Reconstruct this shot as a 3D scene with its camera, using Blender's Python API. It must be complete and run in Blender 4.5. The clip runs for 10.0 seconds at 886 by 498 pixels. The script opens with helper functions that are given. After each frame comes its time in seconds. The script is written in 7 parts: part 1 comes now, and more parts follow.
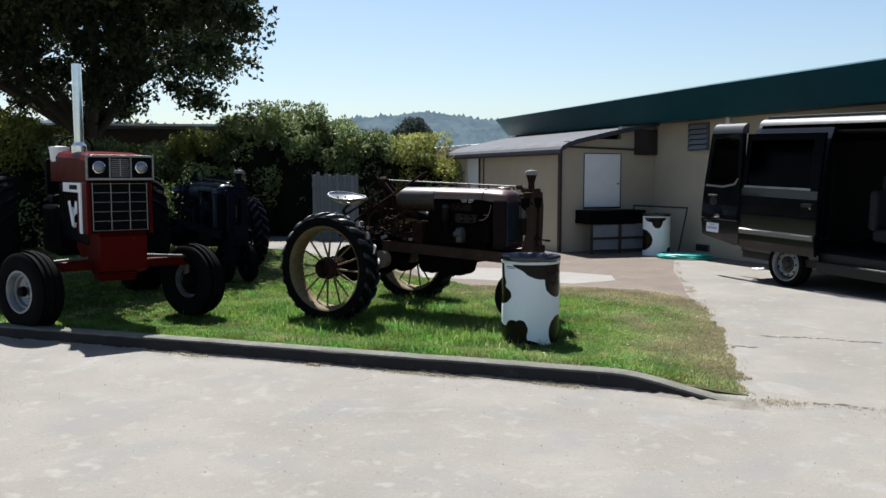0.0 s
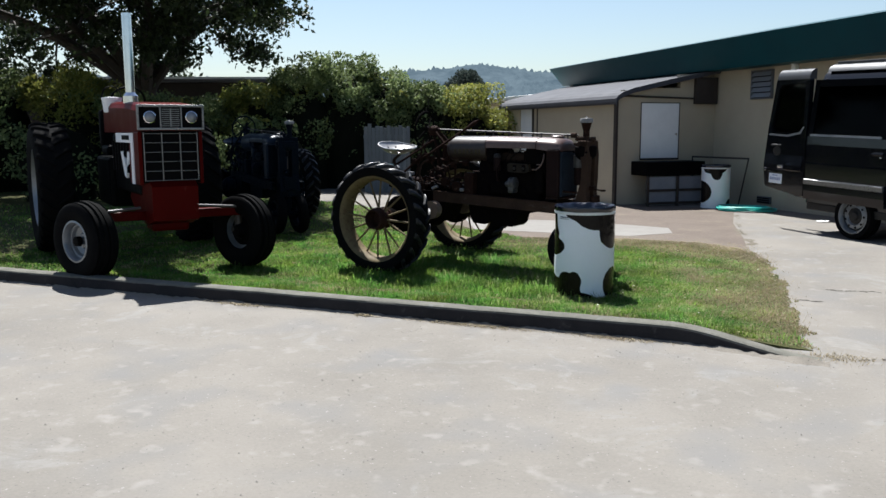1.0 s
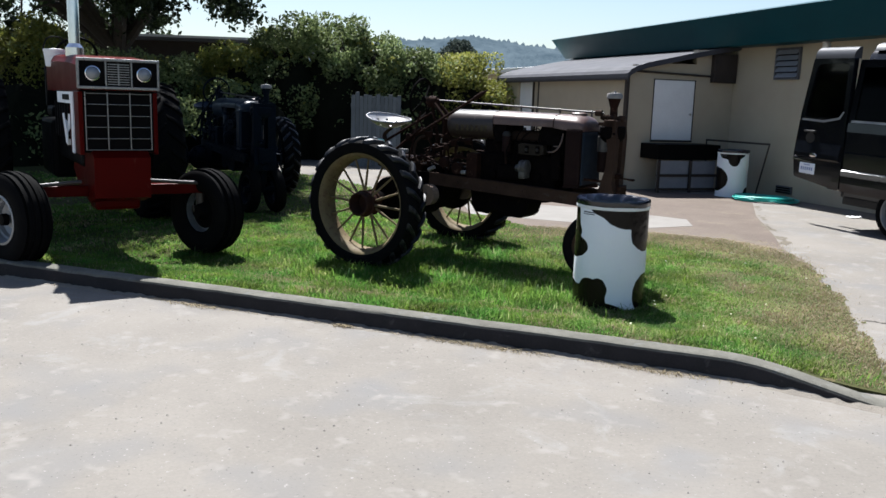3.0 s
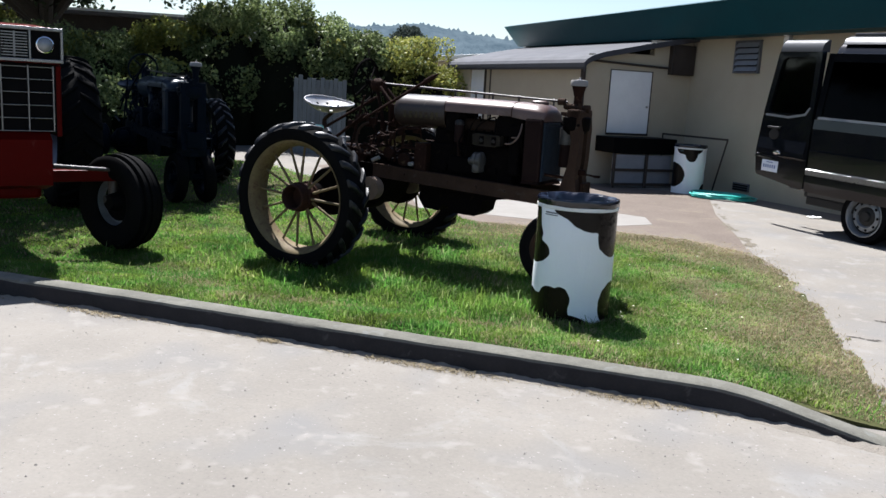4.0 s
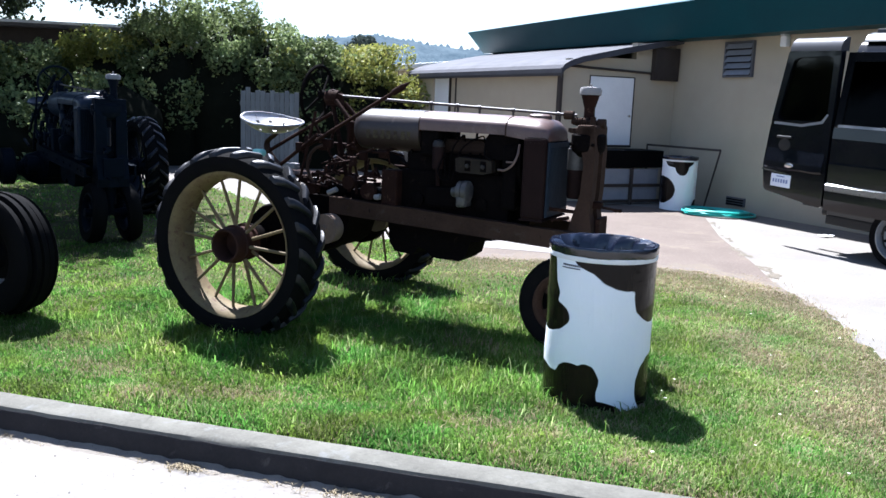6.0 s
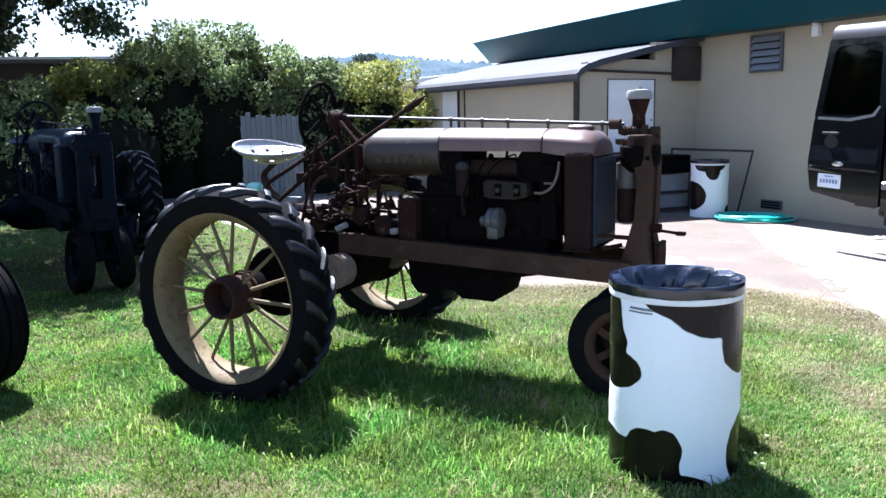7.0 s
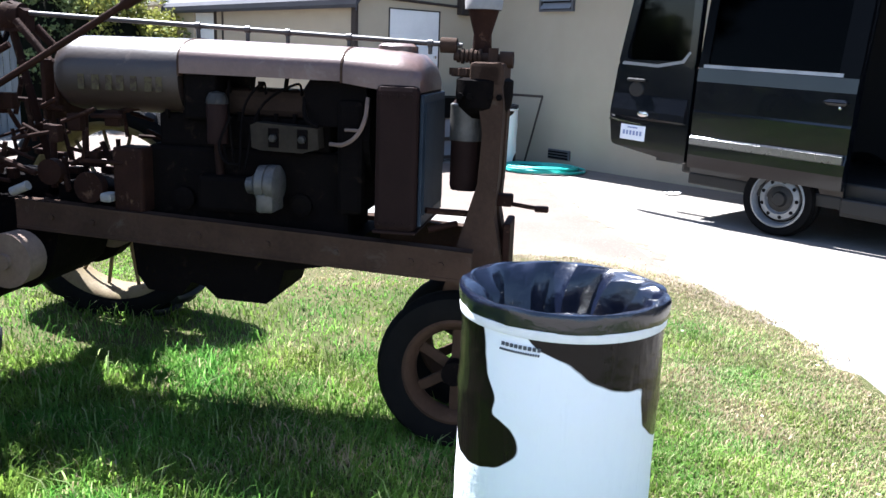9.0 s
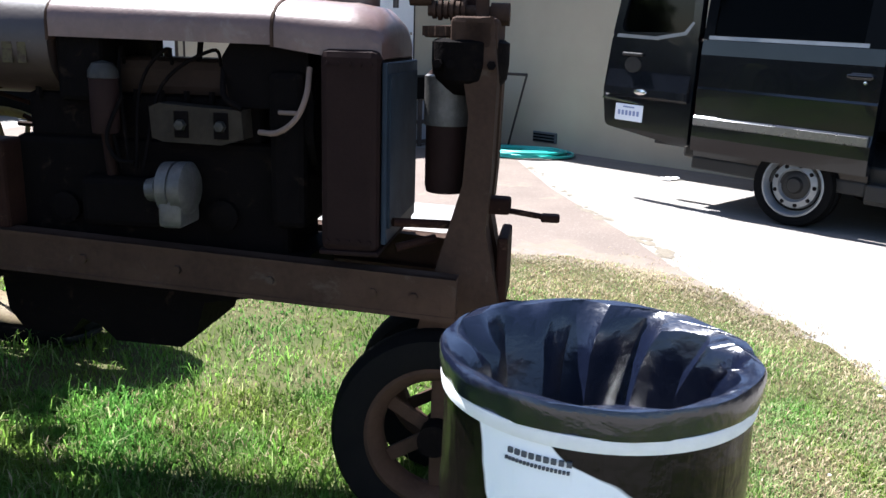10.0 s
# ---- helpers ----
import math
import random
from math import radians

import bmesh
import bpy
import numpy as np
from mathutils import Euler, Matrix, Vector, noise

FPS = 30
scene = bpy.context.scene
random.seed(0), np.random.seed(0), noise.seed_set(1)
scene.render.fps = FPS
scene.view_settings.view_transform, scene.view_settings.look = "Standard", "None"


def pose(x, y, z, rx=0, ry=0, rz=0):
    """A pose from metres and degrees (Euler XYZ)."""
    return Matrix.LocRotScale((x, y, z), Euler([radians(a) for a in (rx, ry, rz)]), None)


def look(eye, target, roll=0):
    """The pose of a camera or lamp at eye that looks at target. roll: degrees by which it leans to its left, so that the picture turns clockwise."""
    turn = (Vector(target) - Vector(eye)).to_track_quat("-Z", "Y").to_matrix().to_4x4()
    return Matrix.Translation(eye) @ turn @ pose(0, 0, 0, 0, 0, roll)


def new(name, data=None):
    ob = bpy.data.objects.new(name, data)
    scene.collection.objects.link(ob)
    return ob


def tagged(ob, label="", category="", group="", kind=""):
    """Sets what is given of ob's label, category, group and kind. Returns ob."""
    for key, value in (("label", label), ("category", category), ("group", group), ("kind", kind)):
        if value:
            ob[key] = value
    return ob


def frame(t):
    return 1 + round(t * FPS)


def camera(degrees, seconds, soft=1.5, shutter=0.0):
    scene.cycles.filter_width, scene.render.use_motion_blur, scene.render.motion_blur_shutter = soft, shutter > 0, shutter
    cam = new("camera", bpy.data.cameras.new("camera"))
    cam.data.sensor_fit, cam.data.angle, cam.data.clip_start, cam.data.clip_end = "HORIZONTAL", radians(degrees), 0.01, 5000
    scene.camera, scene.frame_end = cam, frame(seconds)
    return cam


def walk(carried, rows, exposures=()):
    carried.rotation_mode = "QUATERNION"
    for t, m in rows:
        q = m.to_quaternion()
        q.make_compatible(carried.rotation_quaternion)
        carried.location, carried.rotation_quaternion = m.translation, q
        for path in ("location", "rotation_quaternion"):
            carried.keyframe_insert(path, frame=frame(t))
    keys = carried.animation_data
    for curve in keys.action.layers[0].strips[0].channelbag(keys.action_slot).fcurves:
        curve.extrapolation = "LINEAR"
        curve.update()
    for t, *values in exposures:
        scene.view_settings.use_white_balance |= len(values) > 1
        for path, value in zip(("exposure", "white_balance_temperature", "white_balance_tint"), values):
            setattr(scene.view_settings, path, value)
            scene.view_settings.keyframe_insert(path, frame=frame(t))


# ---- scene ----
cam = camera(55.4, 10.0)
PATH = [
    (0, (0.055, -0.196, 1.637), (-0.596, 1.688, 1.462), 0.03),
    (0.5, (0.082, -0.152, 1.599), (-0.626, 1.705, 1.374), -0.17),
    (1, (0.016, -0.044, 1.580), (-0.747, 1.783, 1.298), -0.25),
    (1.5, (-0.172, 0.168, 1.583), (-0.851, 2.024, 1.276), -0.22),
    (2, (-0.309, 0.473, 1.605), (-0.929, 2.351, 1.304), 0.66),
    (2.5, (-0.437, 0.833, 1.582), (-1.165, 2.672, 1.288), 1.20),
    (2.7, (-0.527, 0.966, 1.573), (-1.267, 2.792, 1.230), 1.57),
    (3.8, (-0.818, 1.838, 1.580), (-1.453, 3.702, 1.230), 3.03),
    (4, (-0.901, 1.945, 1.539), (-1.504, 3.816, 1.171), 3.27),
    (4.5, (-1.077, 2.362, 1.561), (-1.595, 4.262, 1.213), 1.31),
    (5, (-1.206, 2.712, 1.556), (-1.842, 4.584, 1.250), 1.33),
    (5.5, (-1.394, 3.042, 1.547), (-1.854, 4.945, 1.137), 1.29),
    (6, (-1.506, 3.397, 1.552), (-2.021, 5.299, 1.211), 2.22),
    (6.2, (-1.569, 3.551, 1.570), (-2.111, 5.449, 1.248), 1.97),
    (7.3, (-1.911, 4.379, 1.559), (-2.444, 6.282, 1.252), -1.61),
    (7.5, (-1.961, 4.509, 1.573), (-2.421, 6.432, 1.276), 0.10),
    (8, (-2.102, 4.865, 1.534), (-2.206, 6.831, 1.184), 1.84),
    (8.5, (-2.179, 5.236, 1.495), (-2.381, 7.201, 1.182), 2.48),
    (9, (-2.203, 5.681, 1.463), (-2.191, 7.631, 1.019), 2.12),
    (9.5, (-2.180, 6.059, 1.417), (-2.224, 8.006, 0.960), 1.43),
    (10, (-2.184, 6.504, 1.392), (-2.124, 8.444, 0.909), 1.69),
]
walk(cam, [(t, look(eye, target, roll)) for t, eye, target, roll in PATH],
     [(0, 1.38, 6200, 8), (1, 1.34, 6180, 8), (2.5, 1.45, 6150, 9), (4.5, 1.75, 6080, 11), (5, 2.0, 5950, 11), (5.5, 2.05, 5900, 12), (6, 2.22, 5680, 13), (7.5, 2.68, 5550, 14), (8.5, 2.66, 5700, 13), (9, 2.82, 5850, 12), (9.5, 2.33, 5950, 12), (10, 2.52, 5950, 12)])

# ---- sky and sun ----
SUN_TO = Vector((-0.31, 0.39, 0.866)).normalized()
world = bpy.data.worlds.new("sky")
scene.world = world
world.use_nodes = True
_wn = world.node_tree.nodes
_bg = _wn["Background"]
_sky = _wn.new("ShaderNodeTexSky")
_sky.sky_type = "NISHITA"
_sky.sun_disc = False
_sky.sun_elevation = math.asin(SUN_TO.z)
_sky.sun_rotation = math.atan2(SUN_TO.x, SUN_TO.y)
_sky.air_density, _sky.dust_density, _sky.ozone_density = 1.0, 1.0, 1.0
world.node_tree.links.new(_sky.outputs[0], _bg.inputs[0])
_bg.inputs[1].default_value = 0.05
sun = new("sun", bpy.data.lights.new("sun", "SUN"))
sun.data.energy, sun.data.angle, sun.data.color = 5.0, radians(0.55), (1.0, 0.97, 0.925)
sun.matrix_world = look((0, 0, 30), Vector((0, 0, 30)) - SUN_TO)

# ---- materials ----
MATS = {}


def mat(name, col, col2=None, rough=0.7, metal=0.0, scale=6.0, fine=60.0, bump=0.1, spec=0.5, mix=0.6, wear=None, wear_amt=0.0,
        rnd=0.0, stretch=(1, 1, 1), dist=0.01, coat=0.0, specks=()):
    """A painted, stained or grown surface: two colours mixed by coarse and fine noise, an optional third as wear."""
    if name in MATS:
        return MATS[name]
    m = bpy.data.materials.new(name)
    m.use_nodes = True
    nt = m.node_tree
    N, LK = nt.nodes, nt.links
    bs = N["Principled BSDF"]
    col2 = col2 or tuple(c * 0.72 for c in col)
    tc = N.new("ShaderNodeTexCoord")
    mp = N.new("ShaderNodeMapping")
    mp.inputs["Scale"].default_value = stretch
    LK.new(tc.outputs["Object"], mp.inputs["Vector"])
    n1, n2 = N.new("ShaderNodeTexNoise"), N.new("ShaderNodeTexNoise")
    for n, sc, de in ((n1, scale, 6), (n2, fine, 3)):
        n.inputs["Scale"].default_value = sc
        n.inputs["Detail"].default_value = de
        n.inputs["Roughness"].default_value = 0.62
        LK.new(mp.outputs[0], n.inputs["Vector"])
    add = N.new("ShaderNodeMath")
    add.operation = "MULTIPLY_ADD"
    LK.new(n2.outputs["Fac"], add.inputs[0])
    add.inputs[1].default_value = 0.45
    LK.new(n1.outputs["Fac"], add.inputs[2])
    ramp = N.new("ShaderNodeMapRange")
    ramp.inputs[1].default_value, ramp.inputs[2].default_value = 0.55, 0.9
    LK.new(add.outputs[0], ramp.inputs[0])
    fac = ramp.outputs[0]
    mx = N.new("ShaderNodeMix")
    mx.data_type = "RGBA"
    mul = N.new("ShaderNodeMath")
    mul.operation = "MULTIPLY"
    mul.inputs[1].default_value = mix
    LK.new(fac, mul.inputs[0])
    LK.new(mul.outputs[0], mx.inputs[0])
    mx.inputs[6].default_value, mx.inputs[7].default_value = (*col, 1), (*col2, 1)
    out = mx.outputs[2]
    if wear:
        n3 = N.new("ShaderNodeTexNoise")
        n3.inputs["Scale"].default_value = scale * 1.7
        n3.inputs["Detail"].default_value = 9
        n3.inputs["Roughness"].default_value = 0.7
        n3.inputs["Distortion"].default_value = 0.6
        LK.new(mp.outputs[0], n3.inputs["Vector"])
        r3 = N.new("ShaderNodeMapRange")
        r3.inputs[1].default_value, r3.inputs[2].default_value = 0.62 - wear_amt * 0.3, 0.70 - wear_amt * 0.25
        LK.new(n3.outputs["Fac"], r3.inputs[0])
        m3 = N.new("ShaderNodeMix")
        m3.data_type = "RGBA"
        LK.new(r3.outputs[0], m3.inputs[0])
        LK.new(out, m3.inputs[6])
        m3.inputs[7].default_value = (*wear, 1)
        out = m3.outputs[2]
    for sc, lo, hi, sc_col in specks:
        ns = N.new("ShaderNodeTexNoise")
        ns.inputs["Scale"].default_value = sc
        ns.inputs["Detail"].default_value = 2
        LK.new(mp.outputs[0], ns.inputs["Vector"])
        rs = N.new("ShaderNodeMapRange")
        rs.inputs[1].default_value, rs.inputs[2].default_value = lo, hi
        LK.new(ns.outputs["Fac"], rs.inputs[0])
        ms = N.new("ShaderNodeMix")
        ms.data_type = "RGBA"
        LK.new(rs.outputs[0], ms.inputs[0])
        LK.new(out, ms.inputs[6])
        ms.inputs[7].default_value = (*sc_col, 1)
        out = ms.outputs[2]
    if rnd:
        oi = N.new("ShaderNodeObjectInfo")
        hs = N.new("ShaderNodeHueSaturation")
        mr = N.new("ShaderNodeMapRange")
        mr.inputs[3].default_value, mr.inputs[4].default_value = 1 - rnd, 1 + rnd
        LK.new(oi.outputs["Random"], mr.inputs[0])
        LK.new(mr.outputs[0], hs.inputs["Value"])
        LK.new(out, hs.inputs["Color"])
        out = hs.outputs[0]
    LK.new(out, bs.inputs["Base Color"])
    rr = N.new("ShaderNodeMapRange")
    rr.inputs[3].default_value, rr.inputs[4].default_value = max(0.03, rough - 0.12), min(1, rough + 0.12)
    LK.new(n1.outputs["Fac"], rr.inputs[0])
    LK.new(rr.outputs[0], bs.inputs["Roughness"])
    bs.inputs["Metallic"].default_value = metal
    bs.inputs["Specular IOR Level"].default_value = spec
    bs.inputs["Coat Weight"].default_value = coat
    if bump:
        bp = N.new("ShaderNodeBump")
        bp.inputs["Strength"].default_value = bump
        bp.inputs["Distance"].default_value = dist
        LK.new(add.outputs[0], bp.inputs["Height"])
        LK.new(bp.outputs[0], bs.inputs["Normal"])
    MATS[name] = m
    return m


asphalt = mat("road_surface", (0.176, 0.161, 0.142), (0.130, 0.119, 0.106), 0.9, scale=0.7, fine=60, bump=0.6, dist=0.006, wear=(0.182, 0.174, 0.162), wear_amt=0.2, spec=0.12, mix=0.8,
              specks=((1.6, 0.50, 0.75, (0.140, 0.134, 0.128)), (7, 0.60, 0.80, (0.200, 0.186, 0.170)), (45, 0.68, 0.76, (0.225, 0.212, 0.198)), (60, 0.70, 0.76, (0.085, 0.078, 0.072))))
concrete = mat("pale_concrete", (0.1929, 0.1821, 0.1679), (0.1536, 0.1429, 0.1286), 0.9, scale=2.5, fine=70, bump=0.25, spec=0.15)
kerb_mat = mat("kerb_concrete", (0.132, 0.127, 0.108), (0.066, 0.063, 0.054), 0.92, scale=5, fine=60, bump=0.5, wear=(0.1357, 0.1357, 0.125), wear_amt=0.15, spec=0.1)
# darker copy of the kerb concrete, painting shade on to its front face
kerb_shade = mat("shade_painted_kerb", (0.034, 0.031, 0.031), (0.020, 0.0185, 0.0185), 0.9, scale=4, fine=60, bump=0.5, wear=(0.060, 0.056, 0.052), wear_amt=0.05, spec=0.05)
stucco = mat("tan_stucco", (0.42, 0.365, 0.275), (0.355, 0.305, 0.23), 0.93, scale=1.2, fine=80, bump=0.3, spec=0.2)
green_metal = mat("green_fascia_metal", (0.00288, 0.04752, 0.0576), (0.00288, 0.03816, 0.04752), 0.45, scale=1.5, fine=20, bump=0.03, spec=0.15)
awning_metal = mat("grey_awning_metal", (0.062, 0.062, 0.070), (0.045, 0.045, 0.052), 0.65, metal=0.0, scale=2, fine=40, bump=0.05, spec=0.12)
slat_grey = mat("pale_slat_grey", (0.24, 0.25, 0.28), (0.18, 0.185, 0.21), 0.6, scale=4, fine=50, bump=0.05, spec=0.25)
white_paint = mat("white_paint", (0.78, 0.78, 0.78), (0.66, 0.66, 0.66), 0.55, scale=2, fine=40, bump=0.04)
dark_trim = mat("dark_brown_trim", (0.05, 0.04, 0.035), (0.03, 0.025, 0.022), 0.7, scale=4, fine=50, bump=0.1, spec=0.15)
soil = mat("lawn_soil", (0.034, 0.042, 0.014), (0.075, 0.064, 0.033), 0.95, scale=1.2, fine=60, bump=0.6, wear=(0.1429, 0.1107, 0.06071), wear_amt=0.05, spec=0.05)
rust = mat("rusted_iron", (0.022, 0.0105, 0.0075), (0.010, 0.0055, 0.0045), 0.7, scale=9, fine=90, bump=0.35, wear=(0.07143, 0.04143, 0.02714), wear_amt=0.12, spec=0.03)
rubber = mat("tyre_rubber", (0.004286, 0.004286, 0.004643), (0.007855, 0.0075, 0.007145), 0.8, scale=9, fine=90, bump=0.2, spec=0.025)


# ---- mesh helpers ----
def part(name, bm, material, parent=None, label="", smooth=False):
    """Links a bmesh as one mesh object under a thing or a part."""
    me = bpy.data.meshes.new(name)
    bmesh.ops.recalc_face_normals(bm, faces=bm.faces)
    if smooth:
        for f in bm.faces:
            f.smooth = True
    bm.to_mesh(me)
    bm.free()
    me.materials.append(material)
    if smooth:
        me.set_sharp_from_angle(angle=radians(38))
    ob = new(name, me)
    if parent:
        ob.parent = parent
    if label:
        ob["label"] = label
    return ob


def thing(name, m, label, category, group="", kind=""):
    ob = new(name)
    ob.empty_display_size = 0.2
    ob.matrix_world = m
    return tagged(ob, label, category, group, kind)


def box(bm, lo, hi, bevel=0.0, m=None):
    """A box from corner to corner, with its edges rounded."""
    x0, y0, z0 = lo
    x1, y1, z1 = hi
    vs = [bm.verts.new(p) for p in ((x0, y0, z0), (x1, y0, z0), (x1, y1, z0), (x0, y1, z0), (x0, y0, z1), (x1, y0, z1), (x1, y1, z1), (x0, y1, z1))]
    fs = [bm.faces.new([vs[i] for i in q]) for q in ((3, 2, 1, 0), (4, 5, 6, 7), (0, 1, 5, 4), (1, 2, 6, 5), (2, 3, 7, 6), (3, 0, 4, 7))]
    if bevel:
        es = list({e for f in fs for e in f.edges})
        r = bmesh.ops.bevel(bm, geom=es, offset=bevel, segments=2, affect="EDGES", profile=0.5)
        vs = list({v for f in r["faces"] for v in f.verts} | {v for v in vs if v.is_valid})
    if m is not None:
        bmesh.ops.transform(bm, matrix=m, verts=vs)
    return vs


def prism(bm, outline, lo, hi, axis="y"):
    """A flat outline of (a, b) pairs pulled out along an axis: y gives (x, z) outlines, x gives (y, z), z gives (x, y)."""
    def at(a, b, c):
        return {"y": (a, c, b), "x": (c, a, b), "z": (a, b, c)}[axis]
    p = [bm.verts.new(at(a, b, lo)) for a, b in outline]
    q = [bm.verts.new(at(a, b, hi)) for a, b in outline]
    n = len(p)
    bm.faces.new(p[::-1])
    bm.faces.new(q)
    for i in range(n):
        bm.faces.new((p[i], p[(i + 1) % n], q[(i + 1) % n], q[i]))
    return p + q


def turned(bm, profile, seg=32, m=None, close=False, caps=True):
    """A body of revolution about z from (radius, height) pairs."""
    rings = []
    allv = []
    for r, h in profile:
        if r < 1e-5:
            v = bm.verts.new((0, 0, h))
            rings.append([v])
            allv.append(v)
        else:
            ring = [bm.verts.new((r * math.cos(2 * math.pi * i / seg), r * math.sin(2 * math.pi * i / seg), h)) for i in range(seg)]
            rings.append(ring)
            allv += ring
    pairs = list(zip(rings, rings[1:])) + ([(rings[-1], rings[0])] if close else [])
    for a, b in pairs:
        for i in range(seg):
            j = (i + 1) % seg
            if len(a) == 1 and len(b) == 1:
                continue
            if len(a) == 1:
                bm.faces.new((a[0], b[i], b[j]))
            elif len(b) == 1:
                bm.faces.new((a[i], a[j], b[0]))
            else:
                bm.faces.new((a[i], a[j], b[j], b[i]))
    if caps and not close:
        for ring in (rings[0], rings[-1]):
            if len(ring) > 2:
                bm.faces.new(ring)
    if m is not None:
        bmesh.ops.transform(bm, matrix=m, verts=allv)
    return allv


def rod(bm, a, b, r, r2=None, seg=10):
    """A round bar from a to b."""
    a, b = Vector(a), Vector(b)
    d = b - a
    m = Matrix.Translation(a) @ d.to_track_quat("Z", "Y").to_matrix().to_4x4()
    return turned(bm, [(r, 0), (r if r2 is None else r2, d.length)], seg, m)


def pipe(bm, pts, r, seg=8, closed=False):
    """A bent round bar through points."""
    pts = [Vector(p) for p in pts]
    n = len(pts)
    rings = []
    up = None
    for i, p in enumerate(pts):
        if closed:
            t = (pts[(i + 1) % n] - pts[i - 1]).normalized()
        else:
            t = (pts[min(i + 1, n - 1)] - pts[max(i - 1, 0)]).normalized()
        if up is None:
            up = t.orthogonal().normalized()
        up = (up - t * up.dot(t)).normalized()
        s = t.cross(up)
        rings.append([bm.verts.new(p + r * (math.cos(2 * math.pi * k / seg) * up + math.sin(2 * math.pi * k / seg) * s)) for k in range(seg)])
    for i in range(n if closed else n - 1):
        a, b = rings[i], rings[(i + 1) % n]
        for k in range(seg):
            bm.faces.new((a[k], a[(k + 1) % seg], b[(k + 1) % seg], b[k]))
    if not closed:
        bm.faces.new(rings[0][::-1])
        bm.faces.new(rings[-1])
    return [v for r_ in rings for v in r_]


def curve_pts(pts, n=6):
    """A smooth run through points."""
    p = [Vector(q) for q in pts]
    p = [2 * p[0] - p[1]] + p + [2 * p[-1] - p[-2]]
    out = []
    for i in range(1, len(p) - 2):
        for k in range(n):
            t = k / n
            out.append(0.5 * ((2 * p[i]) + (p[i + 1] - p[i - 1]) * t + (2 * p[i - 1] - 5 * p[i] + 4 * p[i + 1] - p[i + 2]) * t * t + (3 * p[i] - p[i - 1] - 3 * p[i + 1] + p[i + 2]) * t ** 3))
    return out + [p[-2]]


def loft(bm, sections, closed_ends=True):
    """Skins rings of points with the same count."""
    rings = [[bm.verts.new(p) for p in s] for s in sections]
    n = len(rings[0])
    for a, b in zip(rings, rings[1:]):
        for k in range(n):
            bm.faces.new((a[k], a[(k + 1) % n], b[(k + 1) % n], b[k]))
    if closed_ends:
        bm.faces.new(rings[0][::-1])
        bm.faces.new(rings[-1])
    return [v for r_ in rings for v in r_]


def mesh_np(name, verts, faces, material, smooth=False):
    me = bpy.data.meshes.new(name)
    me.from_pydata(verts, [], faces)
    me.materials.append(material)
    if smooth:
        me.shade_smooth()
    return new(name, me)


BM = bmesh.new

hood_rust = mat("faded_red_hood", (0.096, 0.055, 0.044), (0.052, 0.027, 0.021), 0.42, scale=7, fine=70, bump=0.12, spec=0.5, wear=(0.10, 0.070, 0.056), wear_amt=0.2, metal=0.05)
tank_brown = mat("dull_brown_tank", (0.029, 0.019, 0.015), (0.016, 0.0105, 0.0085), 0.42, scale=6, fine=70, bump=0.12, spec=0.4, wear=(0.055, 0.040, 0.032), wear_amt=0.15)
# tan made paler all over to stand for sun on the brake drum
drum_tan = mat("sunlit_tan_brake_drum", (0.17, 0.125, 0.098), (0.10, 0.072, 0.056), 0.8, scale=9, fine=70, bump=0.25, spec=0.08)
magneto_silver = mat("bare_magneto_alloy", (0.082, 0.079, 0.075), (0.034, 0.031, 0.028), 0.4, metal=0.3, scale=16, fine=90, bump=0.3, spec=0.2)
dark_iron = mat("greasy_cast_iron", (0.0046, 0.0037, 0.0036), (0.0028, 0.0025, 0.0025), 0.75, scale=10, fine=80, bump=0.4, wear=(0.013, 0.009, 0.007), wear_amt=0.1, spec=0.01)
rail_rust = mat("rusty_frame_rail", (0.044, 0.027, 0.019), (0.020, 0.0125, 0.0095), 0.75, scale=5, fine=60, bump=0.4, spec=0.03, wear=(0.052, 0.039, 0.030), wear_amt=0.15)
spoke_paint = mat("faded_yellow_rim_paint", (0.1429, 0.1107, 0.05714), (0.08571, 0.06071, 0.03571), 0.7, scale=12, fine=80, bump=0.2, wear=(0.08571, 0.05, 0.03214), wear_amt=0.25, spec=0.15)
alloy = mat("grey_cast_alloy", (0.03375, 0.0315, 0.0285), (0.015, 0.0135, 0.012), 0.5, metal=0.2, scale=14, fine=80, bump=0.3, spec=0.12)
pale_hose = mat("perished_pale_hose", (0.13, 0.085, 0.065), (0.08, 0.055, 0.045), 0.8, scale=20, fine=90, bump=0.2)
seat_steel = mat("worn_bare_seat_steel", (0.3929, 0.3857, 0.3857), (0.2143, 0.1929, 0.1786), 0.38, metal=0.5, scale=10, fine=70, bump=0.1, wear=(0.1143, 0.06429, 0.04286), wear_amt=0.15)
shaft_steel = mat("brown_shaft_steel", (0.036, 0.028, 0.024), (0.020, 0.015, 0.0125), 0.5, metal=0.0, scale=14, fine=90, bump=0.15)
faded_letter = mat("faded_gold_lettering", (0.062, 0.052, 0.027), (0.042, 0.034, 0.020), 0.7, scale=20, fine=80, bump=0.05, wear=(0.032, 0.022, 0.017), wear_amt=0.5, spec=0.1)
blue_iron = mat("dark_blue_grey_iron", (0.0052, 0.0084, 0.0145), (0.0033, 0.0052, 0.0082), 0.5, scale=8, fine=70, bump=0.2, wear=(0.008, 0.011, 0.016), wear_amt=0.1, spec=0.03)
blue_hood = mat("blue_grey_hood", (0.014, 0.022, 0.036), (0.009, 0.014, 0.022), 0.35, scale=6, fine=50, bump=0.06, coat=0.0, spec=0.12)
mint = mat("mint_green_plastic", (0.25, 0.55, 0.46), (0.18, 0.44, 0.37), 0.5, scale=8, bump=0.05)
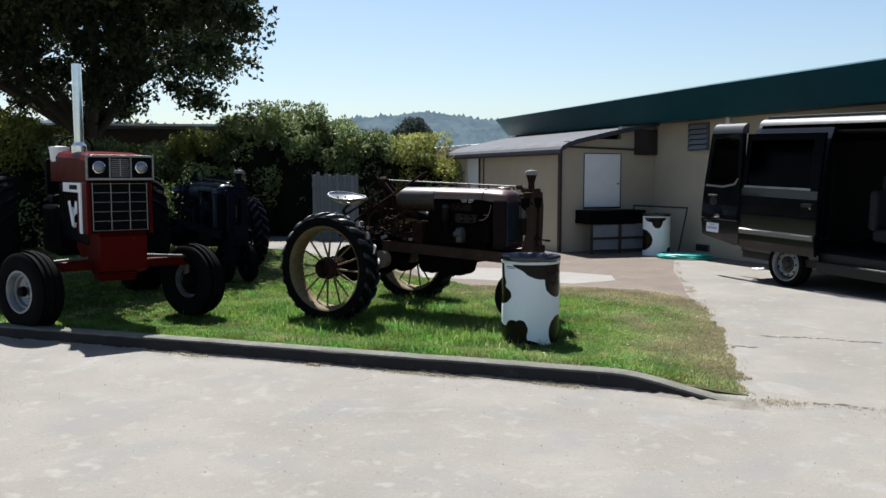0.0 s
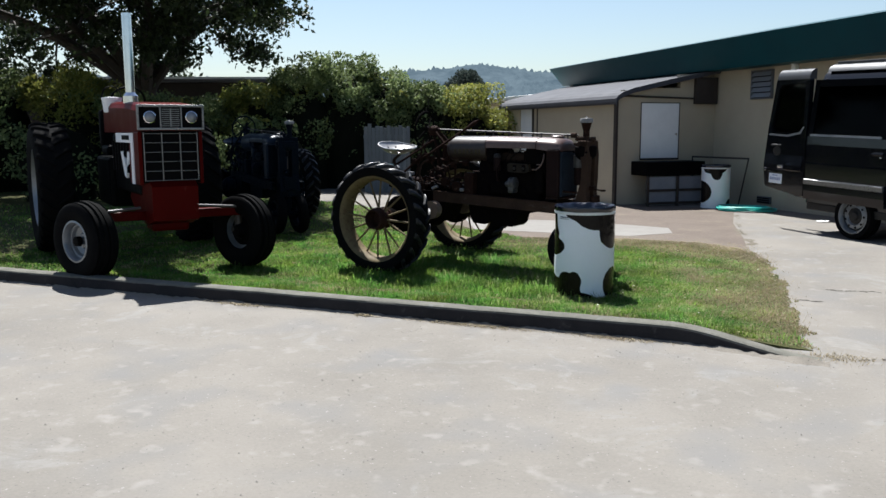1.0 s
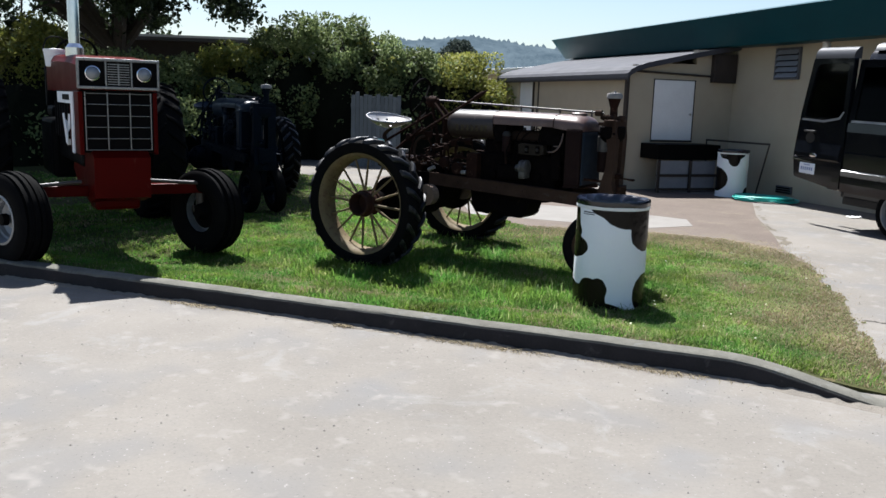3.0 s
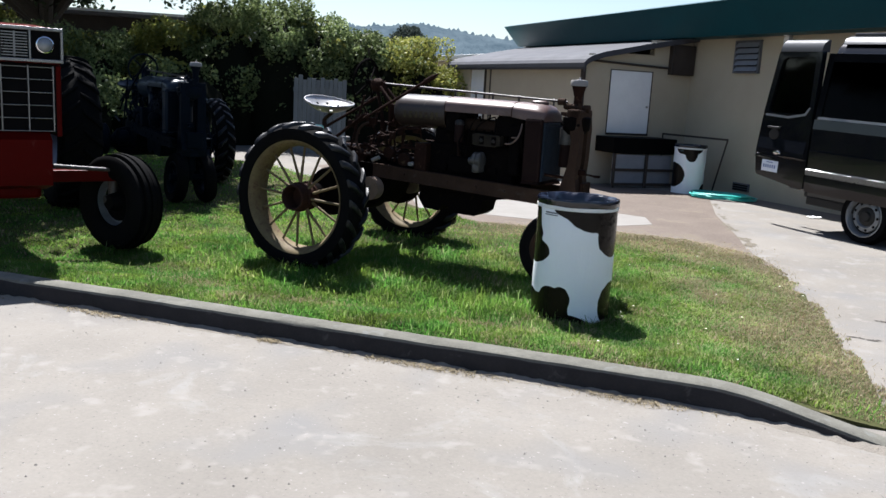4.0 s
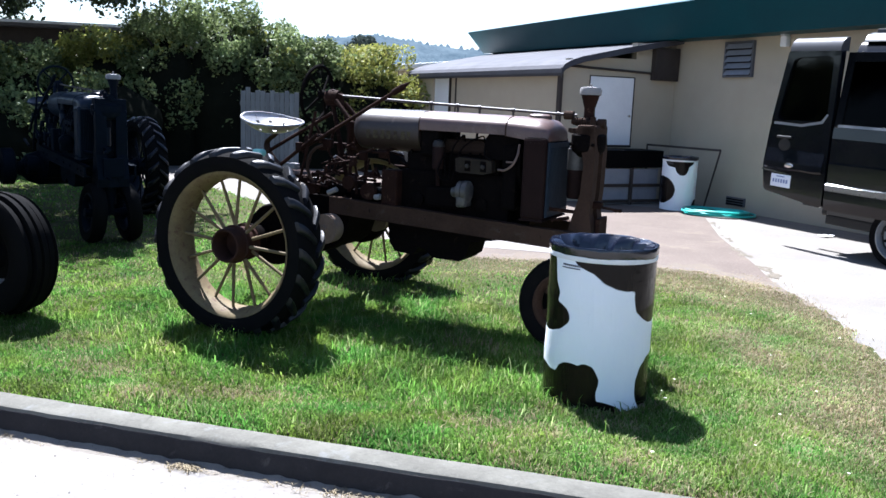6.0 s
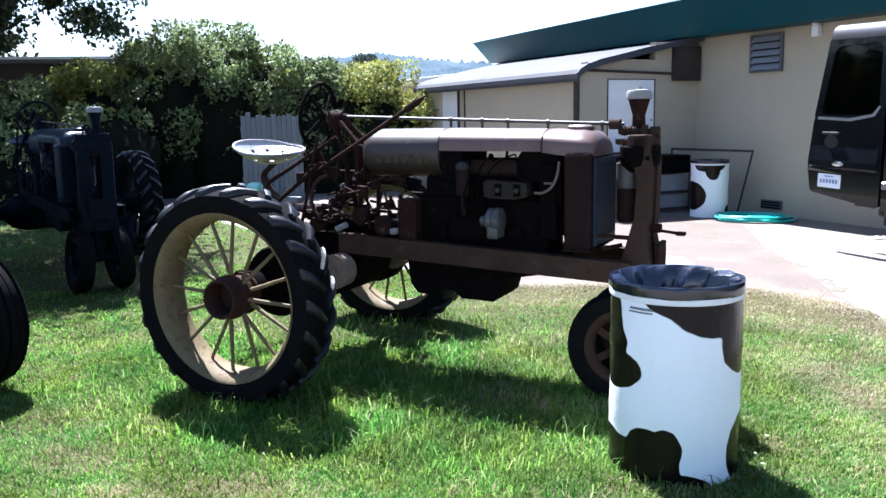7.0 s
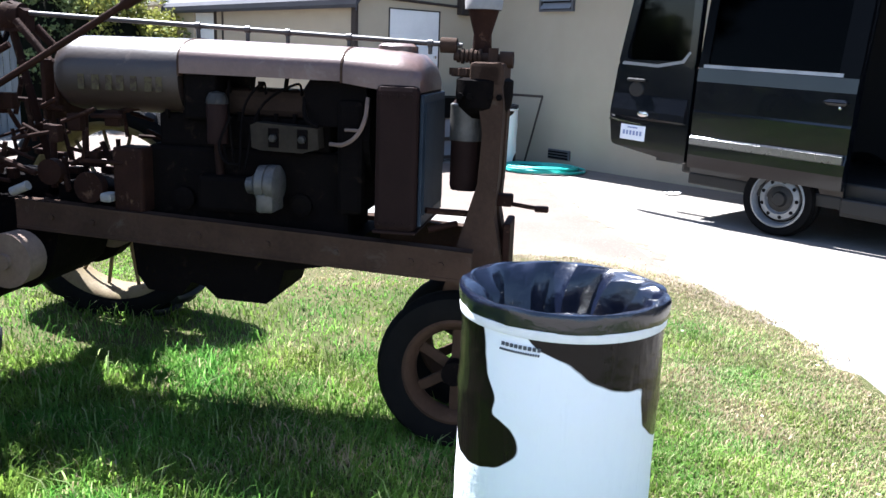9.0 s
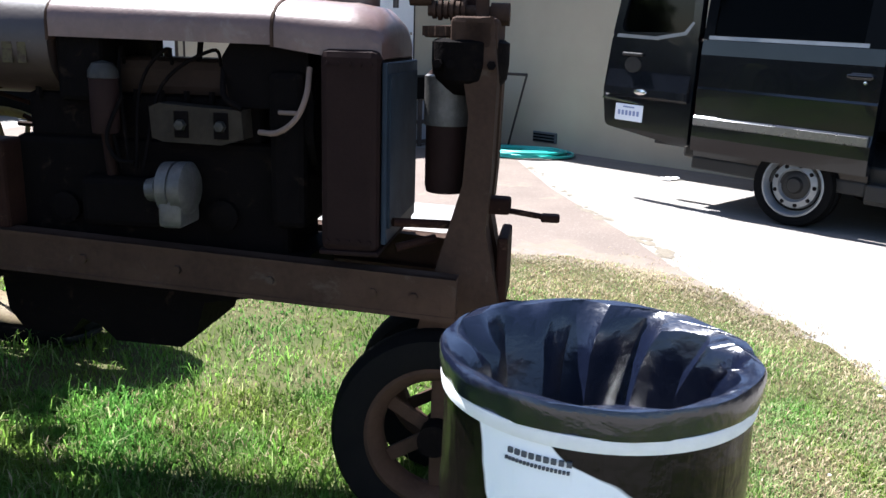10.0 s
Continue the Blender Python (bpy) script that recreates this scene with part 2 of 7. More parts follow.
lug_rubber = mat("tread_lug_rubber", (0.0055, 0.006, 0.0085), (0.0038, 0.004, 0.0055), 0.42, scale=12, fine=90, bump=0.25, spec=0.3)
hub_rust = mat("red_brown_hub", (0.036, 0.0185, 0.014), (0.020, 0.011, 0.009), 0.7, scale=12, fine=90, bump=0.3, spec=0.04)
cap_grey = mat("weathered_pale_cap", (0.22, 0.21, 0.20), (0.14, 0.13, 0.125), 0.6, scale=14, fine=80, bump=0.2, spec=0.2)
rad_brown = mat("dark_radiator_brown", (0.016, 0.0090, 0.0080), (0.009, 0.0055, 0.0052), 0.6, scale=6, fine=70, bump=0.2, spec=0.03)
manifold_brown = mat("dusty_manifold", (0.024, 0.019, 0.014), (0.010, 0.008, 0.006), 0.7, scale=14, fine=80, bump=0.3, spec=0.08)
rad_blue = mat("slate_blue_radiator_face", (0.017, 0.025, 0.036), (0.010, 0.014, 0.020), 0.55, scale=8, fine=70, bump=0.15, spec=0.08)
cover_brown = mat("brown_valve_cover", (0.026, 0.016, 0.011), (0.013, 0.009, 0.007), 0.7, scale=9, fine=80, bump=0.25, spec=0.06)

van_paint = mat("dark_grey_van_paint", (0.0040, 0.0048, 0.0072), (0.0034, 0.0041, 0.006), 0.18, scale=1.5, fine=120, bump=0.0, metal=0.1, coat=0.35, spec=0.32)
black_plastic = mat("black_plastic", (0.012, 0.0115, 0.011), (0.017, 0.016, 0.0155), 0.5, scale=8, fine=90, bump=0.08, spec=0.3)
black_gloss = mat("black_window_surround", (0.0018, 0.0022, 0.003), (0.0024, 0.0027, 0.0036), 0.25, scale=2, fine=90, bump=0.0, spec=0.03)
bag_plastic = mat("black_bin_liner", (0.0030, 0.0044, 0.0115), (0.0044, 0.0060, 0.0140), 0.2, scale=10, fine=26, bump=0.5, spec=0.7)
# lighter copy of the van paint; puts sunlight into the upper surfaces
sunlit_roof = mat("sunlit_van_roof_paint", (0.052, 0.052, 0.054), (0.034, 0.034, 0.037), 0.4, scale=4, fine=80, bump=0.03, spec=0.4, metal=0.2)
chrome = mat("bright_chrome", (0.72, 0.72, 0.73), (0.6, 0.6, 0.62), 0.12, metal=1.0, scale=10, bump=0.0)
dull_chrome = mat("dull_chrome", (0.22, 0.22, 0.22), (0.14, 0.14, 0.14), 0.3, metal=0.8, scale=20, bump=0.02)
steel_rim = mat("silver_steel_rim", (0.18, 0.19, 0.20), (0.26, 0.27, 0.29), 0.4, metal=0.5, scale=10, bump=0.03)
plate_white = mat("white_plate", (0.75, 0.78, 0.82), (0.68, 0.72, 0.78), 0.4, scale=10, bump=0.0)
plate_ink = mat("blue_plate_ink", (0.20, 0.25, 0.42), (0.16, 0.2, 0.36), 0.5, bump=0.0)
red_paint = mat("red_tractor_paint", (0.062, 0.0022, 0.0016), (0.048, 0.0018, 0.0013), 0.35, scale=4, fine=60, bump=0.04, wear=(0.0762, 0.01429, 0.01191), wear_amt=0.06, spec=0.03, coat=0.0)
black_iron = mat("black_painted_iron", (0.002857, 0.002857, 0.003214), (0.004643, 0.004286, 0.004286), 0.55, scale=8, fine=70, bump=0.15, spec=0.03)
seat_dark = mat("dark_seat_cloth", (0.011, 0.011, 0.012), (0.016, 0.016, 0.017), 0.9, scale=10, fine=120, bump=0.2)
hose_green = mat("teal_garden_hose", (0.035, 0.42, 0.36), (0.03, 0.33, 0.29), 0.35, scale=10, bump=0.02)
louvre_grey = mat("louvre_dark_grey", (0.10, 0.10, 0.11), (0.07, 0.07, 0.075), 0.6, scale=6, bump=0.05)
fence_wood = mat("weathered_fence_board", (0.125, 0.14, 0.15), (0.07, 0.08, 0.088), 0.9, scale=4, fine=60, bump=0.3, stretch=(6, 6, 0.5), rnd=0.15)
band_white = mat("white_elastic_band", (0.72, 0.72, 0.70), (0.62, 0.62, 0.60), 0.7, scale=20, bump=0.1)
ink_grey = mat("grey_print_ink", (0.06, 0.065, 0.08), (0.05, 0.055, 0.07), 0.6, bump=0.0)


def glass(name, tint, rough=0.03, ior=1.45):
    m = bpy.data.materials.new(name)
    m.use_nodes = True
    bs = m.node_tree.nodes["Principled BSDF"]
    bs.inputs["Base Color"].default_value = (*tint, 1)
    bs.inputs["Transmission Weight"].default_value = 1.0
    bs.inputs["Roughness"].default_value = rough
    bs.inputs["IOR"].default_value = ior
    return m


tinted_glass = glass("dark_tinted_glass", (0.003, 0.0035, 0.004), 0.04, 1.3)
side_glass = glass("black_privacy_glass", (0.002, 0.0022, 0.0026), 0.04, 1.1)
lamp_glass = glass("lamp_glass", (0.9, 0.9, 0.88), 0.1)


def cow_cloth(name, blobs):
    """White drum cover with printed black hide patches, laid out by angle and height in metres."""
    m = bpy.data.materials.new(name)
    m.use_nodes = True
    N, LK = m.node_tree.nodes, m.node_tree.links
    bs = N["Principled BSDF"]
    uv = N.new("ShaderNodeUVMap")
    nz = N.new("ShaderNodeTexNoise")
    nz.inputs["Scale"].default_value = 7
    nz.inputs["Detail"].default_value = 2
    LK.new(uv.outputs[0], nz.inputs["Vector"])
    ad = N.new("ShaderNodeVectorMath")
    ad.operation = "MULTIPLY_ADD"
    LK.new(nz.outputs["Color"], ad.inputs[0])
    ad.inputs[1].default_value = (0.04, 0.04, 0)
    LK.new(uv.outputs[0], ad.inputs[2])
    sub = N.new("ShaderNodeVectorMath")
    sub.operation = "SUBTRACT"
    LK.new(ad.outputs[0], sub.inputs[0])
    sub.inputs[1].default_value = (0.02, 0.02, 0)
    R = 0.28 * math.pi / 180
    last = None
    for a, z, ha, hz in blobs:
        s = N.new("ShaderNodeVectorMath")
        s.operation = "SUBTRACT"
        LK.new(sub.outputs[0], s.inputs[0])
        s.inputs[1].default_value = (a * R, z, 0)
        d = N.new("ShaderNodeVectorMath")
        d.operation = "DIVIDE"
        LK.new(s.outputs[0], d.inputs[0])
        d.inputs[1].default_value = (ha * R, hz, 1)
        ln = N.new("ShaderNodeVectorMath")
        ln.operation = "LENGTH"
        LK.new(d.outputs[0], ln.inputs[0])
        if last is None:
            last = ln.outputs["Value"]
        else:
            mn = N.new("ShaderNodeMath")
            mn.operation = "SMOOTH_MIN"
            mn.inputs[2].default_value = 0.25
            LK.new(last, mn.inputs[0])
            LK.new(ln.outputs["Value"], mn.inputs[1])
            last = mn.outputs[0]
    mr = N.new("ShaderNodeMapRange")
    mr.inputs[1].default_value, mr.inputs[2].default_value = 0.97, 1.0
    LK.new(last, mr.inputs[0])
    mx = N.new("ShaderNodeMix")
    mx.data_type = "RGBA"
    LK.new(mr.outputs[0], mx.inputs[0])
    mx.inputs[6].default_value, mx.inputs[7].default_value = (0.0065, 0.0048, 0.0042, 1), (0.80, 0.82, 0.84, 1)
    LK.new(mx.outputs[2], bs.inputs["Base Color"])
    rg = N.new("ShaderNodeMapRange")
    rg.inputs[3].default_value, rg.inputs[4].default_value = 0.22, 0.5
    LK.new(mr.outputs[0], rg.inputs[0])
    LK.new(rg.outputs[0], bs.inputs["Roughness"])
    bs.inputs["Specular IOR Level"].default_value = 0.16
    n2 = N.new("ShaderNodeTexNoise")
    n2.inputs["Scale"].default_value = 14
    n2.inputs["Detail"].default_value = 4
    LK.new(uv.outputs[0], n2.inputs["Vector"])
    mw = N.new("ShaderNodeMapping")
    mw.inputs["Scale"].default_value = (26, 3.5, 1)
    LK.new(uv.outputs[0], mw.inputs["Vector"])
    n4 = N.new("ShaderNodeTexNoise")
    n4.inputs["Scale"].default_value = 1.0
    n4.inputs["Detail"].default_value = 3
    n4.inputs["Distortion"].default_value = 0.8
    LK.new(mw.outputs[0], n4.inputs["Vector"])
    hsum = N.new("ShaderNodeMath")
    hsum.operation = "MULTIPLY_ADD"
    LK.new(n4.outputs["Fac"], hsum.inputs[0])
    hsum.inputs[1].default_value = 0.8
    LK.new(n2.outputs["Fac"], hsum.inputs[2])
    bp = N.new("ShaderNodeBump")
    bp.inputs["Strength"].default_value = 0.4
    bp.inputs["Distance"].default_value = 0.012
    LK.new(hsum.outputs[0], bp.inputs["Height"])
    LK.new(bp.outputs[0], bs.inputs["Normal"])
    return m


cow_print = cow_cloth("cow_print_cover", [(-66, 0.475, 37, 0.095), (-88, 0.66, 36, 0.24), (-70, 0.58, 26, 0.09), (40, 0.83, 58, 0.195), (73, 0.60, 33, 0.145), (-5, 0.80, 24, 0.075), (-8, 0.155, 15, 0.095), (-26, 0.14, 20, 0.10), (-12, 0.06, 17, 0.14), (-54, 0.05, 44, 0.125), (4, -0.03, 32, 0.085), (79, 0.12, 30, 0.16),
                                          (-75, 0.06, 26, 0.13), (-150, 0.2, 30, 0.2), (178, 0.7, 22, 0.2)])
cow_print_far = cow_cloth("cow_print_cover_far", [(0, 0.79, 54, 0.12), (10, 0.68, 22, 0.13), (-60, 0.32, 52, 0.22), (78, 0.06, 25, 0.12), (150, 0.4, 40, 0.25), (-140, 0.7, 30, 0.2)])


def leaf_mat(name, col, col2, trans=0.35, rough=0.5, vary=0.35, spec=0.35, hue=0.0):
    """Leaf or blade: reflects, and lets light through; each leaf differs a little."""
    m = bpy.data.materials.new(name)
    m.use_nodes = True
    N, LK = m.node_tree.nodes, m.node_tree.links
    bs, out = N["Principled BSDF"], N["Material Output"]
    geo = N.new("ShaderNodeNewGeometry")
    mx = N.new("ShaderNodeMix")
    mx.data_type = "RGBA"
    mx.inputs[6].default_value, mx.inputs[7].default_value = (*col, 1), (*col2, 1)
    LK.new(geo.outputs["Random Per Island"], mx.inputs[0])
    tc = N.new("ShaderNodeTexCoord")
    nz = N.new("ShaderNodeTexNoise")
    nz.inputs["Scale"].default_value = 1.6
    LK.new(tc.outputs["Object"], nz.inputs["Vector"])
    hs = N.new("ShaderNodeHueSaturation")
    mr = N.new("ShaderNodeMapRange")
    mr.inputs[1].default_value, mr.inputs[2].default_value = 0.3, 0.7
    mr.inputs[3].default_value, mr.inputs[4].default_value = 1 - vary, 1 + vary
    LK.new(nz.outputs["Fac"], mr.inputs[0])
    LK.new(mr.outputs[0], hs.inputs["Value"])
    LK.new(mx.outputs[2], hs.inputs["Color"])
    if hue:
        nh = N.new("ShaderNodeTexNoise")
        nh.inputs["Scale"].default_value = 2.6
        nh.inputs["Detail"].default_value = 4
        LK.new(tc.outputs["Object"], nh.inputs["Vector"])
        mh = N.new("ShaderNodeMapRange")
        mh.inputs[1].default_value, mh.inputs[2].default_value = 0.35, 0.65
        mh.inputs[3].default_value, mh.inputs[4].default_value = 0.5 - hue, 0.5 + hue
        LK.new(nh.outputs["Fac"], mh.inputs[0])
        LK.new(mh.outputs[0], hs.inputs["Hue"])
    LK.new(hs.outputs[0], bs.inputs["Base Color"])
    bs.inputs["Roughness"].default_value = rough
    bs.inputs["Specular IOR Level"].default_value = spec
    tr = N.new("ShaderNodeBsdfTranslucent")
    LK.new(hs.outputs[0], tr.inputs["Color"])
    ms = N.new("ShaderNodeMixShader")
    ms.inputs[0].default_value = trans
    LK.new(bs.outputs[0], ms.inputs[1])
    LK.new(tr.outputs[0], ms.inputs[2])
    LK.new(ms.outputs[0], out.inputs["Surface"])
    return m


# leaf green lightened and greyed, so the distance haze sits in its colour
distant_leaf = leaf_mat("haze_tinted_leaf", (0.045, 0.060, 0.050), (0.07, 0.085, 0.07), 0.2, 0.7, 0.2, 0.05)
tree_leaf = leaf_mat("tree_leaf", (0.010, 0.018, 0.007), (0.044, 0.062, 0.024), 0.24, 0.5, 0.35, 0.2)
hedge_leaf = leaf_mat("hedge_leaf", (0.066, 0.100, 0.036), (0.22, 0.262, 0.11), 0.36, 0.5, 0.5, 0.15)
yellow_leaf = leaf_mat("yellow_green_leaf", (0.15, 0.172, 0.034), (0.27, 0.262, 0.07), 0.4, 0.5, 0.35, 0.15)
grass_green = leaf_mat("grass_blade_green", (0.078, 0.165, 0.023), (0.126, 0.222, 0.042), 0.6, 0.45, 0.4, 0.12, 0.028)
grass_pale = leaf_mat("grass_blade_pale", (0.190, 0.268, 0.085), (0.265, 0.305, 0.125), 0.55, 0.5, 0.35, 0.12, 0.02)
straw = leaf_mat("dry_straw", (0.33, 0.265, 0.155), (0.24, 0.19, 0.105), 0.3, 0.6, 0.25)
bark = mat("tree_bark", (0.045, 0.036, 0.028), (0.025, 0.02, 0.016), 0.95, scale=6, fine=40, bump=0.8, stretch=(3, 3, 0.7))
grey_straw = leaf_mat("weathered_straw", (0.26, 0.215, 0.14), (0.19, 0.155, 0.10), 0.3, 0.7, 0.2, 0.1)
petal = leaf_mat("white_petal", (0.7, 0.7, 0.62), (0.75, 0.72, 0.5), 0.3)


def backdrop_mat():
    """Wooded ridge far off: a near-black base whose own glow paints in the haze."""
    m = mat("glowing_haze_forest", (0.038, 0.050, 0.059), (0.020, 0.029, 0.037), 1.0, scale=0.025, fine=0.12, bump=0.0, spec=0.0, mix=1.0)
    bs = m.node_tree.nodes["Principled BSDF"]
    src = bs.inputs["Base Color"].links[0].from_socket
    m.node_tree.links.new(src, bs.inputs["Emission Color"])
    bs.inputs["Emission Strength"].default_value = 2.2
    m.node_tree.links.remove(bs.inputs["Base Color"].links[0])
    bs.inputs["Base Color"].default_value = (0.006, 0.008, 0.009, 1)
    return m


ridge_mat = backdrop_mat()


# ---- ground ----
def smooth01(a, b, v):
    t = min(1.0, max(0.0, (v - a) / (b - a)))
    return t * t * (3 - 2 * t)


def ground_z(x, y):
    """The road lies low; the drive climbs gently to the yard."""
    return -0.06 + 0.07 * smooth01(6.2, 10.5, y)


def build_ground():
    xs = [-900, -300, -100, -45, -25, -15] + [-12 + 0.5 * i for i in range(49)] + [15, 25, 45, 100, 300, 900]
    ys = [-900, -300, -100, -40, -20, -10] + [-6 + 0.5 * i for i in range(53)] + [25, 35, 60, 120, 400, 1500]
    vs = [(x, y, ground_z(x, y)) for y in ys for x in xs]
    nx = len(xs)
    fs = [(j * nx + i, j * nx + i + 1, (j + 1) * nx + i + 1, (j + 1) * nx + i) for j in range(len(ys) - 1) for i in range(nx - 1)]
    g = mesh_np("ground", vs, fs, asphalt, True)
    return tagged(g, "pale sun-bleached grey asphalt road and yard", "ground", kind="structure")


build_ground()

# the lawn's edge, from the kerb's end round the drive to the yard
LAWN = [(-20, 6.64), (-0.75, 6.64), (0.02, 6.44), (0.22, 6.45), (0.15, 7.3), (0.02, 8.4), (-0.09, 9.6), (-0.21, 10.4), (-0.38, 11.0), (-0.66, 11.5), (-1.2, 11.9),
        (-2.2, 11.95), (-3.6, 11.6), (-6, 13.5), (-9, 16), (-20, 18)]


def in_lawn(x, y, pad=0.0):
    if y < 6.64 - pad:
        return False
    c = False
    j = len(LAWN) - 1
    for i in range(len(LAWN)):
        (xi, yi), (xj, yj) = LAWN[i], LAWN[j]
        if (yi > y) != (yj > y) and x < (xj - xi) * (y - yi) / (yj - yi) + xi:
            c = not c
        j = i
    return c


EDGE = [(0.22, 6.45), (0.15, 7.3), (0.02, 8.4), (-0.09, 9.6), (-0.21, 10.4), (-0.38, 11.0), (-0.66, 11.5), (-1.2, 11.9), (-2.2, 11.95), (-3.6, 11.6), (-6, 13.5), (-9, 16), (-20, 18)]


def edge_dist(x, y):
    best = 9.0
    for (ax, ay), (bx, by) in zip(EDGE, EDGE[1:]):
        dx, dy = bx - ax, by - ay
        t = min(1, max(0, ((x - ax) * dx + (y - ay) * dy) / (dx * dx + dy * dy)))
        best = min(best, math.hypot(x - ax - t * dx, y - ay - t * dy))
    return best


def lawn_z(x, y):
    """The turf stands level with the kerb and runs out flat at the drive and the yard."""
    rise = smooth01(0.0, 1.1, edge_dist(x, y))
    return ground_z(x, y) + 0.006 + rise * (0.014 + 0.094 * (1 - smooth01(6.75, 7.6, y)) + 0.012 * noise.noise((x * 1.3, y * 1.3, 0)))


def build_lawn():
    bm = BM()
    grid = {}
    st = 0.1
    for i in range(int(20.4 / st) + 1):
        for j in range(int(12 / st) + 1):
            x, y = -20 + i * st, 6.6 + j * st
            if in_lawn(x, y, 0.05):
                grid[i, j] = bm.verts.new((x, y, lawn_z(x, y)))
    for (i, j) in list(grid):
        q = [grid.get(k) for k in ((i, j), (i + 1, j), (i + 1, j + 1), (i, j + 1))]
        if all(q):
            bm.faces.new(q)
        elif sum(v is not None for v in q) == 3:
            bm.faces.new([v for v in q if v])
    rim = [e for e in bm.edges if e.is_boundary]
    r = bmesh.ops.extrude_edge_only(bm, edges=rim)
    for v in [g for g in r["geom"] if isinstance(g, bmesh.types.BMVert)]:
        v.co.z -= 0.12
    return tagged(part("lawn_ground", bm, soil, smooth=True), "soil and short turf under the green lawn grass", "lawn", kind="structure")


build_lawn()


def build_kerb():
    """A cast kerb that runs along the road and dips to the ground at the drive; a dark skin paints shade on its face.
    """
    bm, skin = BM(), BM()
    xs = [-20 + 0.25 * i for i in range(44)] + [-9 + 0.1 * i for i in range(83)] + [-0.75, -0.65, -0.55, -0.45, -0.35, -0.25, -0.15, -0.05, 0.05, 0.15, 0.25]
    rings, strips = [], []
    for x in xs:
        drop = 0.125 * smooth01(-0.85, 0.3, x)
        y0 = 6.485 - 0.24 * smooth01(-0.9, 0.35, x) + 0.008 * noise.noise((x * 0.8, 3, 0))
        h = 0.075 - drop + 0.004 * noise.noise((x * 2.3, 0, 7)) + 0.0025 * noise.noise((x * 11, 0, 2))
        chip = 0.012 * max(0, noise.noise((x * 5.3, 4, 0)) - 0.25)
        w = 0.16
        rings.append([(x, y0, -0.2), (x, y0 + 0.012, h - 0.03), (x, y0 + 0.020 + chip, h - 0.010 - chip), (x, y0 + 0.040 + chip, h), (x, y0 + w - 0.01, h), (x, y0 + w, h - 0.01), (x, y0 + w, -0.2)])
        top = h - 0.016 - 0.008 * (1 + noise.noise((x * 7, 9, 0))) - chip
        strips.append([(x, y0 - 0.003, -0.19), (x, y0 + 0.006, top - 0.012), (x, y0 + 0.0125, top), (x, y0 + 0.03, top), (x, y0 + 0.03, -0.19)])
    loft(bm, rings)
    k = tagged(part("kerb", bm, kerb_mat, smooth=True), "grey cast concrete kerb with shade painted on its face", "kerb", kind="structure")
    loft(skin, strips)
    part("face", skin, kerb_shade, k, "kerb face darkened as if in shade", smooth=True)
    return k


build_kerb()

# ---- the long building: s runs along its wall, out from it towards the yard ----
WALL_O = Vector((-0.95, 18.16, 0))
WALL_M = Matrix.Translation(WALL_O) @ Matrix(((0.657, 0.754, 0, 0), (-0.754, 0.657, 0, 0), (0, 0, 1, 0), (0, 0, 0, 1)))
# local x = s along the wall, local y = into the building (so the yard is at negative y)


def build_hall():
    b = thing("hall_building", WALL_M, "long tan stucco hall with a deep green metal fascia", "building")
    bm = BM()
    box(bm, (-7.2, 0, -0.1), (26, 0.22, 2.95))
    box(bm, (-7.2, 0.22, -0.1), (-6.98, 14, 2.95))
    box(bm, (25.78, 0.22, -0.1), (26, 14, 2.95))
    box(bm, (-6.98, 13.78, -0.1), (25.78, 14, 2.95))
    part("wall", bm, stucco, b)
    bm = BM()
    roof_line = [(-0.45, 2.74), (-0.62, 3.34), (-0.40, 3.40), (6.8, 4.3), (14.4, 3.4), (14.4, 2.74)]
    loft(bm, [[(x0 - 0.9 * (z - 2.74), y, z - dip * (z - 2.74)) for y, z in roof_line] for x0, dip in ((-7.35, 0.16), (2.0, 0.03), (26.5, 0.0))])
    part("roof", bm, green_metal, b, "deep green metal roof edge")
    return b


build_hall()


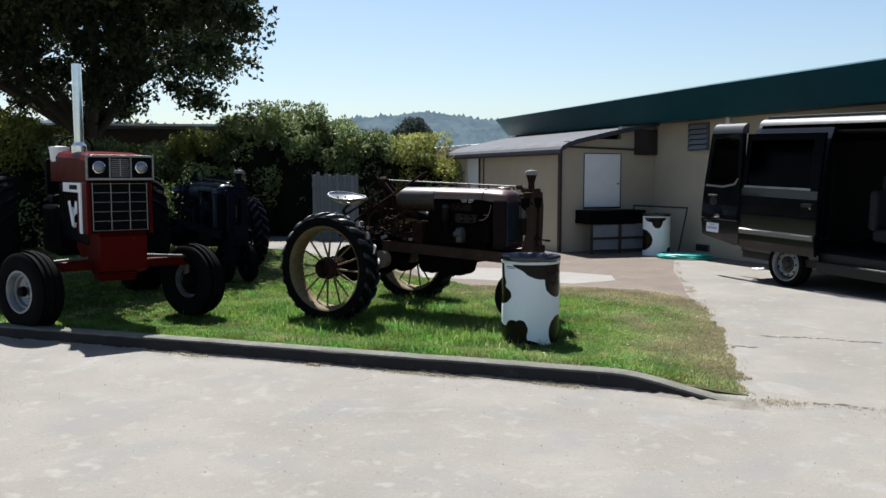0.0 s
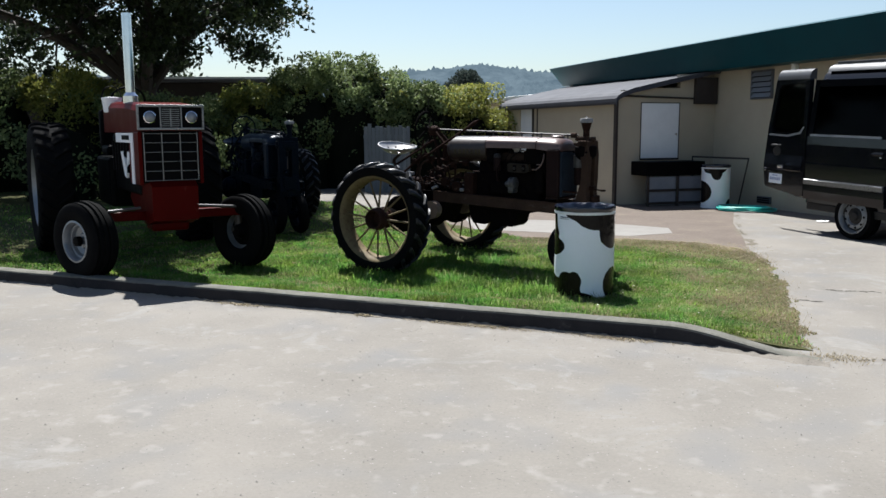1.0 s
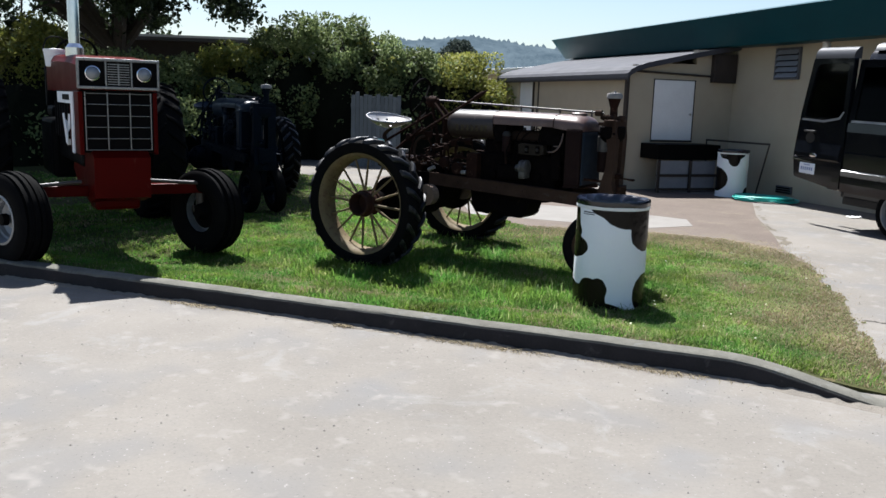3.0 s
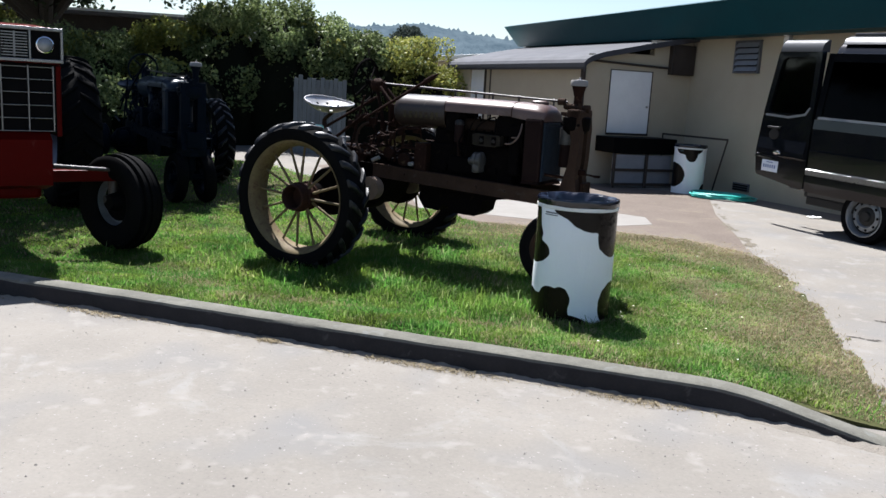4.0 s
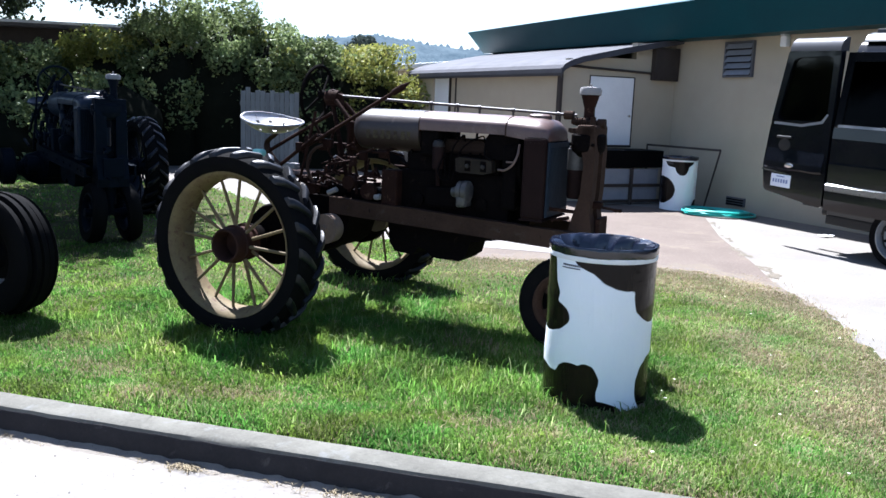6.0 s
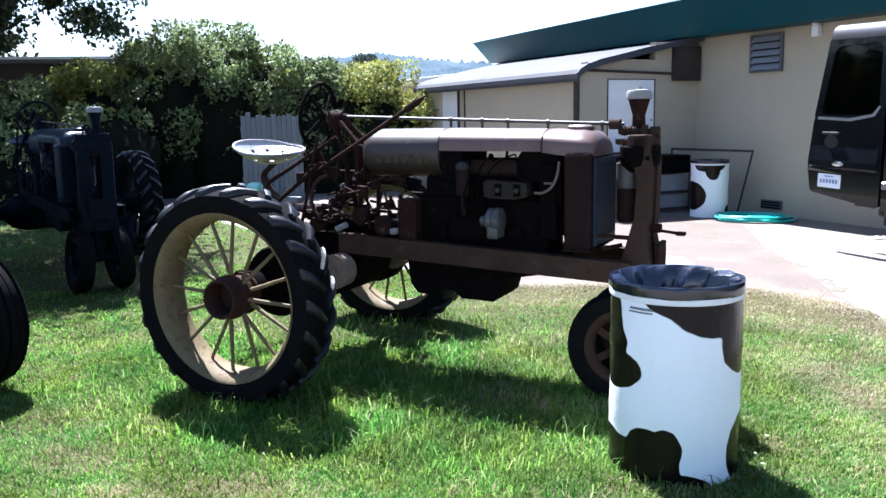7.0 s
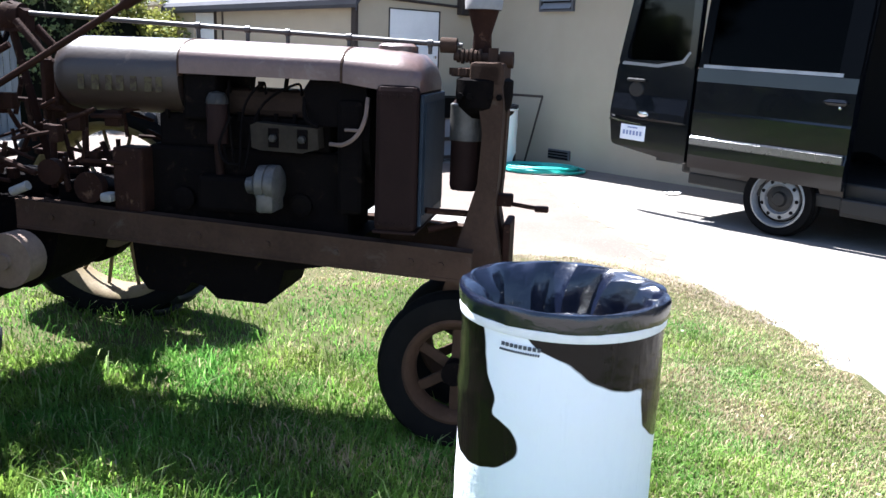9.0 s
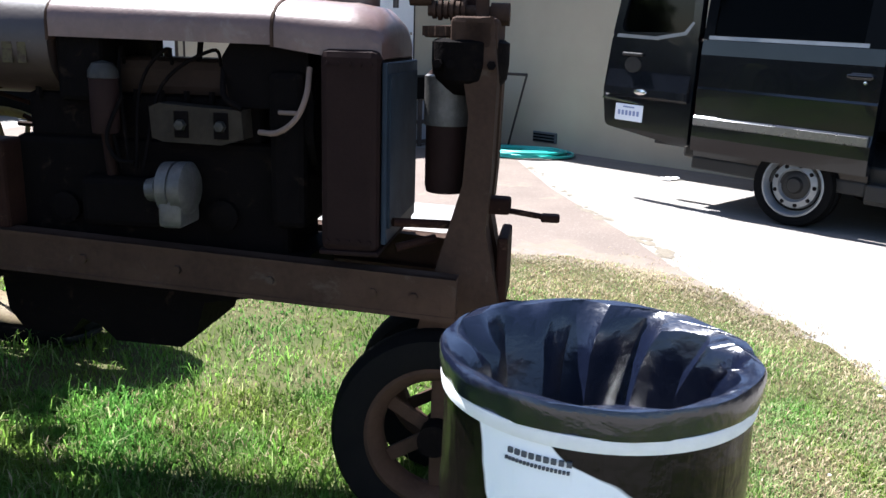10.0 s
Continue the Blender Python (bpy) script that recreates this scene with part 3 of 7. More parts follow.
# ---- lean-to shed with its curved porch roof ----
def build_shed():
    sh = thing("shed", WALL_M, "tan lean-to shed with a loading hatch under a curved grey roof", "shed")
    # front wall round a window opening, end wall round the hatch, far end wall
    for lo, hi in (((-7.0, -2.34, -0.05), (-6.05, -2.20, 2.20)), ((-4.9, -2.34, -0.05), (-1.05, -2.20, 2.20)), ((-6.05, -2.34, 2.08), (-4.9, -2.20, 2.20)), ((-6.05, -2.34, -0.05), (-4.9, -2.20, 0.2)),
                   ((-1.19, -2.20, -0.05), (-1.05, -1.80, 2.35)), ((-1.19, -0.87, -0.05), (-1.05, -0.003, 2.68)), ((-1.19, -1.80, 2.10), (-1.05, -0.87, 2.40)), ((-1.19, -1.80, -0.05), (-1.05, -0.87, 0.92)),
                   ((-7.0, -2.20, -0.05), (-6.86, -0.003, 2.20))):
        bm = BM()
        box(bm, lo, hi)
        part("wall_panel", bm, stucco, sh)
    bm = BM()
    pts = [(-2.46, 2.10), (-2.455, 2.17), (-2.40, 2.235), (-2.28, 2.30), (-2.05, 2.375), (-1.7, 2.45), (-1.2, 2.56), (-0.6, 2.68), (-0.005, 2.79)]
    prism(bm, pts + [(y + 0.01, z - 0.045) for y, z in pts[::-1]], -7.15, -0.92, "x")
    part("roof", bm, awning_metal, sh, "curved grey sheet-metal porch roof")
    bm = BM()
    prism(bm, [(y, z + 0.012) for y, z in pts] + [(y + 0.01, z - 0.085) for y, z in pts[::-1]], -0.925, -0.89, "x")
    part("roof_edge", bm, awning_metal, sh)
    bm = BM()
    box(bm, (-1.10, -2.40, -0.02), (-1.0, -2.345, 2.18), 0.008)
    part("corner_post", bm, dark_trim, sh)
    bm = BM()
    box(bm, (-1.09, -1.785, 0.955), (-1.045, -0.885, 2.085), 0.006)
    hatch = part("hatch_door", bm, white_paint, sh, "plain white painted hatch door")
    bm = BM()
    rod(bm, (-1.045, -0.96, 1.45), (-1.01, -0.96, 1.45), 0.02)
    part("knob", bm, chrome, hatch)
    bm = BM()
    box(bm, (-1.1, -1.80, 0.92), (-1.03, -0.87, 0.953))
    for y in (-1.80, -0.885):
        box(bm, (-1.1, y, 0.953), (-1.036, y + 0.014, 2.1))
    box(bm, (-1.1, -1.786, 2.087), (-1.036, -0.886, 2.1))
    part("hatch_frame", bm, dark_trim, sh)
    bm = BM()
    rod(bm, (-1.02, -2.28, 2.23), (-1.02, -0.35, 2.18), 0.02)
    part("pipe", bm, dark_trim, sh)
    # window and its white panel
    bm = BM()
    box(bm, (-6.03, -2.30, 0.22), (-5.30, -2.27, 2.06), 0.004)
    part("white_panel", bm, white_paint, sh)
    bm = BM()
    box(bm, (-5.28, -2.33, 0.2), (-5.24, -2.26, 2.08))
    box(bm, (-4.95, -2.35, 0.2), (-4.895, -2.25, 2.08))
    part("window_frame", bm, dark_trim, sh)
    bm = BM()
    box(bm, (-5.24, -2.29, 0.2), (-4.95, -2.28, 2.08))
    part("window_pane", bm, stucco, sh)
    return sh


build_shed()


def build_dock():
    d = thing("loading_dock", WALL_M, "low timber loading dock with dark rails and pale panels", "dock")
    bm = BM()
    box(bm, (-1.04, -2.0, 0.62), (-0.45, -0.62, 0.90), 0.01)
    part("bumper", bm, black_iron, d, "dark timber bumper beam")
    bm = BM()
    box(bm, (-0.52, -1.95, 0.02), (-0.49, -0.68, 0.60), 0.005)
    part("panel", bm, slat_grey, d, "dusty pale skirt panel")
    for z in (0.04, 0.30):
        bm = BM()
        box(bm, (-0.485, -1.98, z), (-0.455, -0.64, z + 0.05), 0.005)
        part("rail", bm, dark_trim, d)
    for y in (-1.99, -1.30, -0.66):
        bm = BM()
        box(bm, (-0.452, y, 0.0), (-0.41, y + 0.05, 0.62), 0.005)
        part("post", bm, dark_trim, d)
    return d


build_dock()


def on_wall(name, label, cat):
    return thing(name, WALL_M, label, cat)


def build_louvre():
    v = on_wall("louvre_vent", "dark grey metal louvre vent in the stucco wall", "vent")
    bm = BM()
    for a, b in (((0.13, -0.05, 2.13), (0.165, 0.0, 2.69)), ((0.715, -0.05, 2.13), (0.75, 0.0, 2.69)), ((0.165, -0.05, 2.13), (0.715, 0.0, 2.155)), ((0.165, -0.05, 2.665), (0.715, 0.0, 2.69))):
        box(bm, a, b)
    part("frame", bm, louvre_grey, v)
    bm = BM()
    box(bm, (0.165, -0.006, 2.155), (0.715, -0.003, 2.665))
    part("backing", bm, black_iron, v)
    for i in range(5):
        bm = BM()
        z = 2.165 + 0.102 * i
        prism(bm, [(-0.07, z), (-0.066, z + 0.01), (-0.012, z + 0.085), (-0.008, z + 0.078)], 0.168, 0.712, "x")
        part("slat", bm, slat_grey, v)
    return v


build_louvre()


def wall_bits():
    v = on_wall("wall_light", "small white wall light on the stucco", "light")
    bm = BM()
    box(bm, (1.30, -0.10, 2.56), (1.42, -0.003, 2.72), 0.02)
    part("housing", bm, white_paint, v)
    bm = BM()
    box(bm, (1.32, -0.13, 2.72), (1.40, -0.003, 2.78), 0.015)
    part("sensor", bm, white_paint, v)
    v = on_wall("dark_box", "dark metal electrical box on the shed wall", "box")
    bm = BM()
    box(bm, (-1.045, -0.55, 2.07), (-0.93, -0.03, 2.62), 0.01)
    part("cabinet", bm, dark_trim, v)
    bm = BM()
    box(bm, (-0.929, -0.52, 2.10), (-0.918, -0.06, 2.58), 0.004)
    part("lid", bm, dark_trim, v)
    v = on_wall("floor_vent", "small dark vent low in the stucco wall", "vent")
    bm = BM()
    box(bm, (0.45, -0.035, 0.10), (0.85, -0.003, 0.24), 0.008)
    part("frame", bm, louvre_grey, v)
    for i in range(3):
        bm = BM()
        box(bm, (0.47, -0.05, 0.115 + 0.04 * i), (0.83, -0.036, 0.135 + 0.04 * i), 0.003)
        part("slat", bm, black_iron, v)
    v = on_wall("pipe_rail", "thin dark pipe rail by the wall", "rail")
    bm = BM()
    rod(bm, (-0.9, -0.62, 0.98), (0.62, -0.40, 0.98), 0.018)
    part("top_bar", bm, dark_trim, v)
    for a, b in (((0.62, -0.40, 0.98), (0.30, -0.36, 0.0)), ((-0.9, -0.62, 0.98), (-0.9, -0.58, 0.0))):
        bm = BM()
        rod(bm, a, b, 0.014)
        part("leg", bm, dark_trim, v)
    v = on_wall("roof_vent", "round metal vent on the hall roof", "vent")
    bm = BM()
    turned(bm, [(0.10, 0), (0.10, 0.22), (0.19, 0.24), (0.19, 0.32), (0.08, 0.38), (0, 0.39)], 20, Matrix.Translation((5.7, 1.0, 3.52)))
    part("cowl", bm, slat_grey, v, smooth=True)


wall_bits()


def far_annex():
    """The next building beyond the shed: a pale roof edge over a tan wall."""
    a = thing("annex_building", WALL_M, "low tan annex with a pale flat roof beyond the shed", "building")
    bm = BM()
    box(bm, (-16.0, -0.75, -0.1), (-7.25, 4.0, 2.40))
    part("wall", bm, stucco, a)
    bm = BM()
    box(bm, (-16.4, -1.3, 2.41), (-7.2, -0.02, 2.52), 0.01)
    box(bm, (-16.4, -0.02, 2.41), (-7.22, 4.4, 2.52), 0.01)
    part("roof", bm, white_paint, a, "pale flat roof")


far_annex()


# ---- yard surfaces ----
yard_mat = mat("brownish_yard", (0.112, 0.088, 0.072), (0.083, 0.066, 0.055), 0.92, scale=1.5, fine=80, bump=0.4, spec=0.2, wear=(0.132, 0.108, 0.082), wear_amt=0.18, dist=0.006, specks=((60, 0.60, 0.72, (0.155, 0.135, 0.118)), (90, 0.62, 0.72, (0.06, 0.05, 0.044))))
def strip(name, outline, z0, h, material, label, cat):
    bm = BM()
    prism(bm, outline, z0 - 0.03, z0 + h, "z")
    return tagged(part(name, bm, material), label, cat, kind="structure")


strip("yard_pavement", [(-5.2, 12.4), (-3.6, 11.4), (-1.2, 11.75), (-0.5, 11.3), (-0.62, 12.6), (-0.9, 14.6), (-1.02, 16.6), (-0.6, 17.2), (-2.9, 17.6), (-3.9, 17.0), (-7.6, 20.6), (-8.2, 16.5)], 0.01, 0.002, yard_mat, "worn brownish asphalt yard", "pavement")
strip("pavement_patch", [(-4.6, 12.3), (-2.2, 12.3), (-1.65, 12.9), (-1.8, 13.55), (-3.3, 14.0), (-5.4, 13.9)], 0.01, 0.005, concrete, "pale concrete slab in the yard", "pavement")


def build_joint():
    """An open joint across the yard, filled with dry weeds and grit."""
    bm = BM()
    rg = random.Random(3)
    for i in range(90):
        t = rg.random()
        if math.sin(t * 23) + 0.6 * math.sin(t * 61) < -0.1:
            continue
        y = 16.0 - 4.2 * t
        x = -0.97 + 0.45 * t + 0.05 * math.sin(9 * t) + rg.uniform(-0.05, 0.05)
        r = rg.uniform(0.010, 0.05) * (0.6 + 0.8 * t)
        z = ground_z(x, y)
        vs = [bm.verts.new((x + r * rg.uniform(0.6, 1.2) * math.cos(a), y + r * 1.6 * rg.uniform(0.6, 1.2) * math.sin(a), z + 0.003)) for a in [k * math.pi / 3 for k in range(6)]]
        top = bm.verts.new((x, y, z + 0.0045 + 0.03 * r * rg.random()))
        for k in range(6):
            bm.faces.new((vs[k], vs[(k + 1) % 6], top))
    return tagged(part("yard_joint", bm, joint_dirt), "dry weeds and grit in the yard joint", "weeds", kind="stuff")


def build_sand():
    """Sandy soil washed out along the lawn's edge on to the yard and the drive."""
    vs, fs = [], []
    line = [(-0.30, 10.75), (-0.38, 11.0), (-0.66, 11.5), (-1.2, 11.9), (-2.2, 11.95), (-3.4, 11.75)]
    run = []
    for (ax, ay), (bx, by) in zip(line, line[1:]):
        k = max(2, int(math.hypot(bx - ax, by - ay) / 0.08))
        run += [(ax + (bx - ax) * i / k, ay + (by - ay) * i / k, bx - ax, by - ay) for i in range(k)]
    n = len(run)
    for i, (x, y, dx, dy) in enumerate(run):
        ln = math.hypot(dx, dy)
        nx_, ny_ = dy / ln, -dx / ln
        f = i / n
        w = (0.02 + 0.30 * smooth01(0.05, 0.4, f) - 0.18 * smooth01(0.75, 1.0, f)) * (1 + 0.5 * noise.noise((x * 3, y * 3, 1)) + 1.1 * noise.noise((x * 7, y * 7, 4)) + 0.6 * noise.noise((x * 19, y * 19, 9)))
        for d in (-0.12, 0.0, 0.5 * w, w):
            px_, py_ = x + nx_ * d, y + ny_ * d
            edge = d == w
            vs.append((px_, py_, ground_z(px_, py_) + (0.003 if edge else 0.007 + 0.004 * noise.noise((px_ * 6, py_ * 6, 0)))))
    for i in range(n - 1):
        for k in range(3):
            q = i * 4 + k
            fs.append((q, q + 1, q + 5, q + 4))
    o = mesh_np("sandy_edge", vs, fs, sand_mat, True)
    return tagged(o, "dry sandy soil along the lawn's edge", "soil", kind="structure")


sand_mat = mat("dry_sandy_soil", (0.132, 0.108, 0.084), (0.105, 0.089, 0.072), 0.95, scale=5, fine=90, bump=0.6, spec=0.1, wear=(0.125, 0.1086, 0.09643), wear_amt=0.4)
build_sand()

joint_dirt = mat("dry_grit", (0.105, 0.088, 0.062), (0.07, 0.055, 0.04), 0.95, scale=10, fine=90, bump=0.5)
build_joint()


def build_cracks():
    """Dark broken spots where the drive has cracked."""
    rg = random.Random(17)
    bm = BM()
    for x0, x1, y0, n in ((0.1, 0.3, 8.36, 8), (0.33, 1.45, 8.98, 30), (0.5, 1.0, 6.52, 12)):
        for i in range(n):
            x = x0 + (x1 - x0) * (i + rg.random()) / n
            y = y0 + 0.03 * math.sin(x * 9) + rg.uniform(-0.03, 0.03)
            z = ground_z(x, y) + 0.003
            rx, ry = rg.uniform(0.012, 0.05), rg.uniform(0.006, 0.02)
            c = bm.verts.new((x, y, z + 0.004))
            vs = [bm.verts.new((x + rx * rg.uniform(0.5, 1.2) * math.cos(k * 0.9), y + ry * rg.uniform(0.5, 1.2) * math.sin(k * 0.9), z)) for k in range(7)]
            for k in range(7):
                bm.faces.new((c, vs[k], vs[(k + 1) % 7]))
    tagged(part("drive_cracks", bm, crack_mat), "dark crumbled cracks across the drive", "cracks", kind="stuff")
    p = thing("paper_scrap", pose(0.42, 15.2, 0.014, 0, 0, 30), "small crumpled white paper scrap on the drive", "litter")
    bm = BM()
    vs = {}
    for i in range(6):
        for j in range(5):
            vs[i, j] = bm.verts.new((0.035 * i, 0.03 * j, 0.01 + 0.03 * abs(noise.noise((i * 0.7, j * 0.9, 2)))))
    for i in range(5):
        for j in range(4):
            bm.faces.new((vs[i, j], vs[i + 1, j], vs[i + 1, j + 1], vs[i, j + 1]))
    part("sheet", bm, white_paint, p)


crack_mat = mat("crumbled_crack", (0.07, 0.06, 0.05), (0.04, 0.035, 0.03), 0.95, scale=20, bump=0.4)
build_cracks()


# ---- the old row-crop tractor ----
def about_y(bm, profile, y, at, seg=48, close=False, caps=True):
    """A body of revolution whose axle runs along y."""
    return turned(bm, profile, seg, Matrix.Translation((at[0], y, at[1])) @ pose(0, 0, 0, 90, 0, 0), close, caps)


def tyre_ring(bm, R, r, w, seg=56, ribs=0):
    """A tyre with rounded shoulders about the y axis, centred on the origin; ribs: grooves round the tread."""
    pro = [(r, -w * 0.36), (r + 0.02, -w * 0.43), (r + (R - r) * 0.45, -w * 0.50), (R - (R - r) * 0.22, -w * 0.485), (R - 0.02, -w * 0.40)]
    if ribs:
        n = ribs
        for i in range(n):
            a = -w * 0.38 + w * 0.76 * i / n
            b = -w * 0.38 + w * 0.76 * (i + 0.62) / n
            c = -w * 0.38 + w * 0.76 * (i + 1) / n
            rr = R - 0.018 * (abs((a + b) / w) * 2) ** 2
            pro += [(rr, a), (rr, b), (rr - 0.022, b + 0.004), (rr - 0.022, c - 0.004)]
        pro += [(R - 0.02, w * 0.40)]
    else:
        pro += [(R - 0.006, -w * 0.25), (R, 0), (R - 0.006, w * 0.25), (R - 0.02, w * 0.40)]
    pro += [(R - (R - r) * 0.22, w * 0.485), (r + (R - r) * 0.45, w * 0.50), (r + 0.02, w * 0.43), (r, w * 0.36)]
    return turned(bm, pro, seg, pose(0, 0, 0, 90, 0, 0), close=True)


def tread_lug(R, w, n=24, depth=0.036):
    """One mesh for a pair's worth of slanting tread bars is shared: this gives one bar on one shoulder."""
    bm = BM()
    secs = []
    for k in range(6):
        t = k / 5
        y = w * (0.02 + 0.435 * t)
        th = (0.10 - 0.20 * t) * (0.9)
        h = depth * (1 - 0.1 * t)
        rr = R - 0.012 - 0.05 * max(0, t - 0.6) ** 1.5 * 2
        half = 0.024 + 0.012 * t
        sec = []
        for dy_, dz in ((-half, 0), (-half * 0.92, h * 0.6), (-half * 0.72, h * 0.92), (-half * 0.4, h), (half * 0.4, h), (half * 0.72, h * 0.92), (half * 0.92, h * 0.6), (half, 0)):
            a = th + dy_ / R
            sec.append((math.sin(a) * (rr + dz), y, math.cos(a) * (rr + dz)))
        secs.append(sec)
    # the end rounds off at the shoulder
    y = w * 0.475
    sec = []
    for dy_, dz in ((-0.034, -0.03), (-0.031, -0.012), (-0.024, -0.004), (-0.013, 0.0), (0.013, 0.0), (0.024, -0.004), (0.031, -0.012), (0.034, -0.03)):
        a = -0.095 + dy_ / R
        rr = R - 0.028
        sec.append((math.sin(a) * (rr + dz), y, math.cos(a) * (rr + dz)))
    secs.append(sec)
    loft(bm, secs)
    return bm


def rear_wheel(parent, side, pal, track=0.95, R=0.60, w=0.27, spin=0.0):
    """A rubber-shod spoked rear wheel; side -1 is the right-hand side."""
    wh = new("rear_wheel")
    wh.parent = parent
    wh.matrix_basis = pose(0.03 if side < 0 else 0.0, side * track, 0.60, 0, 0, 0 if side < 0 else 180) @ pose(0, 0, 0, 0, spin, 0)
    wh["label"] = "spoked steel rear wheel with a lugged tyre"
    bm = BM()
    tyre_ring(bm, R, 0.455, w)
    ty = part("tyre", bm, rubber, wh, "worn black lugged tyre", smooth=True)
    n = 22
    base = part("tread_lug", tread_lug(R, w, n), lug_rubber, ty, smooth=True)
    mir = part("tread_lug", tread_lug(R, w, n), lug_rubber, ty, smooth=True)
    for v in mir.data.vertices:
        v.co.y = -v.co.y
    mir.data.flip_normals()
    for i in range(n):
        for src, off in ((base, 0.0), (mir, 0.5)):
            if i == 0:
                o = src
            else:
                o = new("tread_lug", src.data)
                o.parent = ty
            o.matrix_basis = pose(0, 0, 0, 0, 360 * (i + off) / n, 0)
    bm = BM()
    turned(bm, [(0.462, -0.115), (0.475, -0.12), (0.475, -0.105), (0.450, -0.09), (0.438, -0.06), (0.438, 0.06), (0.450, 0.09), (0.475, 0.105), (0.475, 0.12), (0.462, 0.115),
                (0.447, 0.095), (0.428, 0.066), (0.428, -0.066), (0.447, -0.095)], 56, pose(0, 0, 0, 90, 0, 0), close=True)
    part("rim", bm, pal["rim"], wh, "faded yellow-brown steel rim", smooth=True)
    bm = BM()
    turned(bm, [(0.0, 0.0), (0.088, -0.002), (0.092, -0.125), (0.097, -0.132), (0.107, -0.130), (0.111, -0.12), (0.111, -0.05), (0.125, -0.045), (0.125, -0.025), (0.105, -0.02), (0.105, 0.06), (0.12, 0.065), (0.12, 0.085), (0.09, 0.09), (0.07, 0.22), (0, 0.22)], 28, pose(0, 0, 0, -90, 0, 0))
    part("hub", bm, pal["hub"], wh, "open reddish-brown cast hub", smooth=True)
    bm = BM()
    rod(bm, (0, 0, 0.10), (0, 0, 0.44), 0.0125, 0.0095, 8)
    sp = bm
    sp0 = part("spoke", sp, pal["rim"], wh, smooth=True)
    for i in range(16):
        o = sp0 if i == 0 else new("spoke", sp0.data)
        o.parent = wh
        s = 0.035 if i % 2 else -0.035
        o.matrix_basis = pose(0, 0, 0, 0, 360 * i / 16, 0) @ Matrix.Translation((0, s, 0)) @ pose(0, 0, 0, math.degrees(math.atan2(s * 0.6, 0.34)), 0, 0)
    return wh


def front_wheel(parent, side, pal):
    wh = new("front_wheel")
    wh.parent = parent
    wh.matrix_basis = pose(2.03, side * 0.17, 0.315, side * 5, 0, 0)
    wh["label"] = "narrow ribbed front wheel with a brown spoked rim"
    bm = BM()
    tyre_ring(bm, 0.305, 0.19, 0.135, 44)
    part("tyre", bm, rubber, wh, smooth=True)
    bm = BM()
    turned(bm, [(0.20, -0.055), (0.185, -0.05), (0.165, -0.02), (0.165, 0.02), (0.185, 0.05), (0.20, 0.055), (0.19, 0.058), (0.178, 0.052), (0.157, 0.022), (0.157, -0.022), (0.178, -0.052), (0.19, -0.058)], 40, pose(0, 0, 0, 90, 0, 0), close=True)
    part("rim", bm, pal["rail"], wh, smooth=True)
    bm = BM()
    turned(bm, [(0, -0.09), (0.035, -0.09), (0.045, -0.06), (0.045, 0.08), (0, 0.08)], 20, pose(0, 0, 0, 90, 0, 0))
    part("hub", bm, pal["iron"], wh, smooth=True)
    bm = BM()
    box(bm, (-0.02, -0.008, 0.035), (0.02, 0.008, 0.165), 0.004)
    s0 = part("spoke", bm, pal["rail"], wh)
    for i in range(6):
        o = s0 if i == 0 else new("spoke", s0.data)
        o.parent = wh
        o.matrix_basis = pose(0, 0, 0, 0, 60 * i, 0)


def half_round(x, hw, zb, zt, n=14, lip=0.0):
    """A hood section in the plane x: flat sides with a rounded back."""
    zs = zb + (zt - zb) * 0.35
    pts = [(x, -hw, zb), (x, -hw - lip, zs)]
    for k in range(1, n):
        a = math.pi * k / n
        c, s = math.cos(a), math.sin(a)
        pts.append((x, -hw * math.copysign(abs(c) ** 0.85, c), zs + (zt - zs) * abs(s) ** 0.9))
    pts += [(x, hw + lip, zs), (x, hw, zb)]
    return pts


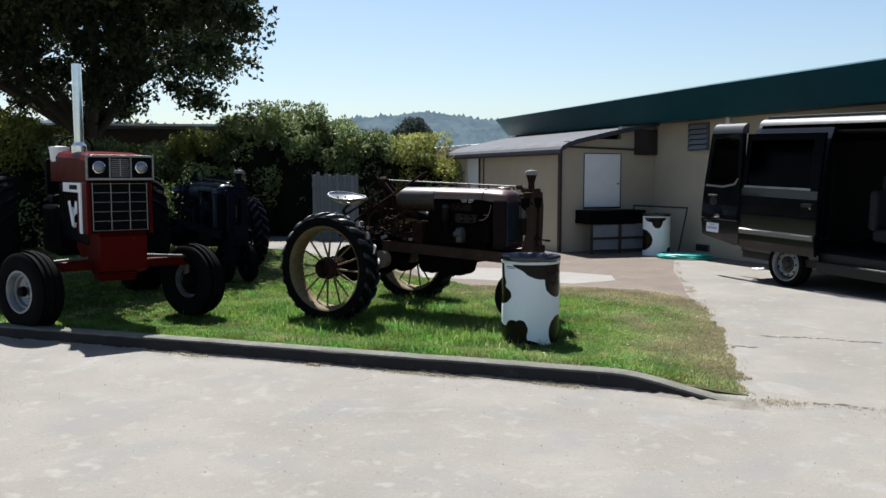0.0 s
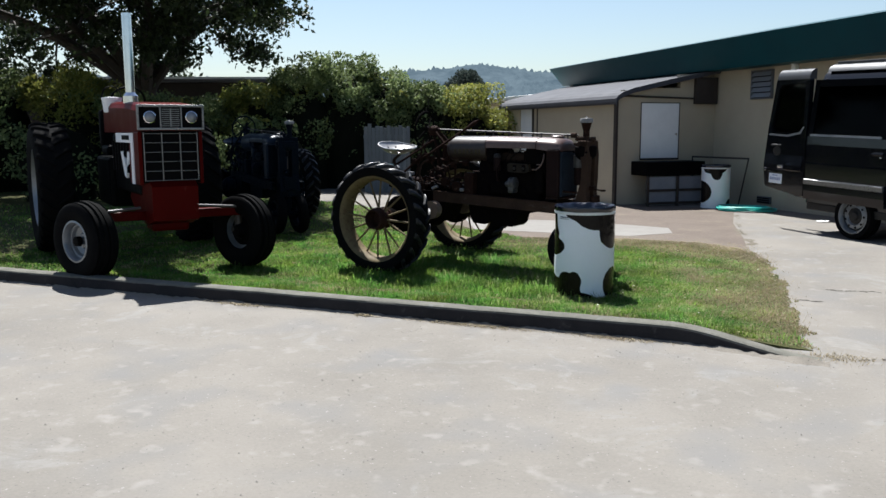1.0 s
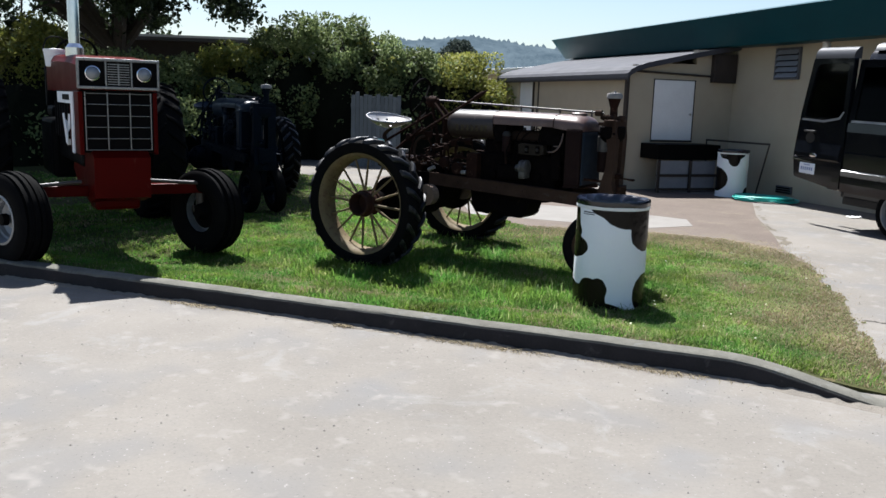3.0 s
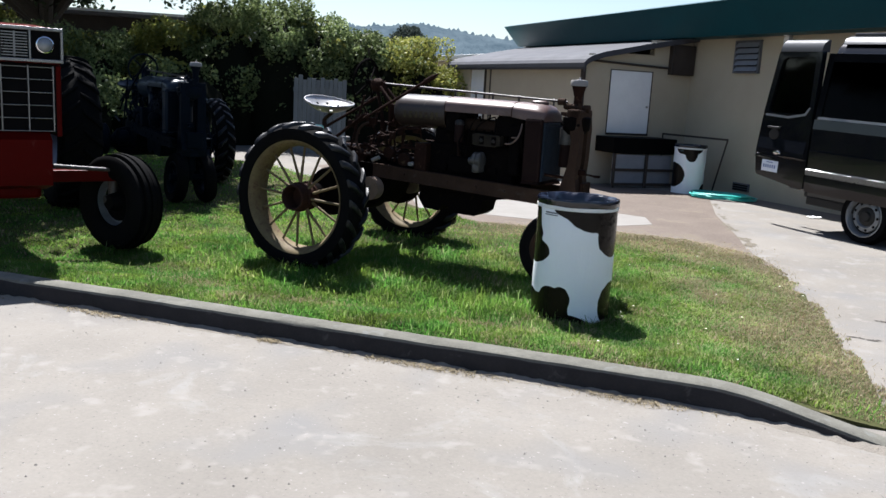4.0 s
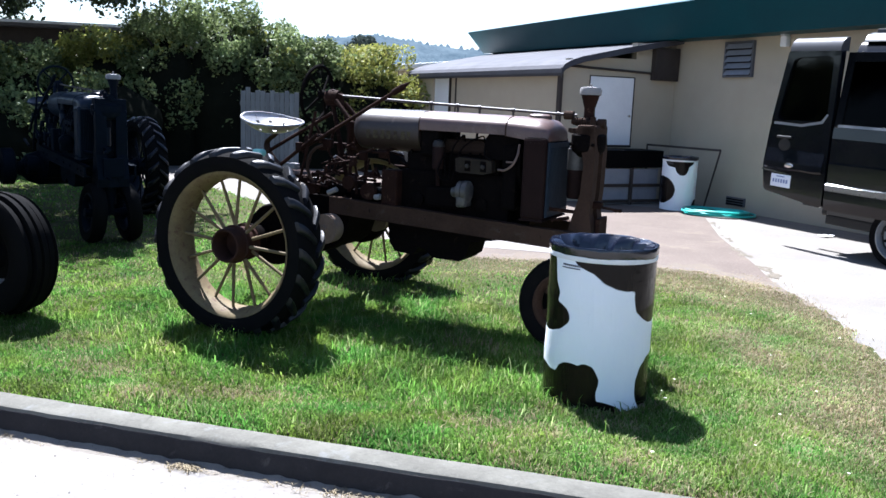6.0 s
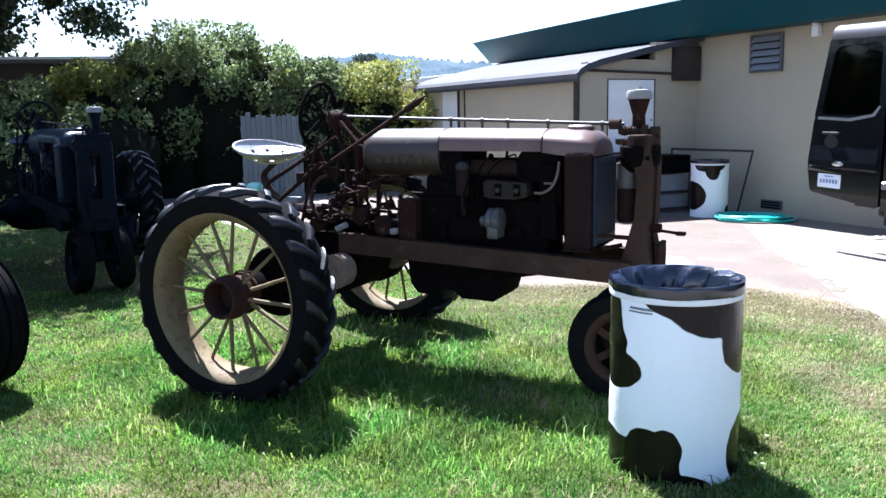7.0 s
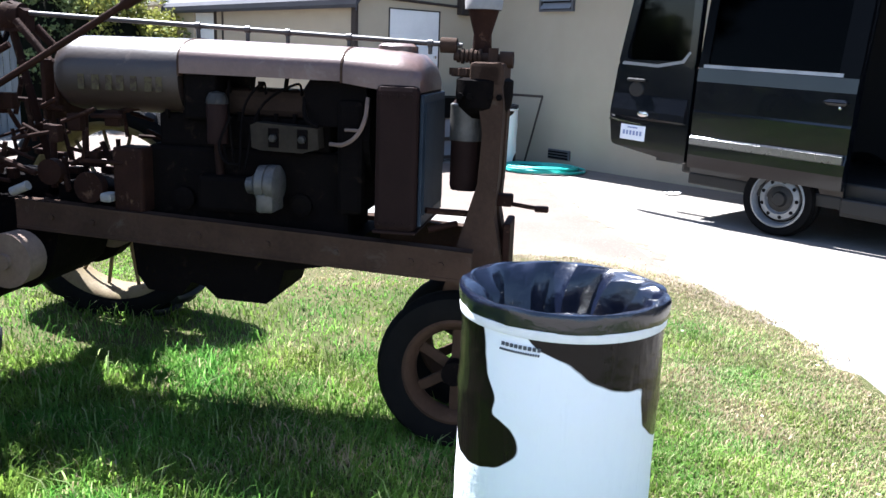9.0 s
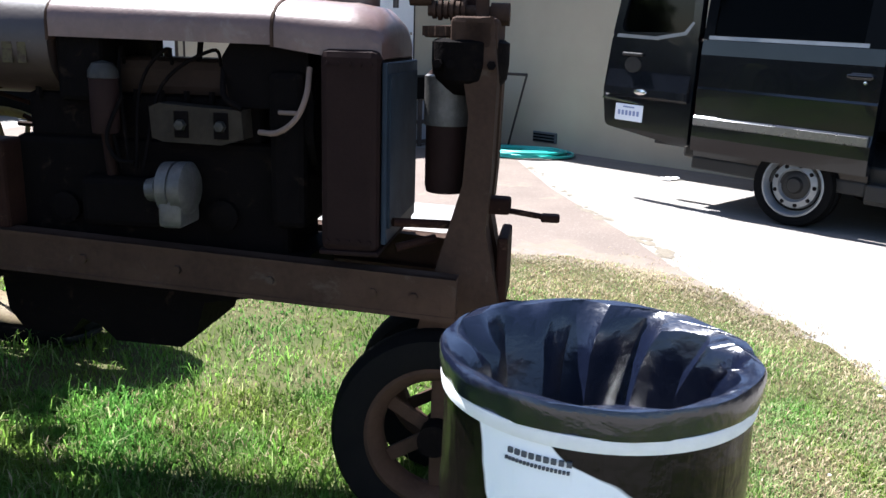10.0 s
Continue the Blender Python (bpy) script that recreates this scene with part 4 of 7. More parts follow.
def row_crop_tractor(m, label, pal, lettering=True, bright=True):
    t = thing("antique_tractor", m, label, "tractor")
    rear_wheel(t, -1, pal, 0.925, spin=4)
    rear_wheel(t, 1, pal, 1.0, spin=11)
    front_wheel(t, -1, pal)
    front_wheel(t, 1, pal)
    # hood: tank, middle and radiator top
    bm = BM()
    loft(bm, [[(x, -hw * math.copysign(abs(math.cos(a)) ** 0.72, math.cos(a)), 1.352 + hz * math.copysign(abs(math.sin(a)) ** 0.85, math.sin(a)))
               for a in [2 * math.pi * k / 36 for k in range(36)]] for x, hw, hz in ((0.435, 0.12, 0.06), (0.442, 0.172, 0.112), (0.47, 0.198, 0.136), (0.51, 0.205, 0.143), (0.96, 0.206, 0.145))])
    tank = part("fuel_tank", bm, pal["tank"], t, "faded rounded sheet-metal fuel tank", smooth=True)
    bm = BM()
    loft(bm, [half_round(x, hw, zb, zt) for x, hw, zb, zt in ((0.966, 0.208, 1.37, 1.497), (1.575, 0.205, 1.365, 1.487))])
    part("hood", bm, pal["hood"], t, smooth=True)
    for x in (0.963, 1.58):
        bm = BM()
        top = 1.5 if x < 1 else 1.4895
        loft(bm, [half_round(x - 0.004, 0.2095, 1.36, top), half_round(x + 0.004, 0.2095, 1.36, top)])
        part("hood_band", bm, pal["rail"], t, smooth=True)
    bm = BM()
    loft(bm, [half_round(x, hw, zb, zt) for x, hw, zb, zt in ((1.585, 0.207, 1.36, 1.487), (1.775, 0.222, 1.335, 1.482), (1.835, 0.22, 1.335, 1.468), (1.866, 0.205, 1.335, 1.435), (1.876, 0.18, 1.34, 1.40))])
    turned(bm, [(0.075, 1.47), (0.075, 1.495), (0.06, 1.505), (0, 1.507)], 20, Matrix.Translation((1.74, 0, 0)))
    rod(bm, (1.68, 0, 1.502), (1.80, 0, 1.502), 0.010)
    part("radiator_top", bm, pal["hood"], t, "dented hood front with a filler cap", smooth=True)
    if lettering:
        for i in range(7):
            bm = BM()
            x = 0.56 + 0.052 * i + 0.004 * (i % 3)
            box(bm, (x, -0.2065, 1.297), (x + 0.026 + 0.004 * (i % 2), -0.2035, 1.353), 0.001)
            part("letter_bar", bm, faded_letter, tank, "faded gold bar")
    # radiator core and side tanks
    bm = BM()
    box(bm, (1.715, -0.245, 0.84), (1.868, 0.245, 1.36), 0.02)
    box(bm, (1.712, -0.247, 0.832), (1.871, 0.247, 0.845), 0.004)
    for i in range(5):
        rod(bm, (1.735 + 0.028 * i, -0.251, 1.325), (1.735 + 0.028 * i, -0.24, 1.325), 0.006, seg=6)
        rod(bm, (1.735 + 0.028 * i, -0.251, 0.87), (1.735 + 0.028 * i, -0.24, 0.87), 0.006, seg=6)
    part("radiator", bm, pal["rad"], t, "rust-brown radiator shell")
    bm = BM()
    box(bm, (1.871, -0.22, 0.86), (1.885, 0.22, 1.33), 0.004)
    for i in range(24):
        box(bm, (1.883, -0.195 + 0.0163 * i, 0.90), (1.891, -0.188 + 0.0163 * i, 1.30))
    part("radiator_core", bm, pal["blue"], t, "slate-blue radiator fins")["kind"] = "stuff"
    # frame rails
    for s in (-1, 1):
        bm = BM()
        y0, y1 = sorted((s * 0.235, s * 0.255))
        prism(bm, [(0.30, 0.76), (0.30, 0.872), (2.08, 0.787), (2.08, 0.672)], y0, y1)
        for za, zb in ((0.0, 0.012), (0.103, 0.115)):
            yy0, yy1 = sorted((s * 0.195, s * 0.258))
            prism(bm, [(0.30, 0.757 + za), (0.30, 0.757 + zb), (2.08, 0.672 + zb), (2.08, 0.672 + za)], yy0, yy1)
        for x in (0.45, 0.62, 1.05, 1.32, 1.58, 1.86, 1.97):
            rod(bm, (x, s * 0.265, 0.83 - 0.048 * x), (x, s * 0.25, 0.83 - 0.048 * x), 0.012, seg=6)
        part("frame_rail", bm, pal["rail"], t)
    # engine
    bm = BM()
    box(bm, (0.80, -0.15, 0.78), (1.60, 0.15, 1.10), 0.02)
    box(bm, (0.84, -0.13, 1.09), (1.52, 0.13, 1.22), 0.015)
    box(bm, (1.02, -0.205, 0.86), (1.30, -0.14, 1.0), 0.02)
    for i in range(4):
        turned(bm, [(0.045, 0), (0.045, 0.02), (0.03, 0.025), (0, 0.026)], 14, Matrix.Translation((0.95 + 0.155 * i, -0.15, 0.90)) @ pose(0, 0, 0, 90, 0, 0))
    for i in range(9):
        rod(bm, (0.88 + 0.072 * i, -0.135, 1.20), (0.88 + 0.072 * i, -0.135, 1.235), 0.009, seg=6)
    prism(bm, [(0.71, 0.80), (0.735, 0.58), (0.78, 0.52), (0.92, 0.51), (0.965, 0.565), (1.02, 0.55), (1.07, 0.505), (1.27, 0.50), (1.315, 0.535), (1.345, 0.64), (1.64, 0.69), (1.66, 0.80)], -0.15, 0.15)
    box(bm, (1.56, -0.19, 0.88), (1.66, 0.19, 1.30), 0.02)
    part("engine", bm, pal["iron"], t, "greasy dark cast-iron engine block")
    bm = BM()
    box(bm, (0.86, -0.11, 1.215), (1.50, 0.11, 1.32), 0.03)
    for x in (0.98, 1.20, 1.42):
        rod(bm, (x, 0, 1.315), (x, 0, 1.345), 0.012, seg=8)
    part("valve_cover", bm, pal["cover"], t, "brown sheet-metal valve cover")
    # dark blocks added to fill the hood gap, sized to the camera's view
    bm = BM()
    box(bm, (0.97, -0.19, 1.20), (1.10, 0.19, 1.385), 0.015)
    prism(bm, [(1.45, 1.20), (1.43, 1.33), (1.46, 1.375), (1.66, 1.375), (1.68, 1.20)], -0.17, 0.17)
    rod(bm, (1.56, -0.02, 1.16), (1.68, -0.02, 1.16), 0.16, seg=20)
    for x in (1.20, 1.33):
        rod(bm, (x, -0.09, 1.30), (x + 0.01, -0.09, 1.375), 0.008, seg=6)
    part("fan_shroud", bm, pal["iron"], t, "dark blocks added to close the gap under the hood")
    bm = BM()
    prism(bm, [(1.245, 1.115), (1.24, 1.195), (1.265, 1.207), (1.36, 1.201), (1.495, 1.195), (1.50, 1.12), (1.44, 1.102), (1.275, 1.105)], -0.212, -0.14)
    mf = part("manifold", bm, manifold_brown if bright else pal["rail"], t, "dusty grey-brown manifold")
    # thin dark plates on the surface paint in the shade of two recesses
    for x in (1.33, 1.44):
        bm = BM()
        box(bm, (x - 0.02, -0.216, 1.118), (x + 0.02, -0.2125, 1.188), 0.0015)
        part("recess", bm, pal["iron"], mf)
        bm = BM()
        turned(bm, [(0.016, 0), (0.014, 0.016), (0.0, 0.018)], 6, Matrix.Translation((x, -0.216, 1.152)) @ pose(0, 0, 0, 90, 0, 0))
        part("bolt", bm, alloy if bright else pal["iron"], mf)
    bm = BM()
    along_x = Matrix.Translation((0.015, -0.225, 0.985)) @ pose(0, 0, 0, 0, 90, 0)
    turned(bm, [(0, 1.246), (0.034, 1.246), (0.046, 1.260), (0.068, 1.268), (0.070, 1.298), (0.065, 1.300), (0.065, 1.306), (0.071, 1.308), (0.071, 1.336), (0.058, 1.346), (0, 1.348)], 28, along_x)
    box(bm, (1.285, -0.285, 0.885), (1.352, -0.165, 0.965), 0.012)
    rod(bm, (1.235, -0.225, 0.975), (1.28, -0.225, 0.98), 0.030, 0.040, 14)
    part("magneto", bm, magneto_silver if bright else pal["iron"], t, "dull silver magneto", smooth=True)
    bm = BM()
    turned(bm, [(0, 1.12), (0.037, 1.12), (0.039, 1.14), (0.039, 1.265), (0.030, 1.295), (0, 1.305)], 18, Matrix.Translation((1.105, -0.19, 0)))
    rod(bm, (1.105, -0.19, 1.12), (1.10, -0.16, 0.98), 0.016)
    oil = part("oil_filter", bm, pal["rad"], t, smooth=True)
    bm = BM()
    turned(bm, [(0.038, 1.265), (0.041, 1.266), (0.039, 1.285), (0.028, 1.304), (0, 1.312)], 18, Matrix.Translation((1.105, -0.19, 0)))
    part("cap", bm, alloy if bright else pal["iron"], oil, smooth=True)
    bm = BM()
    pipe(bm, curve_pts([(1.675, -0.19, 1.31), (1.675, -0.225, 1.24), (1.65, -0.24, 1.18), (1.60, -0.235, 1.145), (1.54, -0.20, 1.14)], 6), 0.0075)
    rod(bm, (1.60, -0.215, 1.195), (1.655, -0.24, 1.197), 0.006, seg=7)
    part("radiator_hose", bm, pale_hose if bright else pal["iron"], t, smooth=True)
    bm = BM()
    pipe(bm, curve_pts([(1.16, -0.20, 1.22), (1.13, -0.235, 1.12), (1.16, -0.25, 1.06), (1.21, -0.25, 1.05)], 6), 0.006)
    pipe(bm, curve_pts([(1.43, -0.16, 1.30), (1.45, -0.21, 1.23), (1.5, -0.22, 1.2)], 5), 0.008)
    for i in range(4):
        pipe(bm, curve_pts([(0.98 + 0.14 * i, -0.10, 1.30), (1.0 + 0.13 * i, -0.135, 1.345), (1.08 + 0.06 * i, -0.17, 1.25), (1.16 + 0.02 * i, -0.22, 1.03)], 6), 0.005, 6)
    part("ignition_lead", bm, pal["iron"], t, smooth=True)
    # clutch housing, gearbox and rear axle
    bm = BM()
    box(bm, (0.40, -0.15, 0.77), (0.82, 0.15, 0.93), 0.03)
    prism(bm, [(-0.16, 0.55), (-0.10, 0.50), (0.30, 0.50), (0.38, 0.56), (0.43, 0.70), (0.46, 0.86), (-0.16, 0.88)], -0.20, 0.20)
    box(bm, (0.02, -0.13, 0.86), (0.36, 0.13, 0.95), 0.03)
    about_y(bm, [(0.12, -0.80), (0.09, -0.66), (0.075, -0.42), (0.16, -0.34), (0.2, -0.22), (0.2, 0.22), (0.16, 0.34), (0.075, 0.42), (0.09, 0.66), (0.12, 0.80)], 0, (0, 0.60), 28)
    part("gearbox", bm, pal["iron"], t, "heavy dark cast gearbox and rear axle", smooth=True)
    bm = BM()
    box(bm, (0.70, -0.235, 0.84), (0.82, -0.12, 1.09), 0.012)
    part("belt_pulley_housing", bm, pal["rust"], t)
    for s in (-1, 1):
        bm = BM()
        turned(bm, [(0, -0.06), (0.085, -0.06), (0.10, -0.045), (0.104, 0.06), (0, 0.06)], 26, Matrix.Translation((0.36, s * 0.36, 0.665)) @ pose(0, 0, 0, 90, 0, 0))
        rod(bm, (0.36, s * 0.30, 0.665), (0.36, s * 0.44, 0.665), 0.03)
        part("brake_drum", bm, drum_tan if bright else pal["iron"], t, "tan brake drum, paled as if sunlit" if bright else "", smooth=True)
    bm = BM()
    about_y(bm, [(0.0, -0.64), (0.20, -0.64), (0.21, -0.62), (0.21, -0.52), (0.18, -0.50), (0, -0.50)], 0, (0.10, 0.63), 28)
    part("final_drive", bm, pal["iron"], t, smooth=True)
    bm = BM()
    about_y(bm, [(0.0, 0.50), (0.18, 0.50), (0.21, 0.52), (0.21, 0.62), (0.20, 0.64), (0, 0.64)], 0, (0.10, 0.63), 28)
    part("final_drive", bm, pal["iron"], t, smooth=True)
    bm = BM()
    box(bm, (-0.62, -0.30, 0.46), (-0.57, 0.30, 0.50), 0.008)
    for s in (-1, 1):
        prism(bm, [(-0.60, 0.45), (-0.60, 0.50), (-0.1, 0.66), (-0.1, 0.60)], *sorted((s * 0.22, s * 0.25)))
    prism(bm, [(-0.72, 0.455), (-0.72, 0.48), (-0.2, 0.50), (-0.2, 0.475)], -0.035, 0.035)
    part("drawbar", bm, pal["rail"], t)
    # platform, steering post, levers
    bm = BM()
    box(bm, (-0.42, -0.18, 0.985), (0.06, 0.18, 1.0), 0.004)
    prism(bm, [(0.115, 1.50), (0.12, 1.60), (0.17, 1.615), (0.24, 1.58), (0.235, 1.50)], -0.03, 0.03)
    for p, q, r in (((0.16, 0, 1.50), (0.30, 0, 0.93), 0.017), ((0.22, 0.06, 1.52), (0.39, 0.08, 1.34), 0.018), ((0.22, -0.06, 1.54), (0.39, -0.10, 1.38), 0.016)):
        rod(bm, p, q, r)
    box(bm, (0.375, -0.16, 1.17), (0.395, 0.16, 1.40), 0.006)
    for yy in (-0.12, 0.10):
        rod(bm, (0.38, yy, 0.9), (0.39, yy, 1.2), 0.014)
    turned(bm, [(0.05, -0.05), (0.06, 0), (0.05, 0.05)], 18, Matrix.Translation((0.16, 0, 1.56)) @ pose(0, 0, 0, 0, 90, 0))
    part("steering_post", bm, pal["rust"], t, smooth=True)
    bm = BM()
    c = Vector((0.02, 0.0, 1.585))
    pipe(bm, [c + Vector((0.03 * math.cos(a), 0.195 * math.sin(a), 0.195 * math.cos(a))) for a in [2 * math.pi * i / 40 for i in range(40)]], 0.0125, 8, True)
    for k in range(4):
        a = math.pi / 4 + math.pi / 2 * k
        rod(bm, c + Vector((0.05, 0, 0)), c + Vector((0.02 * math.cos(a), 0.19 * math.sin(a), 0.19 * math.cos(a))), 0.009)
    rod(bm, c + Vector((0.02, 0, 0)), c + Vector((0.09, 0, -0.01)), 0.03)
    part("steering_wheel", bm, pal["iron"], t, "thin dark iron steering wheel", smooth=True)
    bm = BM()
    rod(bm, (0.05, 0.0, 1.58), (1.98, 0.0, 1.505), 0.0095, seg=12)
    for x in (0.95, 1.15, 1.31, 1.55, 1.86):
        z = 1.58 - 0.0389 * (x - 0.05)
        rod(bm, (x - 0.009, 0, z), (x + 0.009, 0, z), 0.0145, seg=10)
        rod(bm, (x, 0, z), (x, 0.0, 1.47), 0.008)
    part("steering_shaft", bm, shaft_steel, t, "long brown steering shaft over the hood", smooth=True)
    for a, b, r in (((0.06, -0.24, 1.19), (0.86, -0.20, 1.665), 0.016), ((-0.30, -0.22, 1.13), (0.24, -0.14, 1.45), 0.016), ((0.02, -0.27, 0.82), (0.17, -0.24, 1.46), 0.013),
                    ((-0.18, -0.26, 1.02), (0.20, -0.26, 1.30), 0.017), ((0.30, 0.12, 1.0), (0.12, 0.20, 1.50), 0.012), ((0.22, -0.05, 1.08), (0.05, -0.06, 1.36), 0.012), ((-0.28, -0.30, 0.92), (0.10, -0.33, 0.86), 0.018)):
        bm = BM()
        rod(bm, a, b, r * 0.8)
        part("lever", bm, pal["rust"], t, smooth=True)
    bm = BM()
    rod(bm, (0.76, -0.204, 1.605), (0.84, -0.20, 1.653), 0.021)
    rod(bm, (0.84, -0.20, 1.653), (0.885, -0.198, 1.681), 0.016, 0.004)
    part("lever_grip", bm, pal["rust"], t, smooth=True)
    bm = BM()
    for k in range(6):
        a = math.radians(100 + 22 * k)
        p, q = (0.26 + 0.15 * math.cos(a), -0.25, 1.08 + 0.15 * math.sin(a)), (0.26 + 0.15 * math.cos(a + 0.39), -0.25, 1.08 + 0.15 * math.sin(a + 0.39))
        rod(bm, p, q, 0.012, seg=6)
    part("lever_quadrant", bm, pal["rail"], t, "rusty toothed lever quadrant", smooth=True)
    # a tangle of links beside the gearbox
    bm = BM()
    rg = random.Random(5)
    for i in range(70):
        x, z = rg.uniform(0.0, 0.70), rg.uniform(0.86, 1.24)
        y = rg.choice((-1, -1, -1, 1)) * rg.uniform(0.05, 0.27)
        k = rg.random()
        if k < 0.4:
            a = rg.uniform(-0.5, 0.5)
            ln = rg.uniform(0.08, 0.24)
            rod(bm, (x, y, z), (x + ln * math.cos(a), y + rg.uniform(-0.03, 0.03), z + ln * math.sin(a)), rg.uniform(0.006, 0.013), seg=7)
        elif k < 0.7:
            rod(bm, (x, y, z), (x + rg.uniform(-0.05, 0.05), y, z + rg.uniform(0.08, 0.2)), rg.uniform(0.006, 0.012), seg=7)
        else:
            box(bm, (x, y - 0.02, z), (x + rg.uniform(0.03, 0.08), y + 0.02, z + rg.uniform(0.02, 0.07)), 0.005)
    for x, z, r in ((0.44, 0.98, 0.05), (0.60, 0.93, 0.06), (0.14, 0.93, 0.055)):
        turned(bm, [(r, -0.02), (r, 0.02), (0, 0.022)], 16, Matrix.Translation((x, -0.22, z)) @ pose(0, 0, 0, 90, 0, 0))
    part("linkage", bm, pal["rust"], t, "rusty tangle of control links", smooth=True)["kind"] = "stuff"
    if bright:
        for a, b, r in (((-0.10, -0.30, 1.0), (0.04, -0.33, 0.88), 0.022), ((-0.14, -0.24, 1.06), (0.02, -0.27, 0.98), 0.018), ((0.30, -0.27, 0.90), (0.37, -0.27, 0.93), 0.018)):
            bm = BM()
            rod(bm, a, b, r)
            part("link_rod", bm, cap_grey, t, "bare worn steel rod", smooth=True)
        for a, b in (((-0.11, -0.26, 1.045), (0.01, -0.19, 1.085)), ((0.655, -0.26, 0.88), (0.70, -0.20, 0.915))):
            bm = BM()
            box(bm, a, b, 0.01)
            part("bracket", bm, cap_grey, t, "bare worn steel bracket")
    # pan seat on its spring
    bm = BM()
    n_r, n_a = 9, 40
    vs = {}
    for i in range(n_r + 1):
        for j in range(n_a):
            f = i / n_r
            a = 2 * math.pi * j / n_a
            r = 0.215 * f
            x = -0.375 + r * math.cos(a) * 1.08
            y = r * math.sin(a) * 1.05
            zz = 1.285 + 0.085 * f ** 2.2 + (0.03 * max(0, -math.cos(a)) * f ** 3) - 0.09 * (x + 0.375) + 0.10 * y
            vs[i, j] = bm.verts.new((x, y, zz))
    for i in range(n_r):
        for j in range(n_a):
            if i in (4, 6) and j % 4 == (0 if i == 4 else 2):
                continue
            bm.faces.new((vs[i, j], vs[i + 1, j], vs[i + 1, (j + 1) % n_a], vs[i, (j + 1) % n_a]) if i else (vs[i, j], vs[i + 1, j], vs[i + 1, (j + 1) % n_a]))
    bmesh.ops.remove_doubles(bm, verts=bm.verts, dist=0.0008)
    bmesh.ops.solidify(bm, geom=list(bm.faces), thickness=0.006)
    pipe(bm, [(-0.375 + 0.232 * math.cos(a), 0.226 * math.sin(a), 1.285 + 0.085 + (0.03 * max(0, -math.cos(a))) - 0.09 * 0.232 * math.cos(a) + 0.10 * 0.226 * math.sin(a)) for a in [2 * math.pi * i / 48 for i in range(48)]], 0.009, 6, True)
    part("seat", bm, seat_steel if bright else pal["hood"], t, "bare perforated steel pan seat", smooth=True)
    bm = BM()
    secs = []
    for p in curve_pts([(-0.345, 0, 1.275), (-0.43, 0, 1.19), (-0.34, 0, 1.06), (-0.12, 0, 0.97), (0.05, 0, 0.955)], 6):
        secs.append([(p.x, -0.035, p.z - 0.006), (p.x, 0.035, p.z - 0.006), (p.x + 0.004, 0.035, p.z + 0.008), (p.x + 0.004, -0.035, p.z + 0.008)])
    loft(bm, secs)
    part("seat_spring", bm, pal["rail"], t)
    if bright:
        bm = BM()
        box(bm, (-0.345, -0.31, 1.115), (-0.25, -0.23, 1.172), 0.024)
        part("toolbox", bm, mint, t, "small mint-green box beside the seat")
    # front bolster and steering gear
    bm = BM()
    for s in (-1, 1):
        prism(bm, [(1.96, 0.60), (1.985, 0.70), (2.03, 0.86), (2.075, 1.02), (2.085, 1.20), (2.06, 1.34), (2.07, 1.44), (2.14, 1.45), (2.155, 1.30), (2.15, 1.05), (2.14, 0.90), (2.165, 0.78), (2.19, 0.66), (2.17, 0.58)],
              *sorted((s * 0.045, s * 0.15)))
    prism(bm, [(2.0, 0.56), (1.99, 0.66), (2.10, 0.74), (2.17, 0.70), (2.18, 0.58)], -0.05, 0.05)
    box(bm, (2.03, -0.15, 1.36), (2.15, 0.15, 1.45), 0.015)
    turned(bm, [(0.055, 0.40), (0.06, 0.58), (0.05, 0.72), (0.0, 0.73)], 18, Matrix.Translation((2.05, 0, 0)))
    about_y(bm, [(0, -0.17), (0.03, -0.17), (0.035, -0.1), (0.035, 0.1), (0.03, 0.17), (0, 0.17)], 0, (2.03, 0.315), 14)
    rod(bm, (2.05, 0, 0.42), (2.03, 0, 0.31), 0.04)
    part("front_bolster", bm, pal["rail"], t, "rusty cast front pedestal", smooth=False)
    bm = BM()
    turned(bm, [(0, 1.24), (0.07, 1.25), (0.105, 1.29), (0.11, 1.33), (0.11, 1.385), (0.095, 1.394), (0, 1.394)], 22, Matrix.Translation((2.07, 0, 0)) @ Matrix.Diagonal((0.95, 1.55, 1, 1)))
    for a in range(5):
        rod(bm, (2.0 + 0.035 * a, -0.165, 1.33), (2.0 + 0.035 * a, -0.12, 1.33), 0.012, seg=6)
    part("gear_housing", bm, pal["iron"], t, "greasy black steering gear housing", smooth=True)
    bm = BM()
    turned(bm, [(0, 0.98), (0.055, 0.98), (0.06, 1.0), (0.06, 1.23), (0.066, 1.235), (0.066, 1.29), (0.05, 1.31), (0, 1.315)], 20, Matrix.Translation((2.015, -0.03, 0)))
    part("air_canister", bm, pal["rad"], t, "rusty vertical canister", smooth=True)
    bm = BM()
    turned(bm, [(0.067, 1.165), (0.067, 1.295), (0.06, 1.30), (0, 1.30)], 20, Matrix.Translation((2.016, -0.031, 0)))
    part("canister_band", bm, magneto_silver if bright else pal["iron"], t, smooth=True)
    bm = BM()
    rod(bm, (1.90, 0, 1.505), (1.96, 0, 1.505), 0.028, seg=16)
    for k in range(6):
        x = 1.962 + 0.016 * k
        rod(bm, (x, 0, 1.468), (x + 0.010, 0, 1.468), 0.024 + 0.004 * (k % 2), seg=14)
    rod(bm, (1.95, 0, 1.468), (2.16, 0, 1.462), 0.017, seg=12)
    rod(bm, (2.12, 0, 1.46), (2.17, 0, 1.46), 0.03, seg=12)
    rod(bm, (2.10, -0.04, 1.45), (2.10, -0.04, 1.50), 0.018, seg=8)
